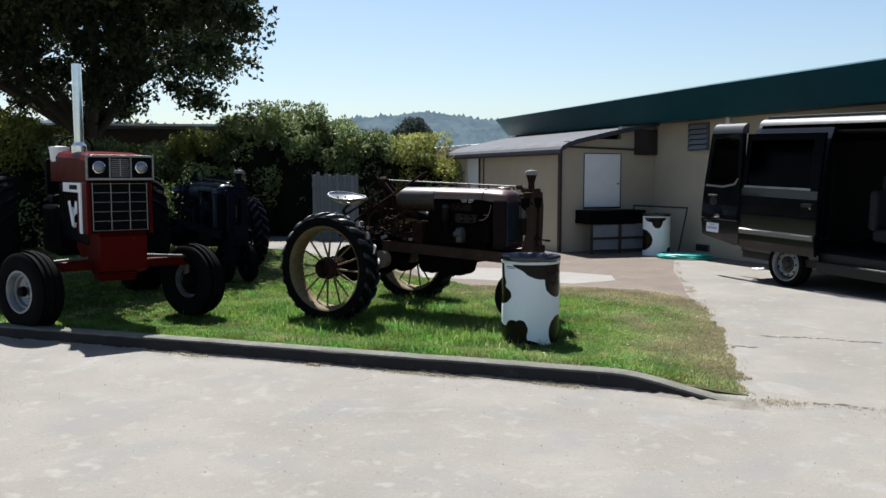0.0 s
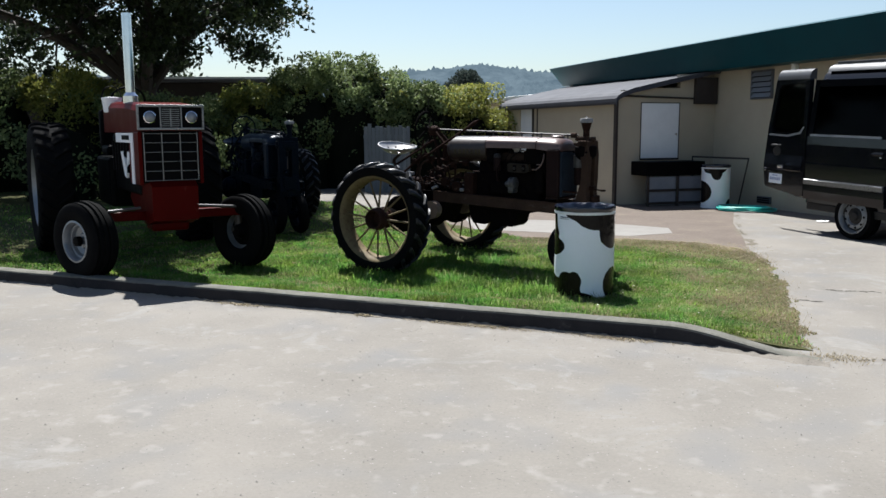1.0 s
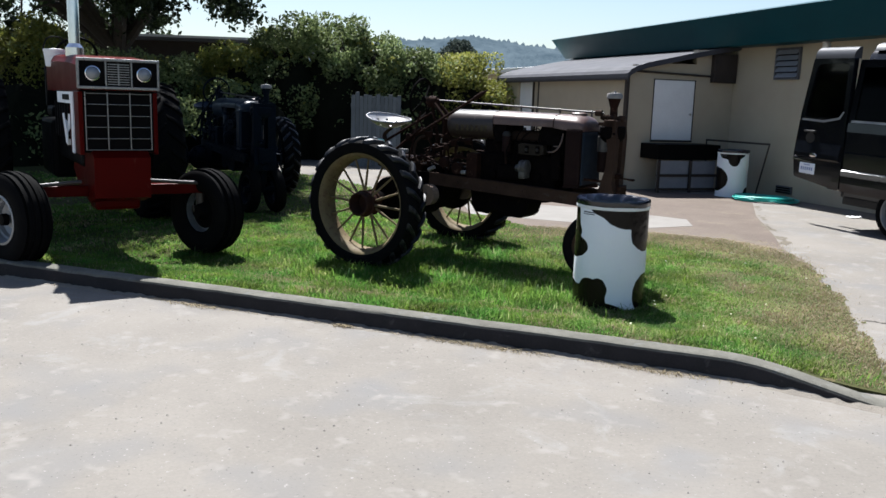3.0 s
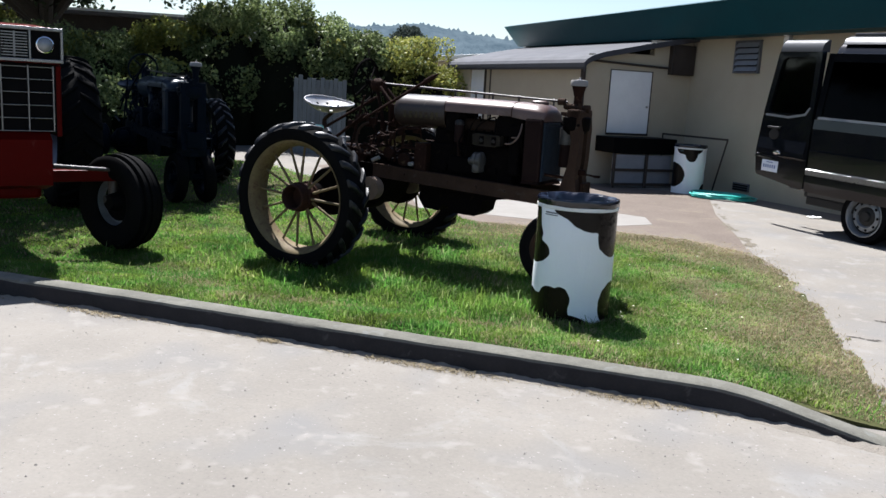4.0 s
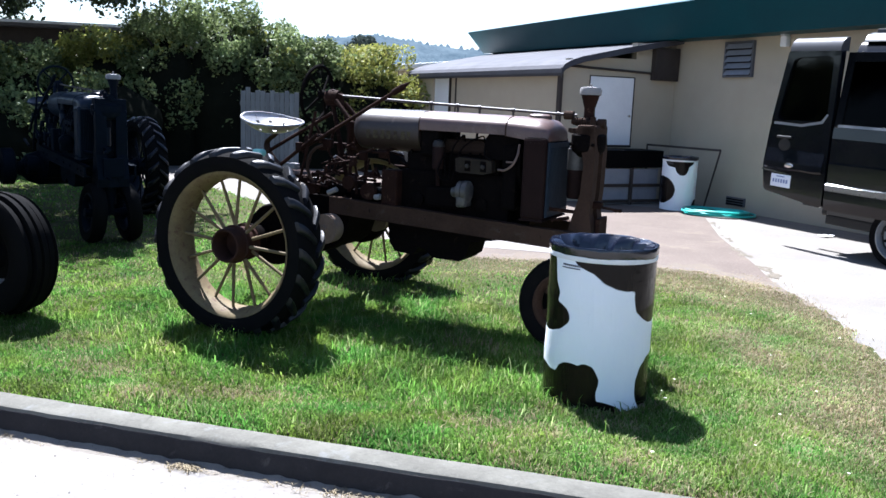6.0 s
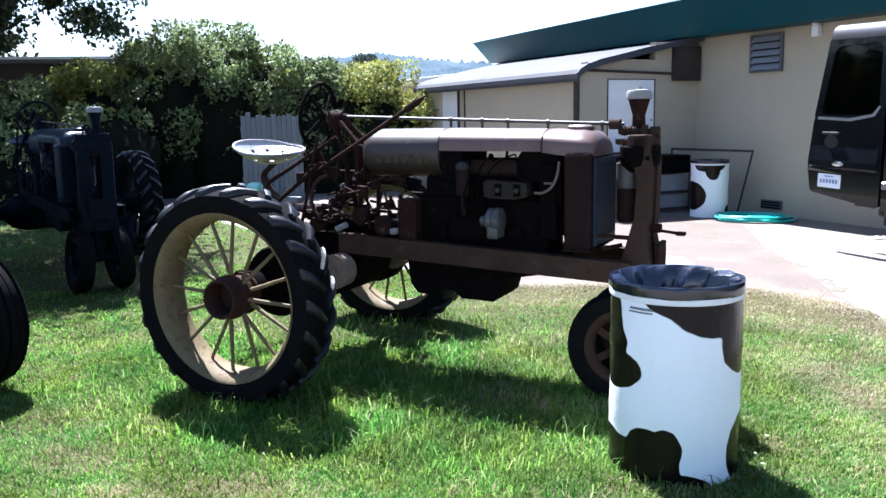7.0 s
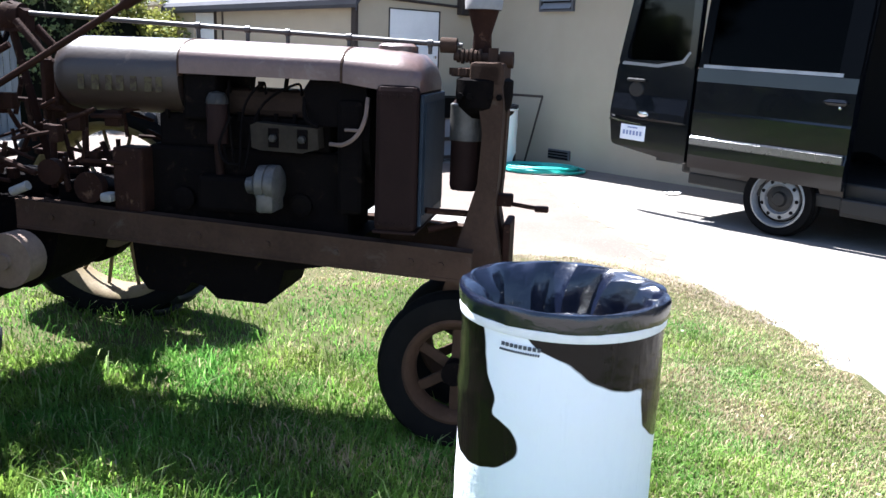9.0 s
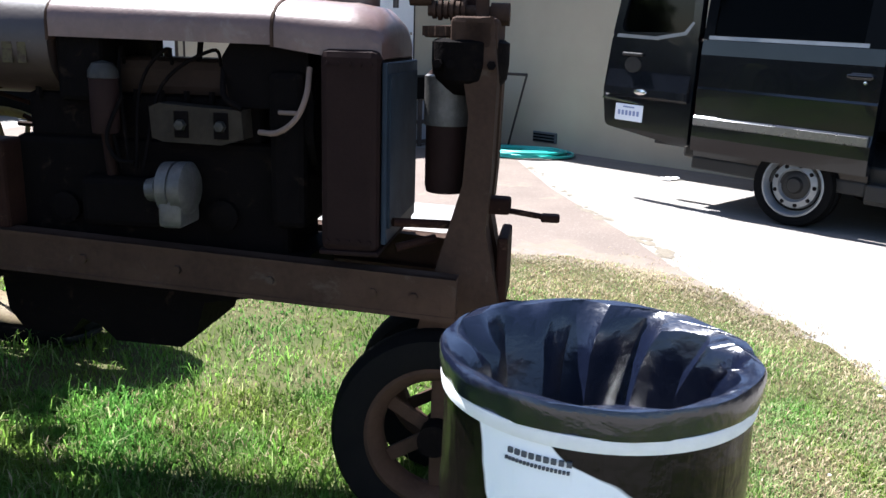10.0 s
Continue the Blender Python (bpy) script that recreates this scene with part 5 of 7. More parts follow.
    turned(bm, [(0.0, 1.395), (0.085, 1.395), (0.09, 1.40), (0.09, 1.425), (0, 1.43)], 30, Matrix.Translation((2.03, 0.0, 0)))
    for k in range(18):
        a = 2 * math.pi * k / 18
        rod(bm, (2.03 + 0.088 * math.cos(a), 0.088 * math.sin(a), 1.40), (2.03 + 0.088 * math.cos(a), 0.088 * math.sin(a), 1.425), 0.008, seg=5)
    part("steering_gear", bm, pal["rail"], t, "exposed rusty steering worm and gear", smooth=True)
    bm = BM()
    turned(bm, [(0, 1.43), (0.035, 1.43), (0.036, 1.50), (0.034, 1.55), (0.048, 1.60), (0.058, 1.635), (0.066, 1.636), (0.066, 1.640), (0.0, 1.642)], 24, Matrix.Translation((2.045, 0.06, 0)))
    stack = part("air_intake", bm, pal["iron"] if not bright else pal["rust"], t, "flared air intake stack with a domed cap", smooth=True)
    bm = BM()
    turned(bm, [(0.0, 1.636), (0.069, 1.637), (0.071, 1.668), (0.062, 1.684), (0.0, 1.69)], 24, Matrix.Translation((2.045, 0.06, 0)))
    turned(bm, [(0.012, 1.688), (0.008, 1.705), (0, 1.707)], 10, Matrix.Translation((2.045, 0.06, 0)))
    part("cap", bm, cap_grey, stack, "pale weathered domed cap", smooth=True)
    bm = BM()
    rod(bm, (2.14, -0.05, 0.945), (2.30, -0.10, 0.935), 0.008)
    box(bm, (2.285, -0.125, 0.925), (2.335, -0.085, 0.945), 0.006)
    box(bm, (2.12, -0.08, 0.93), (2.20, -0.02, 0.975), 0.008)
    rod(bm, (2.15, -0.05, 0.675), (2.34, -0.07, 0.67), 0.011)
    rod(bm, (1.90, -0.20, 0.92), (2.05, -0.10, 0.90), 0.012)
    rod(bm, (1.90, -0.16, 0.84), (2.0, -0.10, 0.86), 0.012)
    box(bm, (2.17, -0.10, 0.68), (2.20, 0.10, 0.87), 0.008)
    part("front_rod", bm, pal["rust"], t)
    return t


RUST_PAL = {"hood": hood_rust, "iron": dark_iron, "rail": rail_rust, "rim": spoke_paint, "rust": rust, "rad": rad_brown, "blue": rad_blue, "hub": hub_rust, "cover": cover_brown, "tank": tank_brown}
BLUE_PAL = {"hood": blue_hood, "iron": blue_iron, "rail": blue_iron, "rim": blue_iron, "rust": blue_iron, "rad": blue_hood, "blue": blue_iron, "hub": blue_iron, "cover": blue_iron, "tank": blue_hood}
row_crop_tractor(pose(-4.092, 9.193, 0.0, 0, 0, -9.5), "rusty antique row-crop tractor with spoked wheels on the lawn", RUST_PAL)
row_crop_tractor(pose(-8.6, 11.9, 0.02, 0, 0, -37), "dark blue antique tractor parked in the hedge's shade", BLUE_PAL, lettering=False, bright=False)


# ---- cow-print drums ----
def cow_drum(at, turn, label, seed, cloth, size=(1, 1, 1)):
    R, H = 0.272, 0.825
    d = thing("trash_drum", pose(*at, 0, 0, turn) @ Matrix.Diagonal((*size, 1)), label, "trash can", "cow-print trash drums")
    bm = BM()
    uvl = bm.loops.layers.uv.new("UVMap")
    seg, rows = 96, 22
    rings = []
    for i in range(rows + 1):
        z = H * i / rows
        ring = []
        for j in range(seg + 1):
            a = -math.pi + 2 * math.pi * j / seg
            jj = j % seg
            aa = -math.pi + 2 * math.pi * jj / seg
            w = 0.004 * noise.noise((math.cos(aa) * 2.2 + seed, math.sin(aa) * 2.2, z * 4)) + 0.003 * math.exp(-((z - 0.28) / 0.02) ** 2) + 0.003 * math.exp(-((z - 0.56) / 0.02) ** 2)
            ring.append(((R + w) * math.cos(aa), (R + w) * math.sin(aa), z))
        rings.append(ring)
    vv = [[bm.verts.new(p) for p in ring[:-1]] for ring in rings]
    for i in range(rows):
        for j in range(seg):
            f = bm.faces.new((vv[i][j], vv[i][(j + 1) % seg], vv[i + 1][(j + 1) % seg], vv[i + 1][j]))
            for lp, (ii, jj) in zip(f.loops, ((i, j), (i, j + 1), (i + 1, j + 1), (i + 1, j))):
                lp[uvl].uv = ((-math.pi + 2 * math.pi * jj / seg) * 0.28, H * ii / rows)
    bm.faces.new(vv[0][::-1])
    part("cover", bm, cloth, d, "white cover with printed black hide patches", smooth=True)
    # liner: folded over the rim, sagging inside in broad flat folds
    bm = BM()
    pro = [(0.277, 0.797), (0.280, 0.810), (0.281, 0.828), (0.281, 0.838), (0.277, 0.846), (0.269, 0.843), (0.257, 0.826), (0.246, 0.788), (0.232, 0.735), (0.208, 0.655), (0.160, 0.575), (0.0, 0.545)]
    rg = random.Random(int(seed * 7))
    nf = 22
    cuts = [2 * math.pi * (i + rg.uniform(-0.3, 0.3)) / nf for i in range(nf)]
    deep = [(1 if i % 2 else -0.7) * rg.uniform(0.35, 1.0) for i in range(nf)]
    angs = []
    for i in range(nf):
        a0, a1 = cuts[i], cuts[(i + 1) % nf] + (2 * math.pi if i == nf - 1 else 0)
        angs += [(a0 + (a1 - a0) * k / 4, deep[i] * (1 - k / 4) + deep[(i + 1) % nf] * k / 4, k == 0) for k in range(4)]
    rings = []
    for k, (r, z) in enumerate(pro):
        ring = []
        for a, f, crease in (angs if r > 0 else angs[:1]):
            c, s_ = math.cos(a + 0.05 * k * (k > 4)), math.sin(a + 0.05 * k * (k > 4))
            depth = max(0, k - 4) / 7
            rr = r - (0.042 * f + 0.022) * min(1, depth * 2.4) - 0.004 * f * (k < 5) + (0.016 * noise.noise((c * 6 + seed, s_ * 6, z * 12)) if k > 5 else 0.004 * noise.noise((c * 4 + seed, s_ * 4, z * 20)))
            zz = z + (0.007 * noise.noise((c * 3, s_ * 3, seed + k * 0.3)) if k < 6 else 0.025 * noise.noise((c * 3, s_ * 3, k + seed)))
            ring.append(bm.verts.new((max(rr, 0) * c, max(rr, 0) * s_, zz)))
        rings.append(ring)
    seg = len(angs)
    for k, (a, b) in enumerate(zip(rings, rings[1:])):
        for j in range(seg):
            if len(b) == 1:
                f = bm.faces.new((a[j], a[(j + 1) % seg], b[0]))
            else:
                f = bm.faces.new((a[j], a[(j + 1) % seg], b[(j + 1) % seg], b[j]))
    bm.edges.ensure_lookup_table()
    for ring in rings[5:-1]:
        for j in range(0, seg, 4):
            for e in ring[j].link_edges:
                o = e.other_vert(ring[j])
                if any(o is rr_[j] for rr_ in rings[4:-1]):
                    e.smooth = False
    part("liner", bm, bag_plastic, d, "glossy creased black bin liner", smooth=True)
    bm = BM()
    turned(bm, [(0.272, 0.772), (0.2765, 0.774), (0.2785, 0.791), (0.277, 0.798), (0.271, 0.798)], 72, close=True)
    part("band", bm, band_white, d, "white elastic band", smooth=True)
    # two unreadable printed lines, as bars
    bm = BM()
    for a0, n, h, zc in ((-42, 9, 0.009, 0.748), (-43, 17, 0.005, 0.733)):
        for i in range(n):
            a1 = a0 + i * 2.3 * (9 / n) * 1.1
            pts = []
            for aa in (a1, a1 + 1.35 * 9 / n * 1.2):
                pts.append((math.radians(aa)))
            q = []
            for aa, z in ((pts[0], zc - h / 2), (pts[1], zc - h / 2), (pts[1], zc + h / 2), (pts[0], zc + h / 2)):
                q.append((aa, z))
            lo = [bm.verts.new((0.2722 * math.cos(a), 0.2722 * math.sin(a), z)) for a, z in q]
            hi = [bm.verts.new((0.2765 * math.cos(a), 0.2765 * math.sin(a), z)) for a, z in q]
            bm.faces.new(hi)
            for k in range(4):
                bm.faces.new((lo[k], lo[(k + 1) % 4], hi[(k + 1) % 4], hi[k]))
    part("print", bm, ink_grey, d, "two rows of small grey bars")
    return d


cow_drum((-1.845, 7.975, -0.015), -88, "white and black cow-print trash drum with a black liner", 1.0, cow_print, (1.045, 1.045, 1.02))
cow_drum((-1.44, 17.45, 0.01), -92, "cow-print trash drum standing against the tan wall", 5.0, cow_print_far)


# ---- garden hose ----
def build_hose():
    h = thing("garden_hose", pose(-0.83, 16.95, 0.012), "coiled teal garden hose lying on the yard", "hose")
    bm = BM()
    pts = []
    n = 9 * 26
    for i in range(n):
        a = 2 * math.pi * i / 26
        lap = i / 26
        r = 0.345 + 0.06 * math.sin(lap * 2.3) + 0.03 * math.sin(a * 2 + lap)
        pts.append((r * 1.25 * math.cos(a) + 0.04 * math.sin(lap * 1.7), r * 0.95 * math.sin(a), 0.016 + 0.016 * (lap % 4) + 0.004 * math.sin(a * 3)))
    pipe(bm, pts, 0.016, 7)
    part("coil", bm, hose_green, h, smooth=True)
    bm = BM()
    rod(bm, pts[-1], Vector(pts[-1]) + Vector((0.03, 0.05, 0)), 0.016)
    part("coupling", bm, chrome, h, smooth=True)


build_hose()


# ---- the van, with its side door slid back and one rear door swung open ----
def build_van():
    ang = -47
    d = Vector((math.cos(radians(ang)), math.sin(radians(ang)), 0))
    v = thing("van", pose(0.70, 13.1, 0.005, 0, 1.6, ang), "dark grey panel van with open side and rear doors", "van")
    X0, W_, H_ = -0.86, 2.0, 2.42

    def section(x, z0=0.42, top=H_, y0=0.10, y1=W_):
        """A cross-section: upright below the belt, leaning in above it."""
        k = 0.12 * (top - 1.45)
        r = [(y0, z0), (y0 - 0.015, 0.75), (y0, 1.42), (y0 + 0.07, top - 0.35), (y0 + k + 0.04, top - 0.10), (y0 + k + 0.14, top - 0.02), (y0 + 0.45, top)]
        l = [(y1 + y0 - y, z) for y, z in r[::-1]]
        return [(x, y, z) for y, z in r + l]

    def shell(name, x0, x1, side, label=""):
        """A sheet of the near or far side between two stations, 4 cm thick."""
        bm = BM()
        secs = []
        for x in (x0, x1):
            s = section(x)
            half = s[:7] if side < 0 else s[7:]
            inner = [(p[0], p[1] + (0.05 if side < 0 else -0.05), p[2] - (0.05 if p[2] > 2.2 else 0)) for p in half]
            secs.append(half + inner[::-1])
        loft(bm, secs)
        return part(name, bm, van_paint, v, label, smooth=True)

    shell("rear_quarter", X0, 0.60, -1)
    shell("front_quarter", 1.98, 3.3, -1)
    shell("far_side", X0, 3.3, 1)
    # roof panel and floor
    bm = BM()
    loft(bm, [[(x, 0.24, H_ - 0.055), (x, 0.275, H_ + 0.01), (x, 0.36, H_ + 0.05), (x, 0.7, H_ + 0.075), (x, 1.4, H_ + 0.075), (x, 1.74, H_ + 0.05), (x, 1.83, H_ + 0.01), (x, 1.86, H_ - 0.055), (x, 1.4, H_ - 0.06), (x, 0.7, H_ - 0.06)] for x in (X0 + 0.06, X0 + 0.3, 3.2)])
    roof = part("roof", bm, sunlit_roof, v, "grey roof panel painted lighter as if sunlit", smooth=True)
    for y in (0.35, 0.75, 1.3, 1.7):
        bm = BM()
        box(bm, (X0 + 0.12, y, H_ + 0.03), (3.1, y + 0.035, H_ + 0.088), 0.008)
        part("rib", bm, sunlit_roof, roof)
    bm = BM()
    box(bm, (X0 + 0.02, 0.16, 0.42), (3.3, 1.94, 0.56), 0.02)
    box(bm, (0.6, 0.06, 0.30), (1.98, 0.30, 0.44), 0.02)
    part("floor", bm, black_plastic, v)
    # nose: cab with a sloping windscreen, out of sight for the most part
    bm = BM()
    prism(bm, [(3.3, 0.35), (3.3, H_ - 0.03), (3.55, H_ - 0.12), (4.25, 1.45), (4.85, 1.18), (4.92, 0.6), (4.88, 0.35)], 0.12, 1.98)
    part("cab", bm, van_paint, v)
    # sill below the side opening
    bm = BM()
    box(bm, (X0, 0.085, 0.33), (0.6, 0.16, 0.44), 0.015)
    box(bm, (0.6, 0.075, 0.28), (1.98, 0.2, 0.42), 0.015)
    part("side_sill", bm, black_plastic, v)
    # cabin seen through the opening
    for x in (1.35,):
        bm = BM()
        box(bm, (x - 0.25, 0.5, 0.75), (x + 0.25, 1.7, 0.92), 0.05)
        box(bm, (x - 0.33, 0.5, 0.9), (x - 0.20, 1.7, 1.45), 0.05)
        box(bm, (x - 0.32, 0.72, 1.45), (x - 0.22, 1.0, 1.65), 0.04)
        part("bench_seat", bm, seat_dark, v, "dark cloth bench seat")
    bm = BM()
    box(bm, (1.93, 0.16, 0.6), (1.97, 1.9, 2.2), 0.01)
    part("bulkhead", bm, seat_dark, v)
    # dark panels added inside so that the opening looks as black as deep shade
    for nm, lo, hi in (("side_lining", (X0 + 0.05, 1.84, 0.56), (3.25, 1.87, 2.26)), ("roof_lining", (X0 + 0.05, 0.34, 2.265), (3.25, 1.83, 2.29)), ("rear_lining", (X0 + 0.06, 0.22, 0.57), (X0 + 0.09, 1.83, 2.26))):
        bm = BM()
        box(bm, lo, hi, 0.01)
        part(nm, bm, seat_dark, v, "dark panel added to blacken the cabin")
    # the side door, slid back over the rear quarter
    dr = new("sliding_door")
    dr.parent = v
    dr["label"] = "side door slid open with a dark window"
    x0, x1 = -0.83, 0.62

    def door_y(z):
        return -0.015 if z < 1.42 else -0.015 + (z - 1.42) * 0.10

    def sheet(bm, xa, xb, za, zb, off=0.0, th=0.05, n=1):
        for i in range(n):
            a, b = za + (zb - za) * i / n, za + (zb - za) * (i + 1) / n
            ya, yb = door_y(a) + off, door_y(b) + off
            vs = [bm.verts.new(p) for p in ((xa, ya, a), (xb, ya, a), (xb, yb, b), (xa, yb, b), (xa, ya + th, a), (xb, ya + th, a), (xb, yb + th, b), (xa, yb + th, b))]
            for q in ((0, 1, 2, 3), (7, 6, 5, 4), (0, 4, 5, 1), (1, 5, 6, 2), (2, 6, 7, 3), (3, 7, 4, 0)):
                bm.faces.new([vs[k] for k in q])

    bm = BM()
    prism(bm, [(door_y(0), 0.50), (-0.03, 0.62), (-0.03, 0.72), (-0.012, 0.80), (-0.022, 1.02), (-0.016, 1.04), (-0.024, 1.30), (-0.015, 1.42), (0.035, 1.42), (0.035, 0.50)], x0, x1, "x")
    part("door_panel", bm, van_paint, dr, smooth=False)
    for q in ((x0, x0 + 0.09, 1.423, 2.24), (x1 - 0.17, x1, 1.423, 2.24), (x0 + 0.09, x1 - 0.17, 2.14, 2.24)):
        bm = BM()
        sheet(bm, *q)
        part("window_pillar", bm, black_gloss, dr)
    bm = BM()
    sheet(bm, x0 + 0.09, x1 - 0.17, 1.46, 2.14, 0.012, 0.008)
    part("window_pane", bm, side_glass, dr, "dark tinted side window")
    bm = BM()
    sheet(bm, x0 + 0.05, x1 - 0.13, 1.425, 1.455, -0.006, 0.02)
    part("belt_moulding", bm, steel_rim, dr, "pale window sill strip")
    bm = BM()
    prism(bm, [(-0.032, 0.715), (-0.048, 0.725), (-0.05, 0.785), (-0.03, 0.80), (-0.02, 0.76)], x0 + 0.01, x1 - 0.02, "x")
    part("rubbing_strip", bm, dull_chrome, dr, "grey side rubbing strip")
    bm = BM()
    box(bm, (x1 - 0.24, -0.065, 1.205), (x1 - 0.05, -0.035, 1.235), 0.01)
    box(bm, (x1 - 0.22, -0.04, 1.195), (x1 - 0.07, -0.02, 1.245), 0.008)
    h = part("handle", bm, van_paint, dr)
    bm = BM()
    turned(bm, [(0.014, 0), (0.012, 0.006), (0, 0.007)], 12, Matrix.Translation((x1 - 0.11, -0.03, 1.175)) @ pose(0, 0, 0, 90, 0, 0))
    part("lock", bm, chrome, h)
    # rear door, swung round until it lies nearly in line with the side
    rd = new("rear_door")
    rd.parent = v
    rd.matrix_basis = pose(X0 - 0.02, 0.05, 0, 0, 0, -6) @ Matrix.Diagonal((1.26, 1, 1, 1))
    rd["label"] = "rear barn door swung wide open"
    def rounded(pts, r, n=5):
        """A polygon with its corners rounded."""
        out = []
        m = len(pts)
        for i in range(m):
            p0, p1, p2 = (Vector(pts[(i + k) % m]) for k in (-1, 0, 1))
            a, b = p1 + (p0 - p1).normalized() * r, p1 + (p2 - p1).normalized() * r
            for k in range(n + 1):
                t = k / n
                out.append(tuple((1 - t) ** 2 * a + 2 * t * (1 - t) * p1 + t * t * b))
        return out

    def frame_ring(bm, outl, inn, y0, y1):
        """A flat frame between two outlines of the same count."""
        o0, o1 = [bm.verts.new((a, y0, c)) for a, c in outl], [bm.verts.new((a, y1, c)) for a, c in outl]
        i0, i1 = [bm.verts.new((a, y0, c)) for a, c in inn], [bm.verts.new((a, y1, c)) for a, c in inn]
        n = len(outl)
        for k in range(n):
            j = (k + 1) % n
            bm.faces.new((o0[k], o0[j], i0[j], i0[k]))
            bm.faces.new((o1[k], o1[j], i1[j], i1[k]))
            bm.faces.new((o0[k], o0[j], o1[j], o1[k]))
            bm.faces.new((i0[k], i0[j], i1[j], i1[k]))
    bm = BM()
    prism(bm, rounded([(0.0, 0.50), (-0.74, 0.60), (-0.785, 0.92), (-0.74, 1.43), (0.0, 1.43)], 0.05), -0.04, 0.03)
    part("door_panel", bm, van_paint, rd, smooth=True)
    bm = BM()
    frame_ring(bm, rounded([(0.0, 1.40), (-0.742, 1.40), (-0.612, 2.28), (0.0, 2.295)], 0.06), rounded([(-0.06, 1.47), (-0.672, 1.45), (-0.545, 2.18), (-0.07, 2.20)], 0.08), -0.045, 0.028)
    part("window_frame", bm, van_paint, rd, smooth=True)
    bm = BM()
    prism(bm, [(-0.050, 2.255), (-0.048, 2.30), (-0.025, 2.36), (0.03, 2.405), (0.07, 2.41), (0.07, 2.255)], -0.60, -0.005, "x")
    part("top_cap", bm, sunlit_roof, rd, "rounded top of the door, painted lighter as if sunlit", smooth=True)
    bm = BM()
    prism(bm, [(-0.038, 1.13), (-0.072, 0.965), (-0.074, 0.90), (-0.038, 0.875)], -0.745, -0.03, "x")
    part("plate_ledge", bm, van_paint, rd)
    bm = BM()
    prism(bm, rounded([(-0.05, 1.455), (-0.685, 1.435), (-0.555, 2.195), (-0.06, 2.215)], 0.08), -0.012, -0.004)
    part("window_pane", bm, tinted_glass, rd, "dark tinted rear window")
    bm = BM()
    prism(bm, [(-0.70, 1.405), (-0.69, 1.435), (-0.35, 1.425), (-0.12, 1.475), (-0.06, 1.56), (-0.045, 1.55), (-0.1, 1.45), (-0.34, 1.395)], -0.048, -0.03)
    part("window_sill", bm, steel_rim, rd, "pale window edge")
    bm = BM()
    prism(bm, [(-0.78, 0.845), (-0.77, 0.865), (-0.44, 0.835), (-0.44, 0.82)], -0.055, -0.038)
    part("crease_strip", bm, chrome, rd)
    bm = BM()
    box(bm, (-0.62, -0.075, 1.245), (-0.44, -0.045, 1.275), 0.01)
    turned(bm, [(0.075, 0), (0.07, 0.012), (0, 0.014)], 24, Matrix.Translation((-0.53, -0.038, 1.17)) @ pose(0, 0, 0, 90, 0, 0))
    part("handle", bm, black_plastic, rd)
    bm = BM()
    turned(bm, [(0.055, 0), (0.05, 0.010), (0, 0.014)], 28, Matrix.Translation((-0.42, -0.072, 0.935)) @ pose(0, 0, 0, 90, 0, 0) @ Matrix.Diagonal((1, 0.5, 1, 1)))
    part("badge", bm, chrome, rd, "plain oval badge")
    bm = BM()
    box(bm, (-0.645, -0.052, 0.665), (-0.395, -0.041, 0.815), 0.004)
    pl = part("number_plate", bm, plate_white, rd, "white licence plate with blue bars")
    bm = BM()
    for i in range(6):
        box(bm, (-0.615 + 0.034 * i, -0.056, 0.715), (-0.595 + 0.034 * i, -0.0525, 0.758))
    box(bm, (-0.57, -0.056, 0.784), (-0.47, -0.0525, 0.796))
    part("bar", bm, plate_ink, pl)
    bm = BM()
    box(bm, (X0 - 0.55, 0.35, 0.46), (X0 - 0.02, 0.42, 0.62), 0.01)
    box(bm, (X0 - 0.16, 0.2, 0.40), (X0 + 0.02, 1.9, 0.58), 0.03)
    part("rear_bumper", bm, black_plastic, v)
    bm = BM()
    box(bm, (X0 - 0.03, 0.07, 0.62), (X0 - 0.0, 0.20, 1.35), 0.01)
    part("tail_lamp", bm, red_paint, v)
    # wheels
    for x in (0.07, 3.75):
        for y, s in ((0.13, -1), (1.86, 1)):
            w = new("wheel")
            w.parent = v
            w.matrix_basis = pose(x, y, 0.335, 0, 0, 0 if s < 0 else 180)
            bm = BM()
            tyre_ring(bm, 0.34, 0.235, 0.21, 48, ribs=4)
            part("tyre", bm, rubber, w, smooth=True)
            bm = BM()
            turned(bm, [(0.24, -0.085), (0.25, -0.098), (0.235, -0.102), (0.222, -0.08), (0.214, -0.035), (0.210, 0.0), (0.22, 0.02), (0.24, 0.06)], 48, pose(0, 0, 0, -90, 0, 0), caps=False)
            part("rim", bm, steel_rim, w, "silver steel wheel rim", smooth=True)
            bm = BM()
            turned(bm, [(0.212, -0.02), (0.190, -0.02), (0.182, -0.050), (0.135, -0.062), (0.118, -0.035), (0.0, -0.030), (0, 0.0), (0.20, 0.0)], 48, pose(0, 0, 0, -90, 0, 0), caps=False)
            part("wheel_disc", bm, steel_rim, w, "pressed silver wheel disc", smooth=True)
            # solid black ring and discs paint in the shade of groove and vent holes
            bm = BM()
            turned(bm, [(0.208, -0.026), (0.206, -0.032), (0.194, -0.032), (0.192, -0.024)], 40, pose(0, 0, 0, -90, 0, 0), close=True)
            part("dark_groove", bm, black_iron, w, smooth=True)
            for k in range(9):
                bm = BM()
                a = 2 * math.pi * k / 9
                turned(bm, [(0.017, 0), (0.017, 0.006), (0, 0.006)], 12, Matrix.Translation((0.160 * math.cos(a), -0.053, 0.160 * math.sin(a))) @ pose(0, 0, 0, 90, 0, 0))
                part("vent_hole", bm, black_iron, w)
            bm = BM()
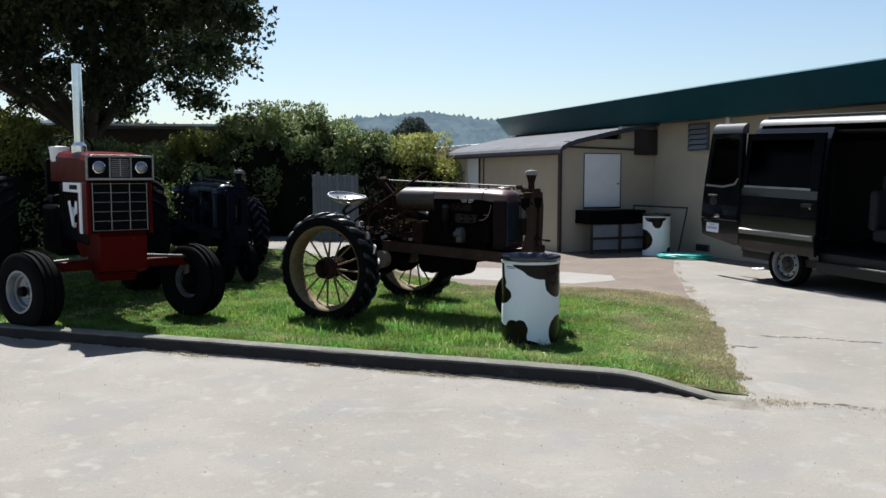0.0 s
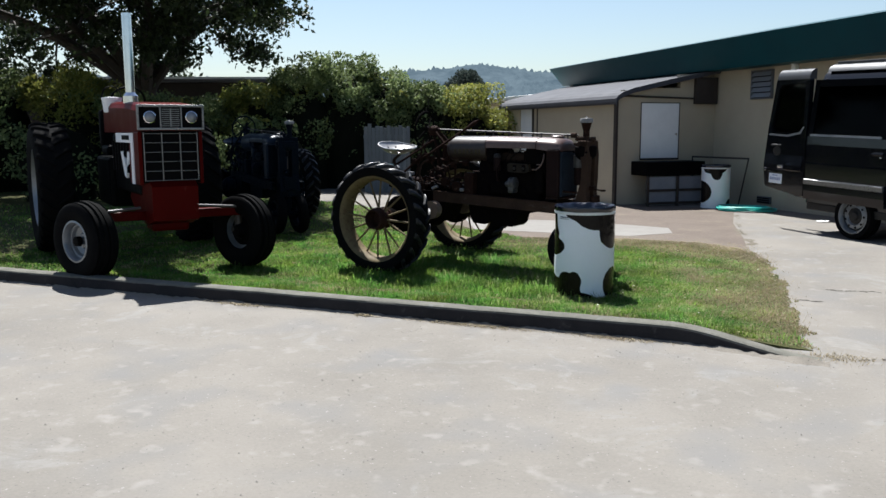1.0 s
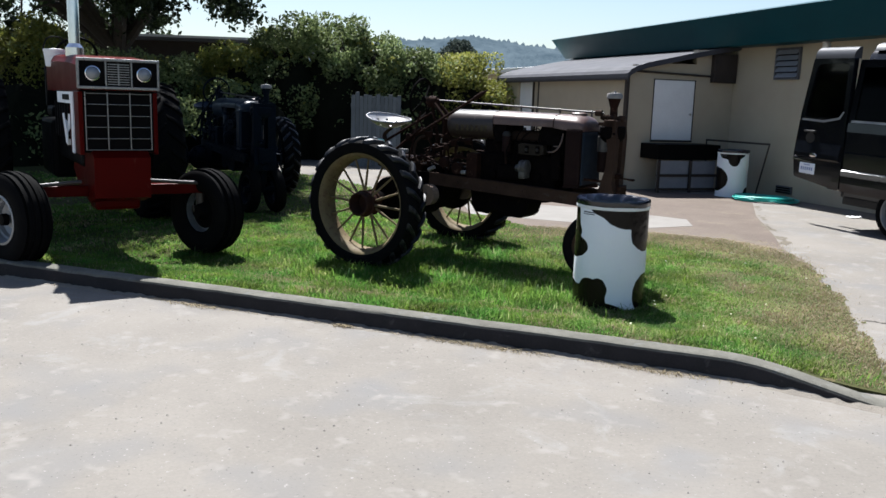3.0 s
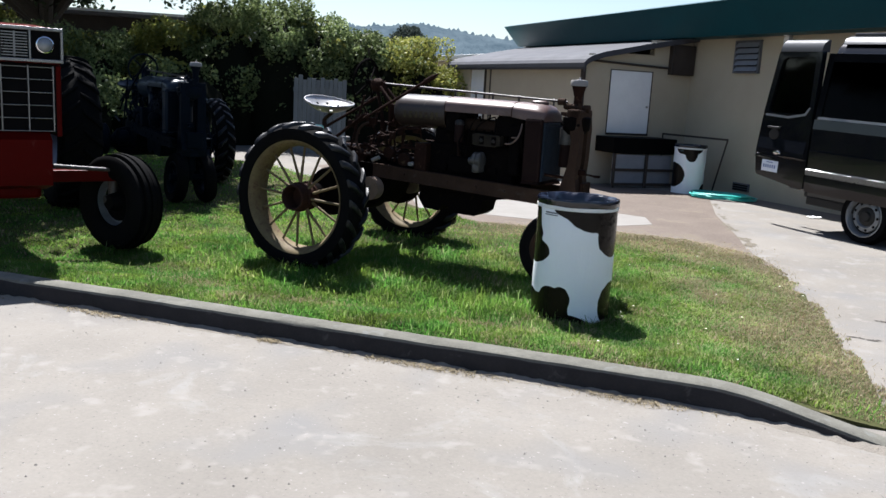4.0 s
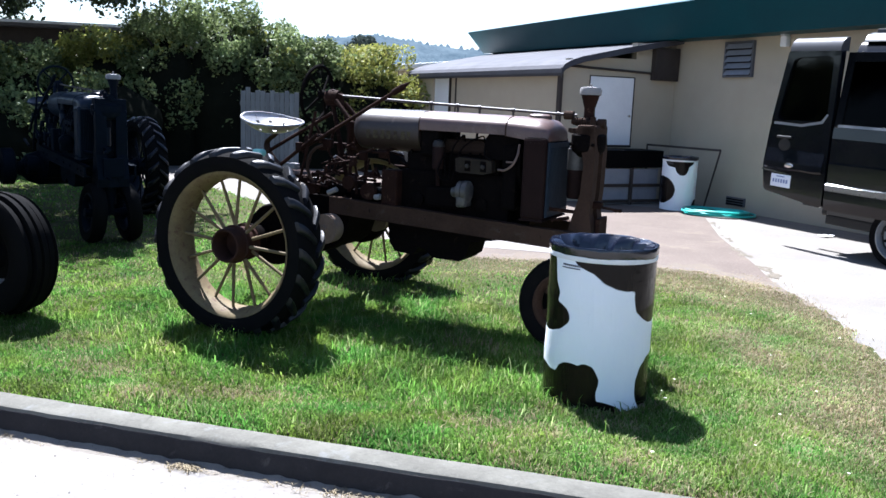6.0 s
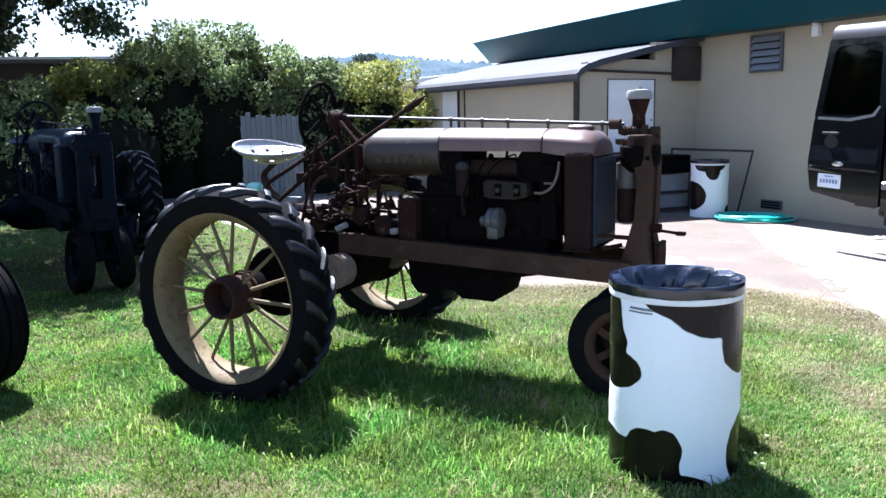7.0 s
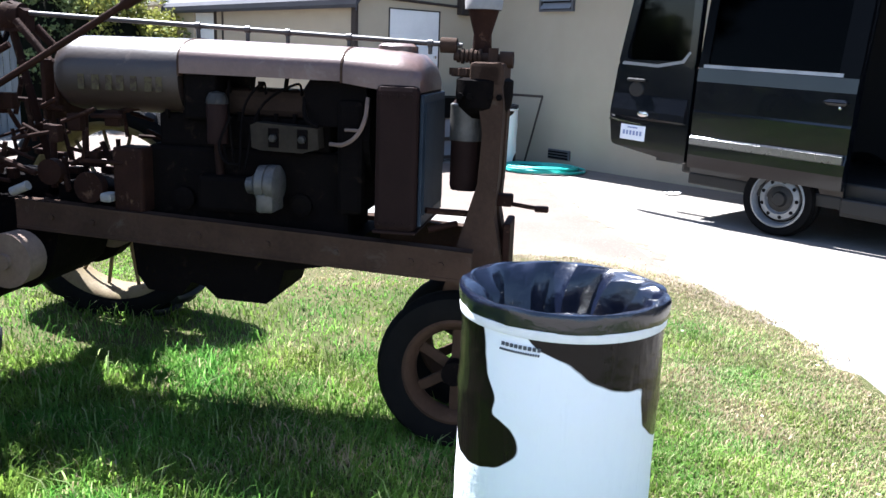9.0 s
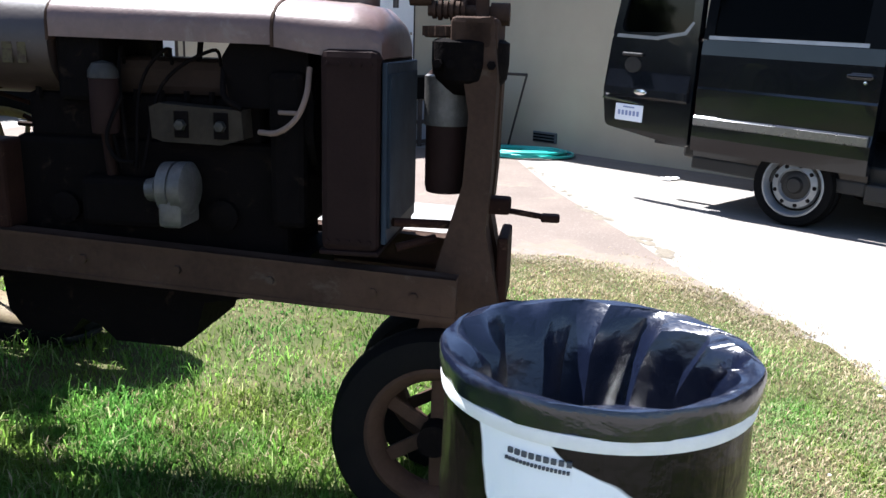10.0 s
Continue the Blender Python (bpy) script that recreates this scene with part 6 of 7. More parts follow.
            turned(bm, [(0.116, -0.036), (0.105, -0.046), (0.07, -0.05), (0.055, -0.075), (0.0, -0.08)], 28, pose(0, 0, 0, -90, 0, 0))
            part("hub_cap", bm, black_plastic, w, smooth=True)
    return v


build_van()


# ---- the red tractor: origin under the middle of its front axle, x forward ----
def build_red_tractor():
    t = thing("red_tractor", pose(-6.41, 7.40, 0.005, 0, 0, -37), "red farm tractor with a white side panel and chrome exhaust pipe", "tractor")
    bm = BM()
    # hood
    def hs(x, hw, zb, zt):
        return [(x, -hw, zb), (x, -hw, zt - 0.07), (x, -hw + 0.03, zt - 0.02), (x, -hw + 0.09, zt), (x, hw - 0.09, zt), (x, hw - 0.03, zt - 0.02), (x, hw, zt - 0.07), (x, hw, zb)]
    loft(bm, [hs(x, hw, zb, zt) for x, hw, zb, zt in ((-1.75, 0.34, 1.55, 1.93), (-0.2, 0.335, 1.55, 1.88), (0.30, 0.335, 1.56, 1.845), (0.35, 0.325, 1.57, 1.83))])
    part("hood", bm, red_paint, t, "red sheet-metal hood", smooth=False)
    bm = BM()
    for a, b in (((0.35, -0.345, 1.575), (0.40, 0.345, 1.60)), ((0.35, -0.345, 1.815), (0.40, 0.345, 1.84)), ((0.35, -0.345, 1.60), (0.40, -0.325, 1.815)), ((0.35, 0.325, 1.60), (0.40, 0.345, 1.815)),
                 ((0.35, -0.115, 1.60), (0.395, -0.10, 1.815)), ((0.35, 0.10, 1.60), (0.395, 0.115, 1.815))):
        box(bm, a, b, 0.004)
    part("lamp_frame", bm, dull_chrome, t, "chrome lamp panel frame")
    bm = BM()
    box(bm, (0.34, -0.325, 1.60), (0.375, 0.325, 1.815), 0.003)
    part("lamp_panel", bm, black_iron, t)
    bm = BM()
    for i in range(9):
        box(bm, (0.376, -0.092, 1.615 + 0.0215 * i), (0.384, 0.092, 1.623 + 0.0215 * i), 0.001)
    box(bm, (0.376, -0.006, 1.61), (0.387, 0.006, 1.80), 0.001)
    part("lamp_grille", bm, dull_chrome, t, "dull ribbed panel between the headlights")
    for y in (-0.215, 0.215):
        bm = BM()
        turned(bm, [(0.064, 0), (0.064, 0.012), (0.056, 0.016), (0.056, 0.004), (0.0, -0.002)], 28, Matrix.Translation((0.376, y, 1.71)) @ pose(0, 0, 0, 0, 90, 0))
        hl = part("headlight", bm, chrome, t, "round headlight", smooth=True)
        bm = BM()
        turned(bm, [(0.055, 0.010), (0.042, 0.022), (0.018, 0.028), (0, 0.029)], 24, Matrix.Translation((0.376, y, 1.71)) @ pose(0, 0, 0, 0, 90, 0))
        part("lens", bm, steel_rim, hl, smooth=True)
    # grille
    bm = BM()
    box(bm, (-0.05, -0.31, 1.02), (0.33, 0.31, 1.565), 0.01)
    part("grille_backing", bm, black_iron, t)
    bm = BM()
    for y in (-0.285, -0.10, 0.09, 0.27):
        box(bm, (0.33, y, 1.04), (0.352, y + 0.010, 1.55), 0.003)
    for z in (1.04, 1.14, 1.24, 1.34, 1.44, 1.535):
        box(bm, (0.332, -0.27, z), (0.347, 0.272, z + 0.006), 0.002)
    part("grille", bm, dull_chrome, t, "chrome grille bars")
    bm = BM()
    for y in (-0.335, 0.295):
        box(bm, (-0.2, y, 1.0), (0.335, y + 0.04, 1.555), 0.008)
    part("grille_side", bm, red_paint, t)
    # side panels
    for s in (-1, 1):
        y0, y1 = sorted((s * 0.338, s * 0.350))
        bm = BM()
        prism(bm, [(0.10, 1.0), (0.10, 1.545), (-0.9, 1.545), (-0.9, 1.44), (-0.02, 1.44), (-0.02, 1.0)], y0, y1)
        sp = part("side_panel", bm, white_paint, t, "white side panel with a dark badge")
        ya, yb = sorted((s * 0.3505, s * 0.356))
        bm = BM()
        box(bm, (-0.50, ya, 1.47), (-0.08, yb, 1.52), 0.002)
        part("badge", bm, black_iron, sp, "dark oblong badge")
        bm = BM()
        prism(bm, [(-0.75, 1.33), (-0.62, 1.34), (-0.45, 1.15), (-0.3, 1.24), (-0.12, 1.24), (-0.12, 1.32), (-0.34, 1.34), (-0.46, 1.04), (-0.56, 1.06)], *sorted((s * 0.30, s * 0.33)))
        part("air_duct", bm, white_paint, t)
    bm = BM()
    box(bm, (-1.7, -0.26, 0.85), (-0.06, 0.26, 1.54), 0.04)
    box(bm, (-2.6, -0.33, 0.62), (-1.6, 0.33, 1.25), 0.05)
    for i in range(6):
        rod(bm, (-0.4 - 0.18 * i, -0.30, 1.1), (-0.4 - 0.18 * i, -0.30, 1.45), 0.03)
    part("engine", bm, black_iron, t)
    # front casting, axle and wheels
    bm = BM()
    prism(bm, [(0.42, 0.62), (0.44, 0.98), (0.30, 1.05), (-0.6, 1.02), (-0.8, 0.80), (-0.5, 0.66), (0.1, 0.55)], -0.24, 0.24)
    box(bm, (-0.14, -0.20, 0.48), (0.16, 0.20, 0.72), 0.03)
    part("front_casting", bm, red_paint, t, "heavy red front casting")
    bm = BM()
    box(bm, (-0.05, -0.84, 0.60), (0.06, 0.84, 0.70), 0.012)
    part("front_axle", bm, red_paint, t, "red steel front axle")
    for s in (-1, 1):
        bm = BM()
        rod(bm, (0.10, s * 0.30, 0.74), (0.08, s * 0.80, 0.70), 0.018)
        rod(bm, (0, s * 0.80, 0.74), (0, s * 0.80, 0.42), 0.045)
        rod(bm, (0, s * 0.72, 0.44), (0, s * 0.92, 0.42), 0.035)
        part("steering_arm", bm, shaft_steel, t, smooth=True)
    for s in (-1, 1):
        w = new("front_wheel")
        w.parent = t
        w.matrix_basis = pose(0, s * 0.86, 0.415, 0, 0, (0 if s < 0 else 180) + 25)
        bm = BM()
        tyre_ring(bm, 0.425, 0.205, 0.29, 52, ribs=4)
        part("tyre", bm, rubber, w, "wide ribbed black tyre", smooth=True)
        bm = BM()
        turned(bm, [(0.21, -0.12), (0.225, -0.13), (0.205, -0.135), (0.192, -0.11), (0.185, -0.06), (0.165, -0.055), (0.155, -0.02), (0.10, 0.0), (0.075, -0.04), (0.0, -0.045), (0, 0.02), (0.19, 0.02), (0.21, 0.1)], 44, pose(0, 0, 0, -90, 0, 0), caps=False)
        part("rim", bm, steel_rim, w, "silver steel rim", smooth=True)
        bm = BM()
        turned(bm, [(0.055, -0.07), (0.05, -0.12), (0.0, -0.13)], 18, pose(0, 0, 0, -90, 0, 0))
        part("hub", bm, black_iron, w, smooth=True)
        bm = BM()
        turned(bm, [(0.17, 0.03), (0.10, 0.05), (0.06, 0.13), (0.0, 0.13)], 24, pose(0, 0, 0, -90, 0, 0))
        part("brake_hub", bm, black_iron, w, smooth=True)
    # rear wheels
    for s in (-1, 1):
        w = new("rear_wheel")
        w.parent = t
        w.matrix_basis = pose(-2.55, s * 0.92, 0.84, 0, 0, 0 if s < 0 else 180)
        bm = BM()
        tyre_ring(bm, 0.82, 0.49, 0.44, 56)
        ty = part("tyre", bm, rubber, w, smooth=True)
        base = part("tread_lug", tread_lug(0.82, 0.44), rubber, ty)
        mir = part("tread_lug", tread_lug(0.82, 0.44), rubber, ty)
        for vv in mir.data.vertices:
            vv.co.y = -vv.co.y
        mir.data.flip_normals()
        for i in range(26):
            for src, off in ((base, 0.0), (mir, 0.5)):
                o = src if i == 0 else new("tread_lug", src.data)
                o.parent = ty
                o.matrix_basis = pose(0, 0, 0, 0, 360 * (i + off) / 26, 0)
        bm = BM()
        turned(bm, [(0.50, -0.17), (0.52, -0.18), (0.49, -0.185), (0.46, -0.12), (0.44, -0.05), (0.2, -0.04), (0.0, -0.06), (0, 0.02), (0.45, 0.02), (0.5, 0.15)], 48, pose(0, 0, 0, -90, 0, 0), caps=False)
        part("rim", bm, steel_rim, w, smooth=True)
    bm = BM()
    box(bm, (-2.7, -0.25, 1.25), (-2.2, 0.25, 1.38), 0.04)
    box(bm, (-2.8, -0.25, 1.35), (-2.66, 0.25, 1.85), 0.04)
    part("seat", bm, black_iron, t)
    bm = BM()
    pipe(bm, [(-1.98 + 0.1 * math.cos(a), 0.21 * math.sin(a), 1.95 + 0.17 * math.cos(a)) for a in [2 * math.pi * i / 30 for i in range(30)]], 0.014, 7, True)
    rod(bm, (-1.98, 0, 1.95), (-1.75, 0, 1.8), 0.02)
    part("steering_wheel", bm, black_iron, t, smooth=True)
    # exhaust stack and the white canister behind it
    bm = BM()
    turned(bm, [(0.085, 1.86), (0.085, 1.96), (0.052, 2.0), (0.052, 2.88), (0.046, 2.88), (0.046, 2.5), (0, 2.5)], 24, Matrix.Translation((-0.62, -0.21, 0)))
    part("exhaust_pipe", bm, chrome, t, "tall chrome exhaust pipe", smooth=True)
    bm = BM()
    turned(bm, [(0.0, 1.87), (0.09, 1.87), (0.10, 1.88), (0.115, 2.02), (0.12, 2.03), (0.12, 2.05), (0.0, 2.06)], 24, Matrix.Translation((-1.45, -0.28, -0.08)))
    pc = part("air_cleaner_bowl", bm, white_paint, t, "white air cleaner bowl", smooth=True)
    bm = BM()
    pipe(bm, curve_pts([(-1.45, -0.40, 1.96), (-1.45, -0.36, 2.07), (-1.45, -0.28, 2.10), (-1.45, -0.20, 2.07), (-1.45, -0.16, 1.96)], 5), 0.008)
    part("bail", bm, black_iron, pc)
    return t


build_red_tractor()


# ---- trees, hedge and ridge ----
def leaf_cloud(name, clumps, size, material, parent=None, per=700, seed=1, shell=0.55, flat=0.0, keep=None):
    """Many small folded leaves gathered in clumps (x, y, z, radius); one mesh."""
    rg = np.random.default_rng(seed)
    cs = []
    for (cx, cy, cz, r) in clumps:
        n = int(per * (r / 0.9) ** 2)
        d = rg.normal(size=(n, 3))
        d /= np.linalg.norm(d, axis=1)[:, None]
        rad = r * (shell + (1 - shell) * rg.random(n)) * (1 + 0.22 * np.sin(d[:, 0] * 5 + cx) * np.cos(d[:, 2] * 4 + cy))
        p = np.array((cx, cy, cz)) + d * rad[:, None] * np.array((1, 1, 0.8))
        cs.append(p)
    c = np.concatenate(cs)
    if keep is not None:
        c = c[keep(c)]
    n = len(c)
    u = rg.normal(size=(n, 3))
    u[:, 2] = u[:, 2] * (1 - flat) - 0.25
    u /= np.linalg.norm(u, axis=1)[:, None]
    v = np.cross(u, rg.normal(size=(n, 3)))
    v /= np.linalg.norm(v, axis=1)[:, None]
    s = size * (0.6 + 0.8 * rg.random(n))[:, None]
    w = np.cross(u, v)
    a = c - u * s * 0.5
    b = c + v * s * 0.28 + w * s * 0.08
    t = c + u * s * 0.5
    e = c - v * s * 0.28 + w * s * 0.08
    V = np.stack([a, b, t, e], 1).reshape(-1, 3)
    i = np.arange(n) * 4
    Fc = np.concatenate([np.stack([i, i + 1, i + 2], 1), np.stack([i, i + 2, i + 3], 1)])
    me = bpy.data.meshes.new(name)
    me.from_pydata(V.tolist(), [], Fc.tolist())
    me.materials.append(material)
    ob = new(name, me)
    if parent:
        ob.parent = parent
    return ob


def limb(bm, pts, r0, r1, seg=9):
    pts = curve_pts(pts, 5)
    n = len(pts)
    rings = []
    for i, p in enumerate(pts):
        t = (pts[min(i + 1, n - 1)] - pts[max(i - 1, 0)]).normalized()
        u = t.orthogonal().normalized()
        s = t.cross(u)
        r = (r0 + (r1 - r0) * i / (n - 1)) * (1 + 0.12 * noise.noise(p * 2))
        rings.append([p + r * (math.cos(2 * math.pi * k / seg) * u + math.sin(2 * math.pi * k / seg) * s) for k in range(seg)])
    # keep the rings in step
    for a, b in zip(rings, rings[1:]):
        best = min(range(seg), key=lambda o: sum((a[k] - b[(k + o) % seg]).length for k in range(seg)))
        b[:] = b[best:] + b[:best]
    loft(bm, rings)


def build_tree():
    t = thing("shade_tree", pose(0, 0, 0), "large dark leafy shade tree behind the tractors", "tree")
    base = Vector((-18.6, 20.6, 0))
    fork = Vector((-18.4, 20.6, 3.0))
    bm = BM()
    limb(bm, [base + Vector((0, 0, -0.1)), base + Vector((0.05, 0.05, 1.6)), fork], 0.45, 0.33, 12)
    part("trunk", bm, bark, t, smooth=True)
    ends = [(-13.4, 20.0, 5.2), (-14.4, 17.6, 4.4), (-16.5, 15.4, 4.6), (-19.5, 14.8, 5.0), (-23.5, 17.0, 5.4), (-24.0, 21.5, 5.8), (-15.0, 22.0, 6.5), (-18.0, 20.0, 8.0), (-15.6, 18.6, 6.2), (-20.5, 17.5, 7.0), (-12.6, 13.6, 6.0), (-15.4, 12.2, 6.2)]
    rg = random.Random(4)
    clumps = []
    for e in ends:
        e = Vector(e)
        mid = fork.lerp(e, 0.5) + Vector((rg.uniform(-0.3, 0.3), rg.uniform(-0.3, 0.3), rg.uniform(0.1, 0.6)))
        bm = BM()
        limb(bm, [fork - Vector((0, 0, 0.3)), mid, e], 0.19, 0.04)
        lb = part("limb", bm, bark, t, smooth=True)
        for k in range(9):
            f = rg.uniform(0.35, 1.0)
            o = fork.lerp(mid, f * 2) if f < 0.5 else mid.lerp(e, f * 2 - 1)
            q = o + Vector((rg.uniform(-1.9, 1.9), rg.uniform(-1.9, 1.9), rg.uniform(-1.1, 1.4)))
            if q.x + 0.625 * q.y > -0.6:
                continue
            bm = BM()
            limb(bm, [o, o.lerp(q, 0.5) + Vector((0, 0, 0.2)), q], 0.045, 0.010, 6)
            part("branch", bm, bark, lb, smooth=True)
            clumps.append((q.x, q.y, q.z, rg.uniform(0.45, 0.8)))
        clumps.append((e.x, e.y, e.z, 1.0))
    for i in range(150):
        a, h = rg.uniform(0, 6.28), rg.random()
        r = math.sqrt(rg.random())
        w = 6.6 * math.sqrt(max(0.08, 1 - (1.35 * h - 0.35) ** 2))
        clumps.append((-18.4 + w * r * math.cos(a), 19.6 + 0.9 * w * r * math.sin(a), 3.0 + 5.6 * h, rg.uniform(0.4, 0.8)))

    for i in range(70):
        clumps.append((rg.uniform(-17.5, -9.4), rg.uniform(12.6, 18.6), rg.uniform(5.2, 7.8), rg.uniform(0.6, 1.0)))
    # the crown's near side reaches out over the lawn and shades it
    for i in range(95):
        clumps.append((rg.uniform(-17.5, -9.3), rg.uniform(10.2, 16.5), rg.uniform(5.0, 7.2), rg.uniform(0.6, 1.05)))

    def keep(c):
        edge = c[:, 0] + 0.625 * c[:, 1] + 0.40 * np.sin(c[:, 2] * 2.3) + 0.25 * np.sin(c[:, 2] * 5.5 + c[:, 1] * 3)
        low = 2.9 + 0.35 * np.sin(c[:, 0] * 1.7 + c[:, 1]) + 0.25 * np.sin(c[:, 0] * 5.1)
        gap = np.sin(1.9 * c[:, 0] + 1.1 * c[:, 2]) * np.sin(1.7 * c[:, 1] - 1.5 * c[:, 2] + 1.0) + 0.5 * np.sin(3.7 * c[:, 0] - 2.9 * c[:, 2])
        thin = np.clip((-3.0 - edge) / 3.0, 0, 1)
        return (edge < 0.12) & (c[:, 2] > low) & ((gap < 0.95 - 0.75 * thin) | ((c[:, 1] < 16.5) & (c[:, 2] > 4.6)))

    leaf_cloud("crown", clumps, 0.15, tree_leaf, t, per=620, seed=3, shell=0.1, keep=keep)
    return t


build_tree()


# near-black fill added inside the shrubs in place of their inner shade
hedge_shade = mat("hedge_shade_fill", (0.008, 0.009, 0.006), (0.004, 0.005, 0.003), 0.95, scale=9, fine=60, bump=0.8, spec=0.03)


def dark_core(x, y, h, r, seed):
    """A lumpy upright body that meets the ground, near black to give a shrub its inner shade."""
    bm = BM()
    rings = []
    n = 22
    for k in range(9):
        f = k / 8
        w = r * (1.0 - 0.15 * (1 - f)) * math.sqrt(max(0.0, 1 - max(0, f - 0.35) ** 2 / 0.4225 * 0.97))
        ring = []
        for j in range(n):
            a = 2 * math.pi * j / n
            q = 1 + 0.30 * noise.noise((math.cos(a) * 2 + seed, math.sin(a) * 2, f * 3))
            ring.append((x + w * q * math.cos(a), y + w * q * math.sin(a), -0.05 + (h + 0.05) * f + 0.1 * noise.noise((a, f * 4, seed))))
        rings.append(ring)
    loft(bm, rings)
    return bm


def build_hedge():
    rg = random.Random(8)
    line = [(-7.75, 22.2, 2.15), (-8.6, 21.7, 2.85), (-9.5, 21.3, 2.95), (-10.4, 20.9, 3.35), (-11.3, 20.4, 3.6), (-12.3, 19.9, 3.35), (-13.5, 19.3, 2.8), (-14.8, 18.6, 2.5), (-16.2, 17.8, 2.6), (-17.6, 17.0, 3.2), (-19.2, 16.0, 3.3), (-21, 15.0, 3.3)]
    kinds = [yellow_leaf, yellow_leaf, hedge_leaf, hedge_leaf, hedge_leaf, hedge_leaf, yellow_leaf, hedge_leaf, hedge_leaf, yellow_leaf, hedge_leaf, hedge_leaf]
    for i, ((x, y, h), mt) in enumerate(zip(line, kinds)):
        tall = "yellow-green" if mt is yellow_leaf else "dark green"
        b = thing("shrub", pose(0, 0, 0), "dense %s shrub in the tall hedge" % tall, "shrub", "shrubs of the hedge")
        bm = BM()
        for k in range(4):
            limb(bm, [(x + rg.uniform(-0.2, 0.2), y + rg.uniform(-0.2, 0.2), -0.05), (x + rg.uniform(-0.5, 0.5), y + rg.uniform(-0.4, 0.4), h * 0.5), (x + rg.uniform(-0.8, 0.8), y + rg.uniform(-0.6, 0.6), h * 0.85)], 0.05, 0.015, 6)
        part("stem", bm, bark, b, smooth=True)
        part("inner_growth", dark_core(x, y, h * 0.80, 0.95, i), hedge_shade, b, "dark core standing in for shade inside the shrub", smooth=True)
        cl = []
        for k in range(52):
            z = h * (0.30 + 0.70 * rg.random() ** 0.8)
            r = rg.uniform(0.24, 0.48)
            cl.append((x + rg.uniform(-0.75, 0.75), y + rg.uniform(-0.8, 0.8), min(z, h - 0.25 * rg.random()) - r * 0.5, r))
        leaf_cloud("foliage", cl, 0.09, mt, b, per=1750, seed=20 + i, shell=0.68)
        if mt is yellow_leaf or i % 2:
            leaf_cloud("foliage", [(cx, cy, cz, r * 1.02) for cx, cy, cz, r in cl[::4]], 0.09, hedge_leaf if mt is yellow_leaf else yellow_leaf, b, per=560, seed=60 + i, shell=0.7)
    # low bushes in front, by the blue tractor
    for i, (x, y, h, mt) in enumerate(((-13.2, 15.6, 1.5, hedge_leaf), (-15.2, 14.2, 1.9, hedge_leaf), (-12.2, 18.0, 1.9, hedge_leaf), (-17.5, 12.6, 2.2, hedge_leaf))):
        b = thing("shrub", pose(0, 0, 0), "rounded dark green shrub in front of the hedge", "shrub", "low shrubs")
        cl = [(x + rg.uniform(-0.7, 0.7), y + rg.uniform(-0.6, 0.6), rg.uniform(0.25, h) - 0.2, rg.uniform(0.35, 0.6)) for k in range(14)]
        leaf_cloud("foliage", cl, 0.10, mt, b, per=800, seed=90 + i, shell=0.6)
        part("inner_growth", dark_core(x, y, h * 0.85, 0.85, 40 + i), hedge_shade, b, "dark core standing in for shade inside the shrub", smooth=True)
        bm = BM()
        for k in range(3):
            limb(bm, [(x + 0.1 * k - 0.1, y, -0.05), (x + rg.uniform(-0.4, 0.4), y + rg.uniform(-0.3, 0.3), h * 0.8)], 0.04, 0.012, 6)
        part("stem", bm, bark, b, smooth=True)


build_hedge()


def build_fence():
    """A short run of weathered upright boards before the hedge."""
    f = thing("board_fence", pose(-9.95, 18.75, 0.0, 0, 0, 20), "short weathered grey upright board fence", "fence")
    for i in range(12):
        bm = BM()
        h = 1.64 + 0.03 * math.sin(i * 2.3) + (0.05 if i == 1 else 0)
        box(bm, (0.096 * i, 0, 0.0), (0.096 * i + 0.090, 0.02, h), 0.004)
        part("board", bm, fence_wood, f)
    for z in (0.4, 1.35):
        bm = BM()
        box(bm, (-0.02, 0.022, z), (1.14, 0.06, z + 0.09), 0.004)
        part("rail", bm, fence_wood, f)


build_fence()


def build_low_hall():
    """A long low roof that shows over the hedge under the tree."""
    b = thing("low_building", pose(-15.4, 24.6, 0, 0, 0, 27), "long low dark building with a pale roof edge behind the hedge", "building")
    bm = BM()
    box(bm, (-22, 0, -0.1), (0, 8, 3.13))
    part("wall", bm, dark_trim, b)
    bm = BM()
    prism(bm, [(-0.6, 3.13), (-0.6, 3.26), (4, 3.5), (8.6, 3.26), (8.6, 3.13)], -22.5, 0.5, "x")
    part("roof", bm, louvre_grey, b, "dark low roof")
    bm = BM()
    box(bm, (-22.5, -0.64, 3.21), (0.5, -0.605, 3.28))
    part("gutter", bm, white_paint, b, "pale gutter edge")


build_low_hall()


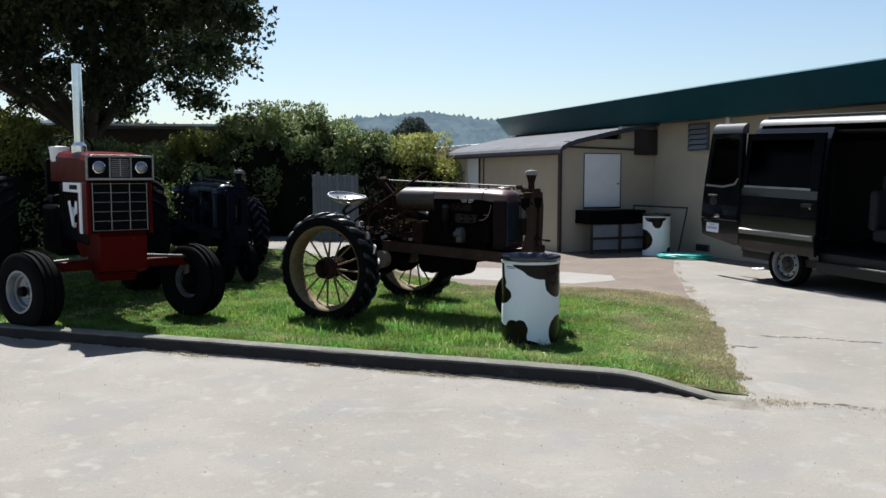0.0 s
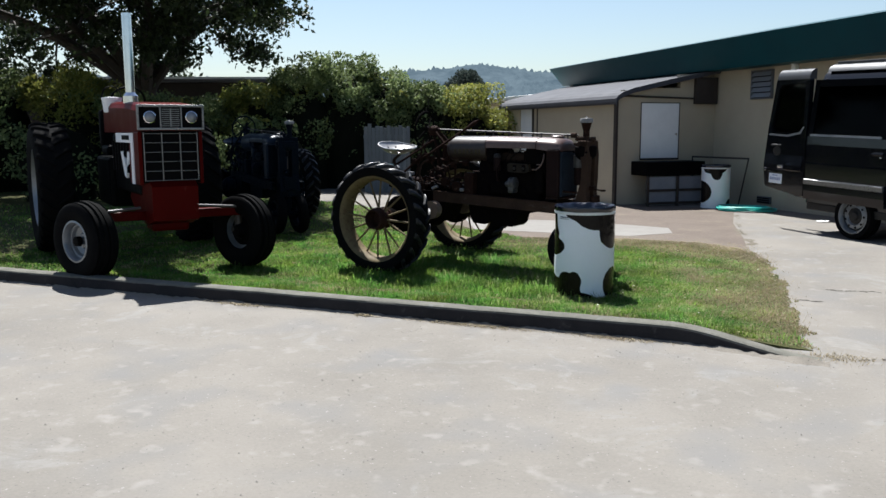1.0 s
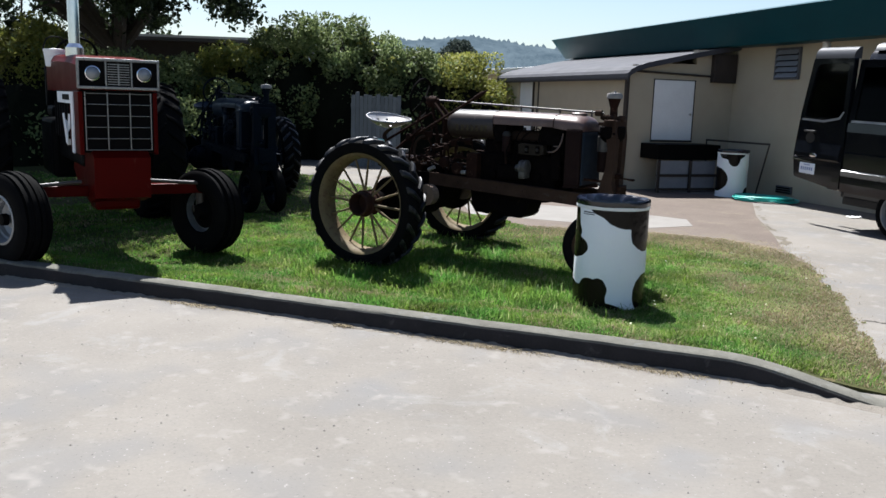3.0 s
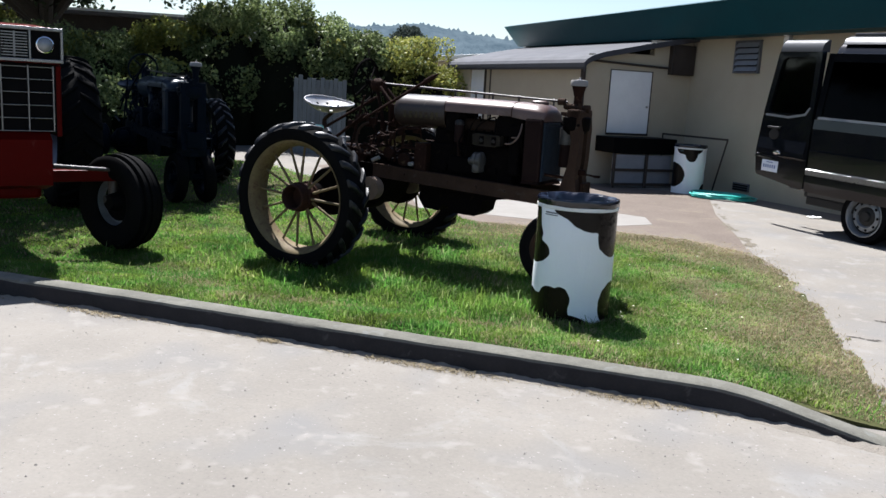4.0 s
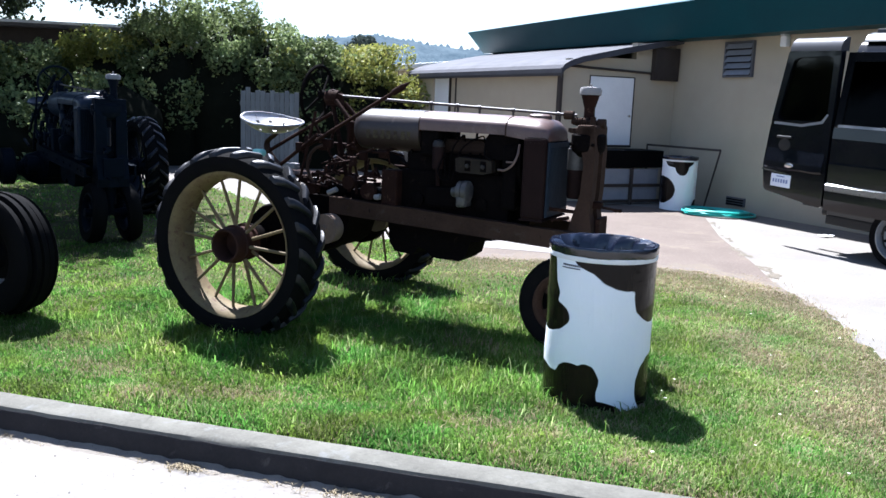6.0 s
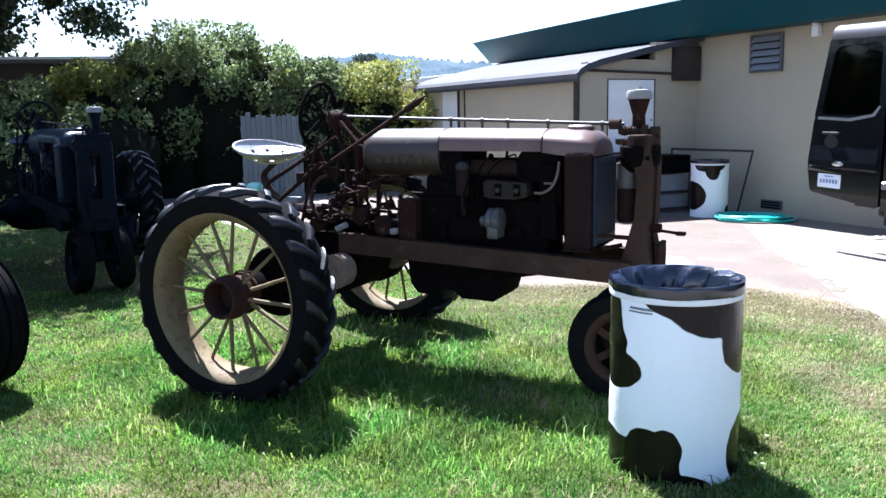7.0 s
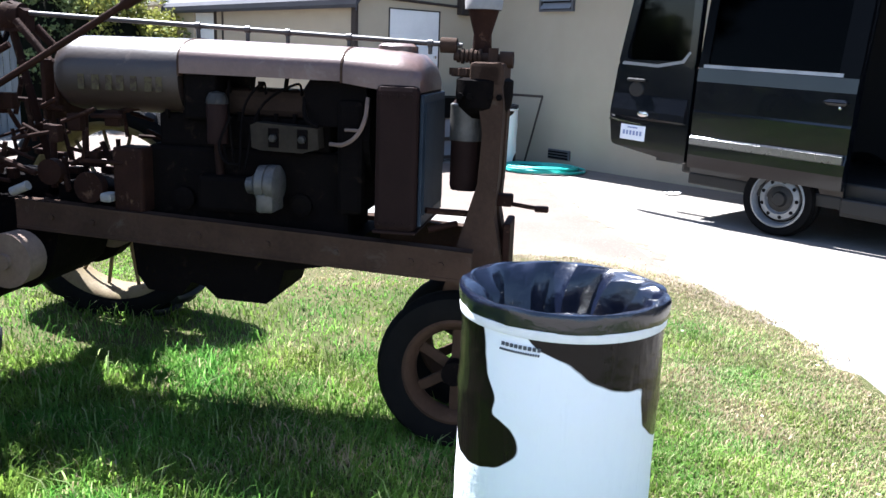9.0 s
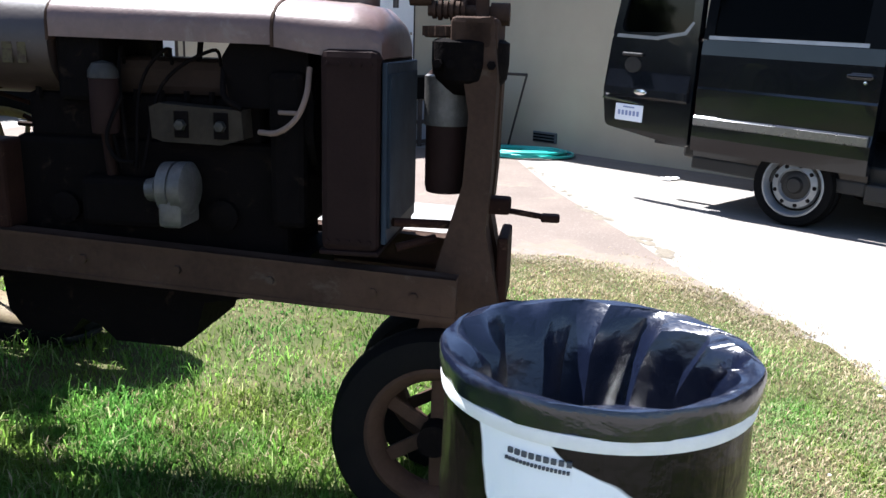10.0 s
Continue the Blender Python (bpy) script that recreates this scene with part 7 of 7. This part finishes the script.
def build_ridge():
    """A wooded ridge on the skyline, built of a long bank with hundreds of pointed trees."""
    rg = random.Random(6)
    D = 1150.0
    prof = [(-70, 40), (-55, 60), (-45, 70), (-36, 66), (-30, 70), (-26, 76), (-24, 81), (-22.5, 83.5), (-20.5, 89), (-19.3, 87), (-18, 83), (-16.4, 78), (-14, 74), (-11, 66), (-7, 52), (0, 40), (15, 30), (30, 26)]

    def h_at(a):
        for (a0, h0), (a1, h1) in zip(prof, prof[1:]):
            if a0 <= a <= a1:
                return h0 + (h1 - h0) * smooth01(a0, a1, a)
        return 30
    vs, fs = [], []
    n = 200
    for i in range(n + 1):
        a = -70 + 100 * i / n
        r = radians(a)
        for k, (dd, f) in enumerate(((0, -0.1), (60, 0.55), (140, 0.97), (260, 1.0))):
            vs.append(((D - 140 + dd) * math.sin(r), (D - 140 + dd) * math.cos(r), h_at(a) * f))
    for i in range(n):
        for k in range(3):
            q = i * 4 + k
            fs.append((q, q + 4, q + 5, q + 1))
    for i in range(3800):
        a = rg.uniform(-50, 5)
        r = radians(a)
        f = rg.random()
        dd = D - 80 + 110 * f
        x, y = dd * math.sin(r), dd * math.cos(r)
        z = h_at(a) * (0.55 + 0.42 * f) - 2
        hh, w = rg.uniform(5, 9) + 4 * rg.random() ** 3, rg.uniform(3.5, 6.5)
        b = len(vs)
        for k in range(6):
            t = k * math.pi / 3
            vs.append((x + w * math.cos(t) * rg.uniform(0.7, 1.2), y + w * math.sin(t), z + hh * 0.25 * rg.random()))
        for k in range(6):
            t = k * math.pi / 3 + 0.5
            vs.append((x + 0.55 * w * math.cos(t), y + 0.55 * w * math.sin(t), z + hh * rg.uniform(0.5, 0.7)))
        vs.append((x + rg.uniform(-1, 1), y, z + hh * 0.93))
        for k in range(6):
            j = (k + 1) % 6
            fs += [(b + k, b + j, b + 6 + j, b + 6 + k), (b + 6 + k, b + 6 + j, b + 12)]
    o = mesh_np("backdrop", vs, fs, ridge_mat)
    return tagged(o, "wooded ridge on the horizon, glowing in haze blue", "hills", kind="structure")


build_ridge()


def build_far_tree():
    t = thing("distant_tree", pose(0, 0, 0), "dark rounded tree standing before the ridge", "tree")
    x, y = -24.0, 62.0
    bm = BM()
    limb(bm, [(x, y, -0.2), (x + 0.1, y, 2.0), (x, y, 3.6)], 0.35, 0.2, 9)
    part("trunk", bm, bark, t, smooth=True)
    rg = random.Random(12)
    cl = []
    for k in range(44):
        h = rg.random()
        r = 1.5 * math.sqrt(max(0, 1 - h ** 2)) * math.sqrt(rg.random())
        a = rg.uniform(0, 6.28)
        cl.append((x + r * math.cos(a), y + r * math.sin(a), 2.2 + 3.4 * h, rg.uniform(0.6, 1.0)))
    leaf_cloud("crown", cl, 0.22, distant_leaf, t, per=1100, seed=31, shell=0.35)


build_far_tree()


# ---- grass ----
def dry_at(x, y):
    """How dry the turf is: along the drive, at the yard, and in patches."""
    edge = np.clip(1.0 - (np.interp(y, [6.4, 7.3, 8.4, 9.6, 10.4, 11.0, 11.5, 11.9], [0.22, 0.15, 0.02, -0.09, -0.21, -0.38, -0.66, -1.2]) - x) / 0.55, 0, 1)
    back = np.clip((y - 10.35 - 0.25 * np.sin(2.1 * x)) / 0.8, 0, 1) * np.clip((x + 3.9) / 0.8, 0, 1)
    p = 0.9 * np.exp(-(((x + 0.50) / 0.36) ** 2 + ((y - 8.2) / 0.65) ** 2)) + 0.7 * np.exp(-(((x + 4.5) / 0.25) ** 2 + ((y - 7.3) / 0.2) ** 2)) + 0.8 * np.exp(-(((x + 2.05) / 0.12) ** 2 + ((y - 8.35) / 0.1) ** 2)) + 0.7 * np.exp(-(((x + 2.3) / 0.2) ** 2 + ((y - 7.3) / 0.16) ** 2)) \
        + 0.6 * np.exp(-(((x + 3.6) / 0.3) ** 2 + ((y - 7.2) / 0.15) ** 2)) + 0.7 * np.exp(-(((x + 0.9) / 0.2) ** 2 + ((y - 9.0) / 0.3) ** 2))
    return np.clip(0.9 * edge + back + 0.8 * p, 0, 1)


def blades(name, pts, zs, h, w, mats, mi, lean, seed, label, cat):
    """Bent three-sided blades at the given places; one mesh."""
    rg = np.random.default_rng(seed)
    n = len(pts)
    a = rg.random(n) * 2 * np.pi
    ln = lean * (0.3 + 1.0 * rg.random(n)) * h
    dx, dy = np.cos(a), np.sin(a)
    px_, py_ = -np.sin(a + rg.normal(size=n) * 0.5), np.cos(a + rg.normal(size=n) * 0.5)
    B = np.stack([pts[:, 0], pts[:, 1], zs], 1)
    W = np.stack([px_ * w, py_ * w, np.zeros(n)], 1)
    M = B + np.stack([dx * ln * 0.35, dy * ln * 0.35, h * 0.6], 1)
    T = B + np.stack([dx * ln, dy * ln, h * (1 - 0.25 * lean)], 1)
    V = np.stack([B - W, B + W, M + W * 0.75, M - W * 0.75, T], 1).reshape(-1, 3)
    i = np.arange(n) * 5
    tri = np.concatenate([np.stack([i, i + 1, i + 2], 1), np.stack([i, i + 2, i + 3], 1), np.stack([i + 3, i + 2, i + 4], 1)])
    me = bpy.data.meshes.new(name)
    me.vertices.add(len(V))
    me.vertices.foreach_set("co", V.astype(np.float32).ravel())
    nt = len(tri)
    me.loops.add(nt * 3)
    me.loops.foreach_set("vertex_index", tri.astype(np.int32).ravel())
    me.polygons.add(nt)
    me.polygons.foreach_set("loop_start", np.arange(0, nt * 3, 3, dtype=np.int32))
    for m in mats:
        me.materials.append(m)
    me.polygons.foreach_set("material_index", np.concatenate([mi, mi, mi]).astype(np.int32))
    me.update(calc_edges=True)
    me.validate()
    return tagged(new(name, me), label, cat, kind="stuff")


def build_grass():
    rg = np.random.default_rng(7)
    P = []
    for x0, x1, y0, y1, n in ((-5.2, 0.3, 6.6, 9.6, 200000), (-6.5, 0.3, 9.6, 12.2, 56000), (-9.5, -5.2, 6.6, 10.5, 38000), (-5.6, -5.2, 6.6, 9.6, 8500), (-6.1, -5.2, 6.6, 9.6, 9000), (-6.8, -5.2, 6.6, 9.6, 9000), (-13, -5.2, 10.5, 16, 22000), (-17, -9.5, 6.6, 13, 12000), (-2.2, 0.3, 7.4, 12.1, 60000)):
        P.append(np.stack([x0 + (x1 - x0) * rg.random(n), y0 + (y1 - y0) * rg.random(n)], 1))
    P = np.concatenate(P)
    ok = np.array([in_lawn(x + 0.14 * noise.noise((x * 3, y * 3, 2)) + 0.10 * noise.noise((x * 11, y * 11, 5)), y) and y > 6.65 for x, y in P])
    P = P[ok]
    x, y = P[:, 0], P[:, 1]
    dry = dry_at(x, y)
    n1 = np.array([noise.noise((a * 0.9, b * 0.9, 3.0)) for a, b in P])
    n2 = np.array([noise.noise((a * 3.1, b * 3.1, 8.0)) for a, b in P])
    n3 = np.array([noise.noise((a * 9.0, b * 9.0, 5.0)) for a, b in P])
    tuft = np.clip(0.4 + 0.9 * n2 + 0.9 * n3, 0, 1.5)
    side = np.clip((x + 2.6) / 2.4, 0, 1)
    dry = np.clip(dry + (0.3 + 0.7 * side) * np.clip(1.6 * n1 + 1.0 * n2 - 0.16, 0, 0.85) + 0.6 * np.clip(n2 + n3 - 0.35, 0, 1), 0, 0.9)
    lush = np.exp(-(((x + 3.2) / 1.5) ** 2 + ((y - 8.7) / 1.1) ** 2))
    keep = rg.random(len(P)) > np.maximum(dry - 0.2, 0) * 0.15 + 0.35 * np.clip(-n3 - 0.1, 0, 1)
    P, x, y, dry, tuft, lush, n1, n3 = (v[keep] for v in (P, x, y, dry, tuft, lush, n1, n3))
    n = len(P)
    h = (0.014 + 0.018 * rg.random(n) + 0.036 * tuft * rg.random(n)) * (1 - 0.45 * dry) + lush * (0.03 * rg.random(n) + 0.05 * (rg.random(n) > 0.93) * tuft)
    far = np.clip((np.hypot(x + 2, y - 6) - 4) / 6, 0, 1)
    w = (0.0019 + 0.0014 * rg.random(n)) * (1 + 1.8 * far)
    r = rg.random(n)
    pale = 0.06 + 0.36 * np.clip((x + 2.4) / 1.8, 0, 1) + 0.3 * np.clip(n1 + n3 * 0.5, -0.3, 0.6)
    mi = np.where(r < dry * 0.85 + 0.03, 2, np.where(r < dry * 0.85 + 0.03 + pale, 1, 0))
    zs = np.array([lawn_z(a, b) if in_lawn(a, b) else ground_z(a, b) + 0.003 for a, b in P]) - 0.004
    blades("lawn_grass", P, zs, h, w, (grass_green, grass_pale, straw), mi, 0.75, 8, "short sunlit green lawn grass, dry along the drive", "grass")
    # taller uncut tufts round the wheels and under the old tractor
    Q = []
    for cx, cy, sx, sy, m in ((-4.2, 8.15, 0.45, 0.14, 900), (-3.9, 10.1, 0.4, 0.16, 500), (-3.3, 8.9, 0.9, 0.5, 3200), (-2.2, 8.7, 0.25, 0.2, 400), (-3.3, 7.9, 0.9, 0.28, 2600), (-1.85, 8.0, 0.34, 0.34, 460), (-5.9, 8.1, 0.25, 0.2, 250), (-4.6, 8.6, 0.3, 0.5, 300), (-2.6, 6.78, 2.0, 0.09, 1900)):
        Q.append(np.stack([cx + sx * rg.normal(size=m), cy + sy * rg.normal(size=m)], 1))
    Q = np.concatenate(Q)
    ok = np.array([in_lawn(a, b) and b > 6.66 for a, b in Q]) & (np.hypot(Q[:, 0] + 1.845, Q[:, 1] - 7.975) > 0.30)
    Q = Q[ok]
    m = len(Q)
    hh = 0.05 + 0.10 * rg.random(m) ** 1.7
    hh[Q[:, 1] < 7.0] *= 0.7
    blades("tall_grass", Q, np.array([lawn_z(a, b) for a, b in Q]) - 0.005, hh, 0.0022 + 0.0018 * rg.random(m), (grass_green, grass_pale), (rg.random(m) < 0.15).astype(int), 0.8, 9, "taller uncut grass tufts round the wheels", "grass")
    # dry litter at the kerb's foot, the kerb's end and the lawn's dry edge
    S = []
    for cx, cy, sx, sy, m in ((-1.2, 6.43, 0.18, 0.03, 420), (-2.42, 6.44, 0.24, 0.03, 700), (-3.45, 6.45, 0.06, 0.02, 320), (-4.75, 6.45, 0.18, 0.03, 420), (-3.0, 6.465, 2.5, 0.02, 320), (0.36, 6.45, 0.14, 0.07, 320), (0.9, 6.5, 0.4, 0.04, 140),
                              (-0.75, 11.6, 0.25, 0.25, 300), (-1.8, 11.9, 0.7, 0.12, 300), (0.0, 7.6, 0.05, 0.6, 110), (-0.25, 9.5, 0.06, 0.7, 110)):
        S.append(np.stack([cx + sx * rg.normal(size=m), cy + sy * rg.normal(size=m)], 1))
    S = np.concatenate(S)
    S = S[(S[:, 1] < 6.48) | (S[:, 0] > -0.9)]
    F = []
    for (ax, ay), (bx, by) in zip(EDGE[1:9], EDGE[2:10]):
        k = int(700 * math.hypot(bx - ax, by - ay) * (1.5 if ay > 10.0 else 0.3))
        f = rg.random(k)
        off = 0.10 * rg.normal(size=k) - 0.10
        ln = math.hypot(bx - ax, by - ay)
        F.append(np.stack([ax + (bx - ax) * f + off * (by - ay) / ln, ay + (by - ay) * f - off * (bx - ax) / ln], 1))
    S = np.concatenate([S] + F)
    m = len(S)
    zz = np.array([max(lawn_z(a, b) if in_lawn(a, b) else -9, ground_z(a, b)) for a, b in S])
    blades("dry_litter", S, zz, 0.008 + 0.026 * rg.random(m), 0.0012 + 0.0016 * rg.random(m), (grey_straw,), np.zeros(m, int), 2.2, 10, "dry straw litter along the kerb and lawn edge", "litter")
    # daisies
    D = np.stack([-2.2 + 2.2 * rg.random(18), 7.0 + 3.6 * rg.random(18)], 1)
    D = D[np.array([in_lawn(a, b) for a, b in D])]
    bm = BM()
    for a, b in D:
        z = lawn_z(a, b) + 0.04
        c = bm.verts.new((a, b, z + 0.004))
        rr = random.uniform(0.005, 0.010)
        vs = [bm.verts.new((a + rr * math.cos(k * math.pi / 4), b + rr * math.sin(k * math.pi / 4), z)) for k in range(8)]
        for k in range(8):
            bm.faces.new((c, vs[k], vs[(k + 1) % 8]))
    tagged(part("lawn_flowers", bm, petal), "tiny white flowers scattered in the lawn", "flowers", kind="stuff")


build_grass()


def build_pebbles():
    """Grit and little stones on the road."""
    rg = random.Random(21)
    bm = BM()
    for i in range(1500):
        x, y = rg.uniform(-6, 3), rg.uniform(1.2, 6.4) if rg.random() < 0.8 else rg.uniform(6.0, 6.42)
        r = 0.002 + 0.006 * rg.random() ** 2
        z = ground_z(x, y)
        b = [bm.verts.new((x + r * math.cos(k * 1.57 + i), y + r * math.sin(k * 1.57 + i), z)) for k in range(4)]
        t = bm.verts.new((x, y, z + r * 0.9))
        for k in range(4):
            bm.faces.new((b[k], b[(k + 1) % 4], t))
    tagged(part("road_grit", bm, grit_mat), "loose grit and small stones on the road", "gravel", kind="stuff")


grit_mat = mat("grit_stones", (0.22, 0.20, 0.18), (0.09, 0.08, 0.075), 0.9, scale=30, fine=120, bump=0.2)
build_pebbles()


grit_edge = mat("pale_road_grit", (0.185, 0.166, 0.142), (0.140, 0.125, 0.108), 0.95, scale=8, fine=90, bump=0.7, spec=0.05, specks=((70, 0.64, 0.74, (0.09, 0.08, 0.07)),))


def build_crust():
    """The road's ragged edge against the kerb: a thin pale lip of broken surfacing and blown grit."""
    vs, fs = [], []
    n = 700
    for i in range(n + 1):
        x = -9.0 + 9.3 * i / n
        y1 = 6.50 - 0.24 * smooth01(-0.9, 0.35, x)
        w = 0.075 + 0.035 * noise.noise((x * 1.7, 0, 3)) + 0.03 * noise.noise((x * 6, 1, 0)) + 0.016 * noise.noise((x * 23, 2, 0))
        h = 0.012 + 0.012 * noise.noise((x * 4, 5, 0)) + 0.008 * noise.noise((x * 17, 6, 0))
        for d, z in ((w, -0.004), (w * 0.7, 0.5 * h), (w * 0.35, h), (0.0, h * 1.5 + 0.006)):
            vs.append((x, y1 - d, -0.06 + max(z, -0.004)))
    for i in range(n):
        for k in range(3):
            q = i * 4 + k
            fs.append((q, q + 1, q + 5, q + 4))
    o = mesh_np("road_edge", vs, fs, grit_edge, True)
    return tagged(o, "pale crumbled road edge and grit at the kerb", "road edge", kind="structure")


build_crust()
